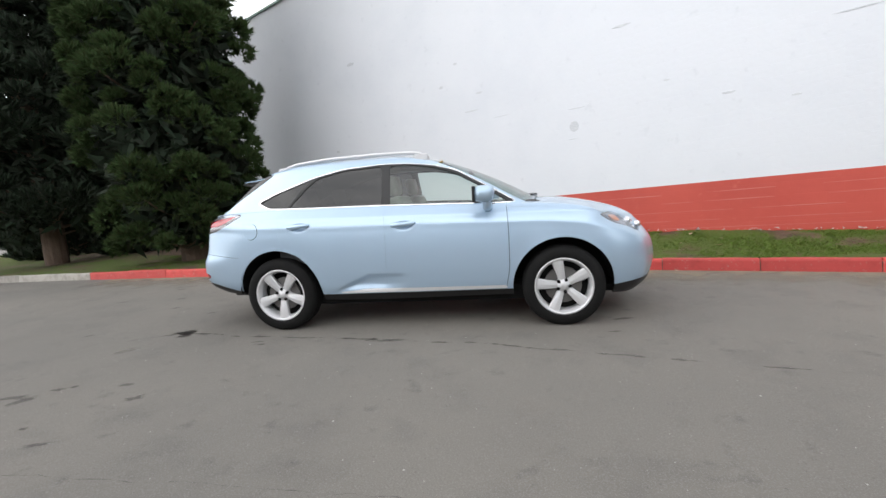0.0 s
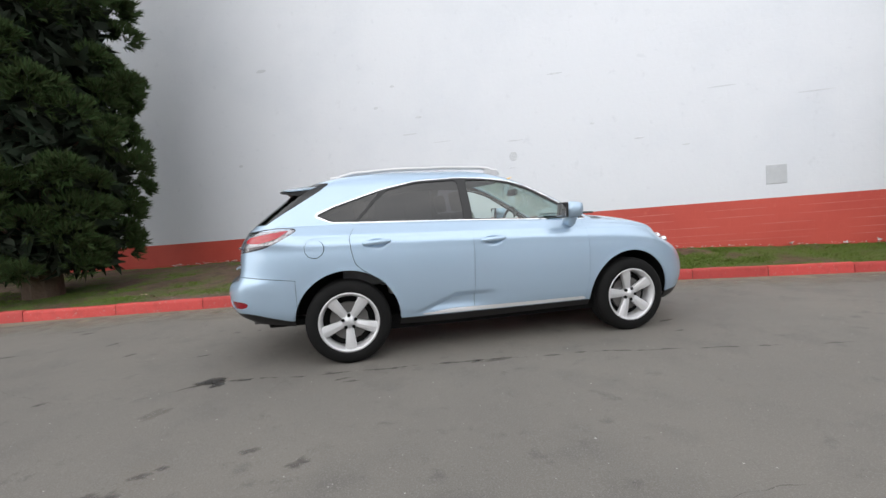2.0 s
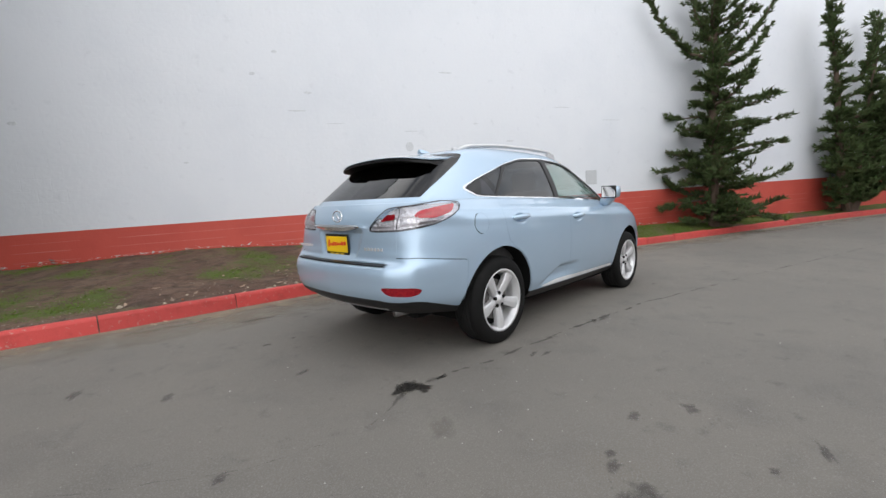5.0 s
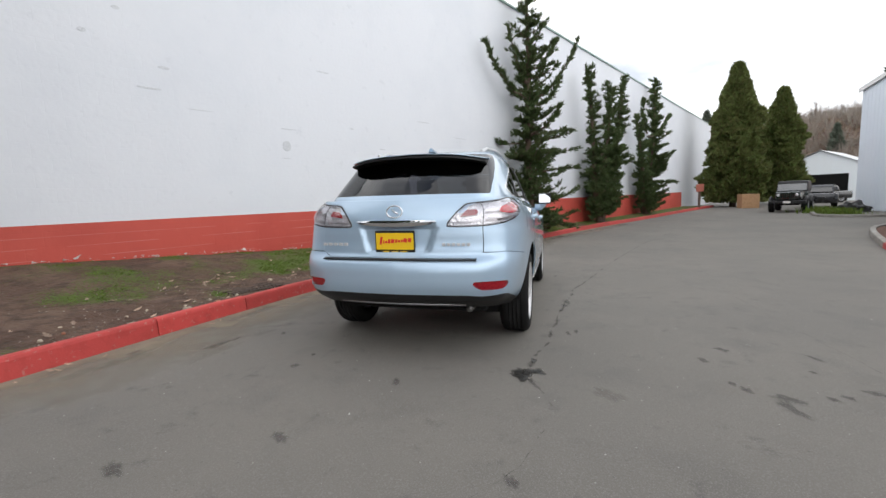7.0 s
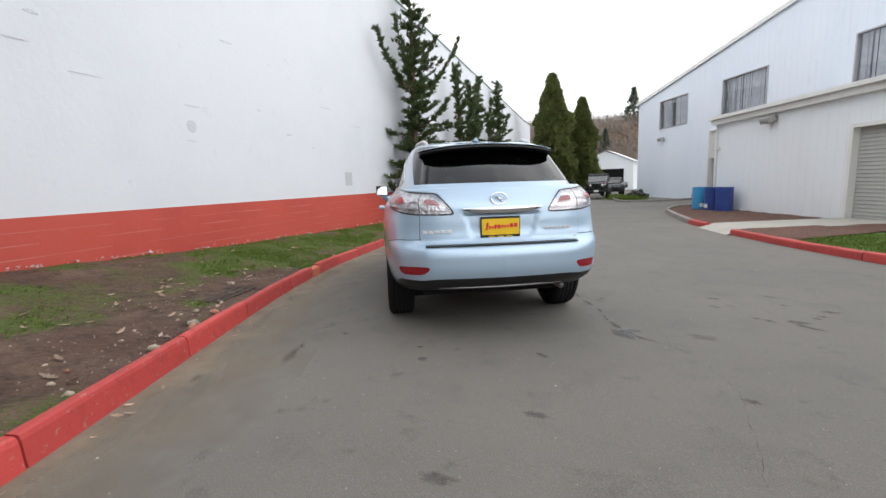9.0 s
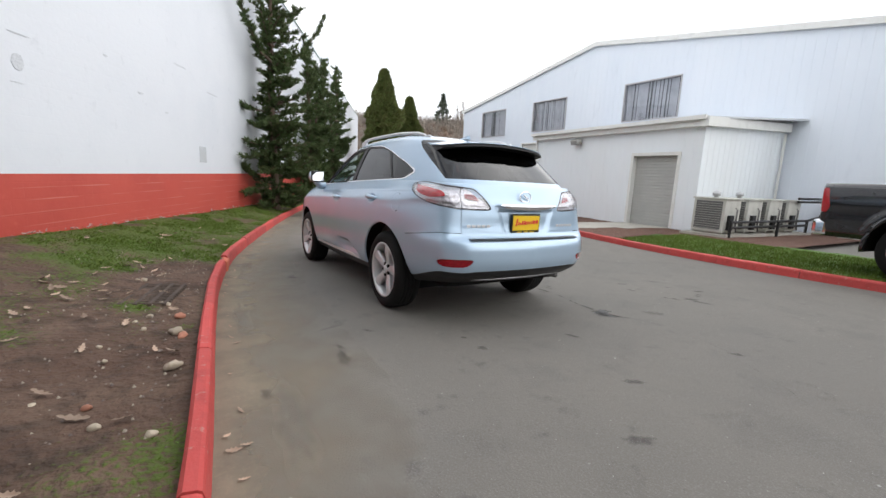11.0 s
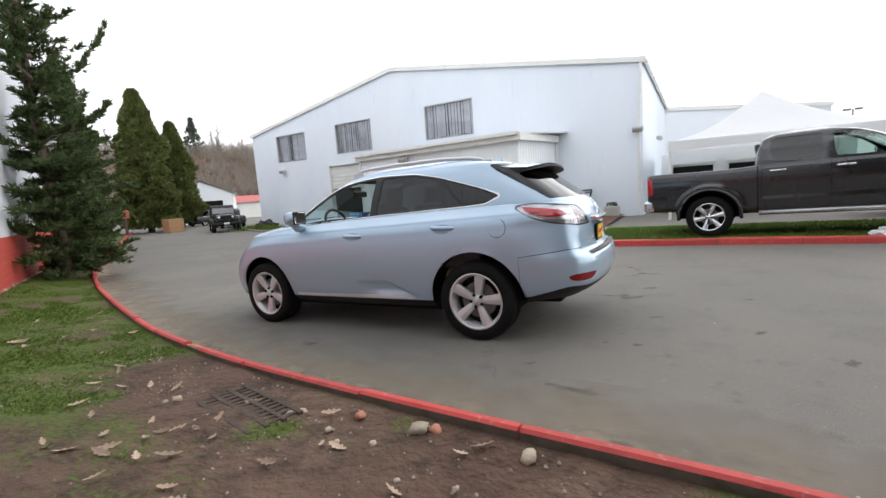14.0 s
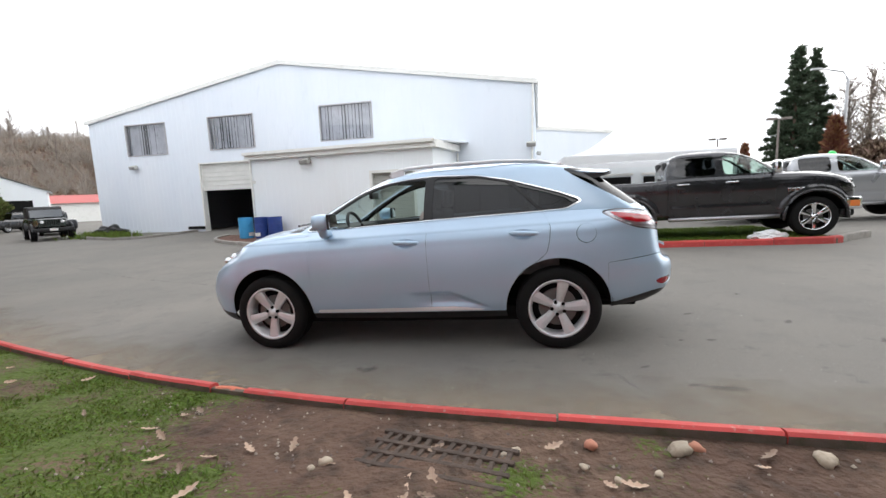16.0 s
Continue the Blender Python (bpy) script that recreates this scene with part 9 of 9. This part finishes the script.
PATCH = material("grey_plaster_patch", (0.60, 0.62, 0.65), 0.8, bump=(25, 0.8, 0.02), mixes=[(12, 0.4, 0.65, (0.66, 0.68, 0.7), 0.8)])
PATCH2 = material("faded_grey_panel", (0.50, 0.52, 0.54), 0.7, mixes=[(4, 0.4, 0.7, (0.58, 0.60, 0.62), 0.8)])


def along(x):
    return (x - W_A.x) / W_DIR.x


wall_mark(along(2.28), 2.41, 0.17, 0.19, PATCH, "rough grey plaster patch on the white wall", 1)
wall_mark(along(6.68), 1.54, 0.33, 0.34, PATCH2, "faded square grey panel on the white wall", 2, 0.008, 16, True)
for i, (x, z, w, h) in enumerate(((-3.0, 5.08, 0.26, 0.07), (-0.05, 4.25, 0.10, 0.05), (0.24, 3.15, 0.32, 0.03), (0.45, 3.5, 0.16, 0.04), (2.33, 2.74, 0.3, 0.018), (2.25, 2.17, 0.2, 0.014), (4.54, 2.5, 0.17, 0.03), (5.3, 2.28, 0.12, 0.03),
                                  (-3.76, 2.9, 0.12, 0.06), (-0.44, 3.83, 0.10, 0.06), (3.13, 4.0, 0.3, 0.03), (3.75, 2.9, 0.1, 0.03), (5.9, 3.3, 0.5, 0.02), (7.3, 3.0, 0.6, 0.018), (0.9, 2.9, 0.4, 0.012), (-1.6, 2.2, 0.08, 0.03))):
    wall_mark(along(x), z, w, h, PATCH, "small scuff in the white paint", 5 + i)
for i, (s0, s1, z) in enumerate(((-7, 12, 0.78), (-7, 20, 0.62), (-7, 9, 0.93), (-4, 14, 0.46), (1, 16, 0.33))):
    # painted-over block joints in the red band
    V, F = [], []
    for k, s in enumerate(np.linspace(s0, s1, 120)):
        p = wall_point(s, 0.004)
        wv = 0.005 * max(0.0, 0.5 + noise.noise((s * 1.3, i * 7.0, 0)) * 1.6)
        zz = z + 0.006 * noise.noise((s * 0.8, i, 3))
        V += [(p.x, p.y, zz - wv), (p.x, p.y, zz + wv)]
        if k and wv > 0.0015:
            F.append((2 * k - 2, 2 * k - 1, 2 * k + 1, 2 * k)[::-1])
    ob = mesh_object("block_joint", V, F, BLOCK_EDGE, warehouse)
rng = np.random.default_rng(12)
V, T = [], []
for _ in range(420):
    s = rng.uniform(-9, 14)
    x = W_A.x + W_DIR.x * s
    p = wall_point(s, rng.uniform(0.01, 0.06))
    z = float(verge_z(np.array([x]), np.array([1.0]))[0]) + rng.uniform(0.0, 0.03)
    r = rng.uniform(0.01, 0.035) * (2.0 if rng.uniform() < 0.08 else 1)
    k = len(V)
    for j in range(5):
        V.append((p.x + r * rng.normal() * 0.8, p.y + r * rng.normal() * 0.5, z + abs(rng.normal()) * r * 0.6))
    T += [(k, k + 1, k + 2), (k, k + 2, k + 3), (k + 1, k + 3, k + 4)]
tagged(tri_object("flaked_paint", V, T, material("paint_flakes", (0.55, 0.5, 0.48), 0.8)), "pale paint flakes along the wall's foot", "paint flakes", kind="stuff")

# ---- verge: stones, grate, leaves, grass ----
def verge_at(x, y):
    lo = float(kerb_y(x)) + 0.07
    v = min(1, max(0, (y - lo) / max(float(wall_y(x)) - lo, 0.5)))
    return float(verge_z(np.array([x]), np.array([v]))[0])


def pebble(x, y, r, seed, flat=0.7, mat=None):
    bm = bmesh.new()
    bmesh.ops.create_icosphere(bm, subdivisions=2, radius=1)
    for v in bm.verts:
        k = 1 + 0.5 * noise.noise(v.co * 1.3 + Vector((seed, 0, 0))) + 0.12 * noise.noise(v.co * 3 + Vector((seed, 0, 0)))
        v.co = Vector((v.co.x * 1.25, v.co.y, v.co.z * flat)) * r * k
    ob = part("stone", bm, mat or STONE, None, smooth=True)
    ob.location = (x, y, verge_at(x, y) + r * 0.25)
    ob.rotation_euler = (0.1, 0.2, seed)
    return tagged(ob, "rounded pale stone lying on the bare soil", "stone", "stones")


TERRA = random_tint(material("terracotta_pebble", (0.45, 0.20, 0.13), 0.8, mixes=[(12, 0.4, 0.7, (0.33, 0.14, 0.09), 0.8)]), 0.8, 1.2)
for i, (x, y, r) in enumerate(((-1.76, 2.56, 0.062), (-2.35, 2.58, 0.05), (-1.01, 2.62, 0.028), (-1.31, 2.73, 0.026), (-0.1, 2.83, 0.04), (-1.44, 2.81, 0.02), (-0.95, 2.66, 0.024), (-0.06, 2.88, 0.025), (-2.9, 2.85, 0.03), (-2.6, 3.1, 0.02), (-1.9, 2.95, 0.018), (-3.3, 3.05, 0.035), (-2.15, 2.9, 0.02), (-1.62, 2.75, 0.024), (-3.05, 2.65, 0.026))):
    pebble(x, y, r * 0.72, i * 1.7, 0.75)
for i, (x, y, r) in enumerate(((-1.85, 2.53, 0.03), (-1.37, 2.54, 0.03), (-2.7, 2.9, 0.018))):
    pebble(x, y, r, i * 2.3 + 9, 0.8, TERRA)
V, T = [], []
rng = np.random.default_rng(3)
for _ in range(800):
    x = rng.uniform(-5, 1.6)
    y = float(kerb_y(x)) + 0.14 + abs(rng.normal()) * 0.7
    r = rng.uniform(0.003, 0.012)
    z = verge_at(x, y) + 0.004
    k = len(V)
    a = rng.uniform(0, 6)
    for j in range(4):
        V.append((x + r * math.cos(a + j * 1.57) * rng.uniform(0.7, 1.4), y + r * math.sin(a + j * 1.57), z - 0.004))
    V.append((x, y, z + r * 0.8))
    T += [(k + j, k + (j + 1) % 4, k + 4) for j in range(4)]
tagged(tri_object("gravel", V, T, island_tint(material("mixed_gravel", (0.22, 0.18, 0.15), 0.85), 0.5, 1.6, 0.03)), "mixed small gravel trodden into the soil", "gravel", kind="stuff")

grate = thing("drain_grate", Matrix.Translation((-0.63, 2.72, verge_at(-0.63, 2.72) - 0.012)) @ Euler((0.05, 0.03, radians(-12))).to_matrix().to_4x4(), "rusty half-buried drain grate in the soil", "grate")
RUST = material("dirty_rusty_iron", (0.06, 0.043, 0.034), 0.9, bump=(40, 1.0, 0.01), mixes=[(14, 0.4, 0.65, (0.10, 0.072, 0.055), 0.9)])
for k in range(12):
    bm = bmesh.new()
    box(bm, (0.027, 0.36, 0.03), (-0.33 + k * 0.06, 0, 0.012), 0.007, (0, 8 * math.sin(k * 2.1), 3 * math.sin(k)))
    part("bar", bm, RUST, grate)
for y in (-0.15, -0.05, 0.05, 0.15):
    bm = bmesh.new()
    box(bm, (0.74, 0.03, 0.026), (0, y, 0.018), 0.006)
    part("cross_bar", bm, RUST, grate)


def oak_leaf_mesh():
    bm = bmesh.new()
    n = 9
    left, right = [], []
    for i in range(n):
        u = i / (n - 1)
        w = (0.026 if i % 2 else 0.011) * math.sin(math.pi * min(1, u * 0.93 + 0.07)) + 0.002
        lift = 0.012 * (u - 0.5) ** 2 * 4
        left.append(bm.verts.new((-0.06 + 0.12 * u, w, lift + w * 0.35)))
        right.append(bm.verts.new((-0.06 + 0.12 * u, -w, lift + w * 0.25)))
    mid = [bm.verts.new((-0.06 + 0.12 * i / (n - 1), 0, 0.012 * (i / (n - 1) - 0.5) ** 2 * 4)) for i in range(n)]
    for i in range(n - 1):
        bm.faces.new((mid[i], mid[i + 1], left[i + 1], left[i]))
        bm.faces.new((right[i], right[i + 1], mid[i + 1], mid[i]))
    me = bpy.data.meshes.new("leaf")
    bm.to_mesh(me)
    bm.free()
    me.materials.append(LEAF)
    return me


leaf_mesh = oak_leaf_mesh()
rng = random.Random(8)
spots = [(2.82, 2.35), (4.0, 2.2), (1.02, 2.43), (0.54, 3.0), (0.36, 3.16), (-0.12, 2.84), (-0.65, 2.92), (-0.83, 3.06), (-1.29, 3.1), (-0.56, 3.08), (-0.52, 3.14), (-0.15, 3.5), (-0.24, 3.52), (-0.36, 3.48), (-0.82, 3.27), (-0.3, 3.31), (-0.34, 3.1), (-2.88, 2.75), (-2.8, 2.93), (-1.74, 3.37)]
while len(spots) < 95:
    x = rng.uniform(-5.5, 4.5)
    y = float(kerb_y(x)) + rng.choice((0.2, 0.5, 1.0)) + rng.uniform(0, 1.6) * rng.random()
    if y < float(wall_y(x)) - 0.2:
        spots.append((x, y))
for x, y in spots:
    ob = new("leaf", leaf_mesh)
    k = rng.uniform(0.5, 1.0)
    ob.matrix_world = Matrix.Translation((x, y, verge_at(x, y) + 0.012)) @ Euler((rng.uniform(-0.4, 0.4), rng.uniform(-0.3, 0.3), rng.uniform(0, 6.28))).to_matrix().to_4x4() @ Matrix.Scale(k, 4)
    tagged(ob, "dry curled brown oak leaf on the ground", "leaf", "fallen leaves")
for i in range(46):
    x = rng.uniform(-4.5, 5.5)
    y = float(kerb_y(x)) - rng.uniform(0.02, 0.16)
    ob = new("leaf", leaf_mesh)
    ob.matrix_world = Matrix.Translation((x, y, float(land(x, y)) + 0.008)) @ Euler((rng.uniform(-0.3, 0.3), rng.uniform(-0.3, 0.3), rng.uniform(0, 6.28))).to_matrix().to_4x4() @ Matrix.Scale(rng.uniform(0.25, 0.6), 4)
    tagged(ob, "dry brown leaf scrap in the gutter", "leaf", "fallen leaves")


def grass_patch(name, pts, hts, label, lean=0.5, seed=1, per=3, width=0.0035):
    rng = np.random.default_rng(seed)
    n = len(pts)
    C = np.repeat(pts, per, 0) + np.concatenate([rng.normal(size=(n * per, 2)) * 0.012, np.zeros((n * per, 1))], 1)
    H = np.repeat(hts, per) * rng.uniform(0.6, 1.3, n * per)
    a = rng.uniform(0, math.tau, n * per)
    side = np.stack([np.cos(a), np.sin(a), np.zeros_like(a)], 1)
    ln = np.stack([-np.sin(a), np.cos(a), np.zeros_like(a)], 1) * (rng.uniform(0.1, 1.0, n * per) * lean)[:, None] * H[:, None]
    up = np.stack([np.zeros_like(a), np.zeros_like(a), H], 1)
    w = (width * rng.uniform(0.7, 1.5, n * per))[:, None]
    V = np.stack([C - side * w, C + side * w, C + up * 0.55 + ln * 0.35 + side * w * 0.7, C + up * 0.9 + ln], 1).reshape(-1, 3)
    k = np.arange(n * per)[:, None] * 4
    T = np.concatenate([k + np.array([[0, 1, 2]]), k + np.array([[0, 2, 3]])], 0)
    ob = tri_object(name, V, T, BLADES)
    return tagged(ob, label, "grass", kind="stuff")


rng = np.random.default_rng(44)
N = 60000
gx_r = np.concatenate([rng.uniform(-5.5, 6, N), rng.uniform(6, 14, N // 4), rng.uniform(-9, -5.5, N // 6)])
gv = rng.uniform(0, 1, len(gx_r))
lo, hi = kerb_y(gx_r) + 0.10, wall_y(gx_r) - 0.03
gy_r = lo + (hi - lo) * gv
ok = turf(gx_r, gy_r) > rng.uniform(0.47, 0.66, len(gx_r))
gx_r, gy_r, gv = gx_r[ok], gy_r[ok], gv[ok]
gz_r = verge_z(gx_r, np.clip((gy_r - lo[ok]) / np.maximum(wall_y(gx_r) - lo[ok], 0.5), 0, 1)) - 0.01
grass_patch("grass", np.stack([gx_r, gy_r, gz_r], 1), 0.014 + 0.018 * rng.uniform(0, 1, len(gx_r)), "short green grass growing in patches on the bank", lean=1.5, seed=2, width=0.0026)
n2 = 26000
lx = -7.3 + 8.9 * rng.uniform(0, 1, n2)
ly = np.interp(lx, KERB_FAR[::-1, 0] if KERB_FAR[0, 0] > KERB_FAR[-1, 0] else KERB_FAR[:, 0], KERB_FAR[:, 1]) - 0.2 - rng.uniform(0, 1, n2) * 3.2
grass_patch("grass", np.stack([lx, ly, land(lx, ly) + 0.09], 1), 0.04 + 0.02 * rng.uniform(0, 1, n2), "mown green grass on the island", seed=5, per=2, width=0.006)
wx, wy = rng.normal(20.6, 0.9, 700), rng.normal(-14.3, 0.35, 700)
grass_patch("weeds", np.stack([wx, wy, land(wx, wy)], 1), 0.12 + 0.25 * rng.uniform(0, 1, 700), "dull green weeds by the shed wall", seed=9, per=3, width=0.012)
bag = thing("plastic_bag", Matrix.Translation((-6.2, -5.45, float(land(-6.2, -5.45)) + 0.11)), "crumpled translucent plastic bag behind the kerb", "bag")
bm = bmesh.new()
bmesh.ops.create_icosphere(bm, subdivisions=4, radius=1)
for v in bm.verts:
    k = 1 + 0.35 * noise.noise(v.co * 2.5) + 0.15 * noise.noise(v.co * 7)
    v.co = Vector((v.co.x * 0.34, v.co.y * 0.2, max(-0.1, v.co.z) * 0.16)) * k
part("film", bm, material("clear_film", (0.75, 0.76, 0.76), 0.25), bag)
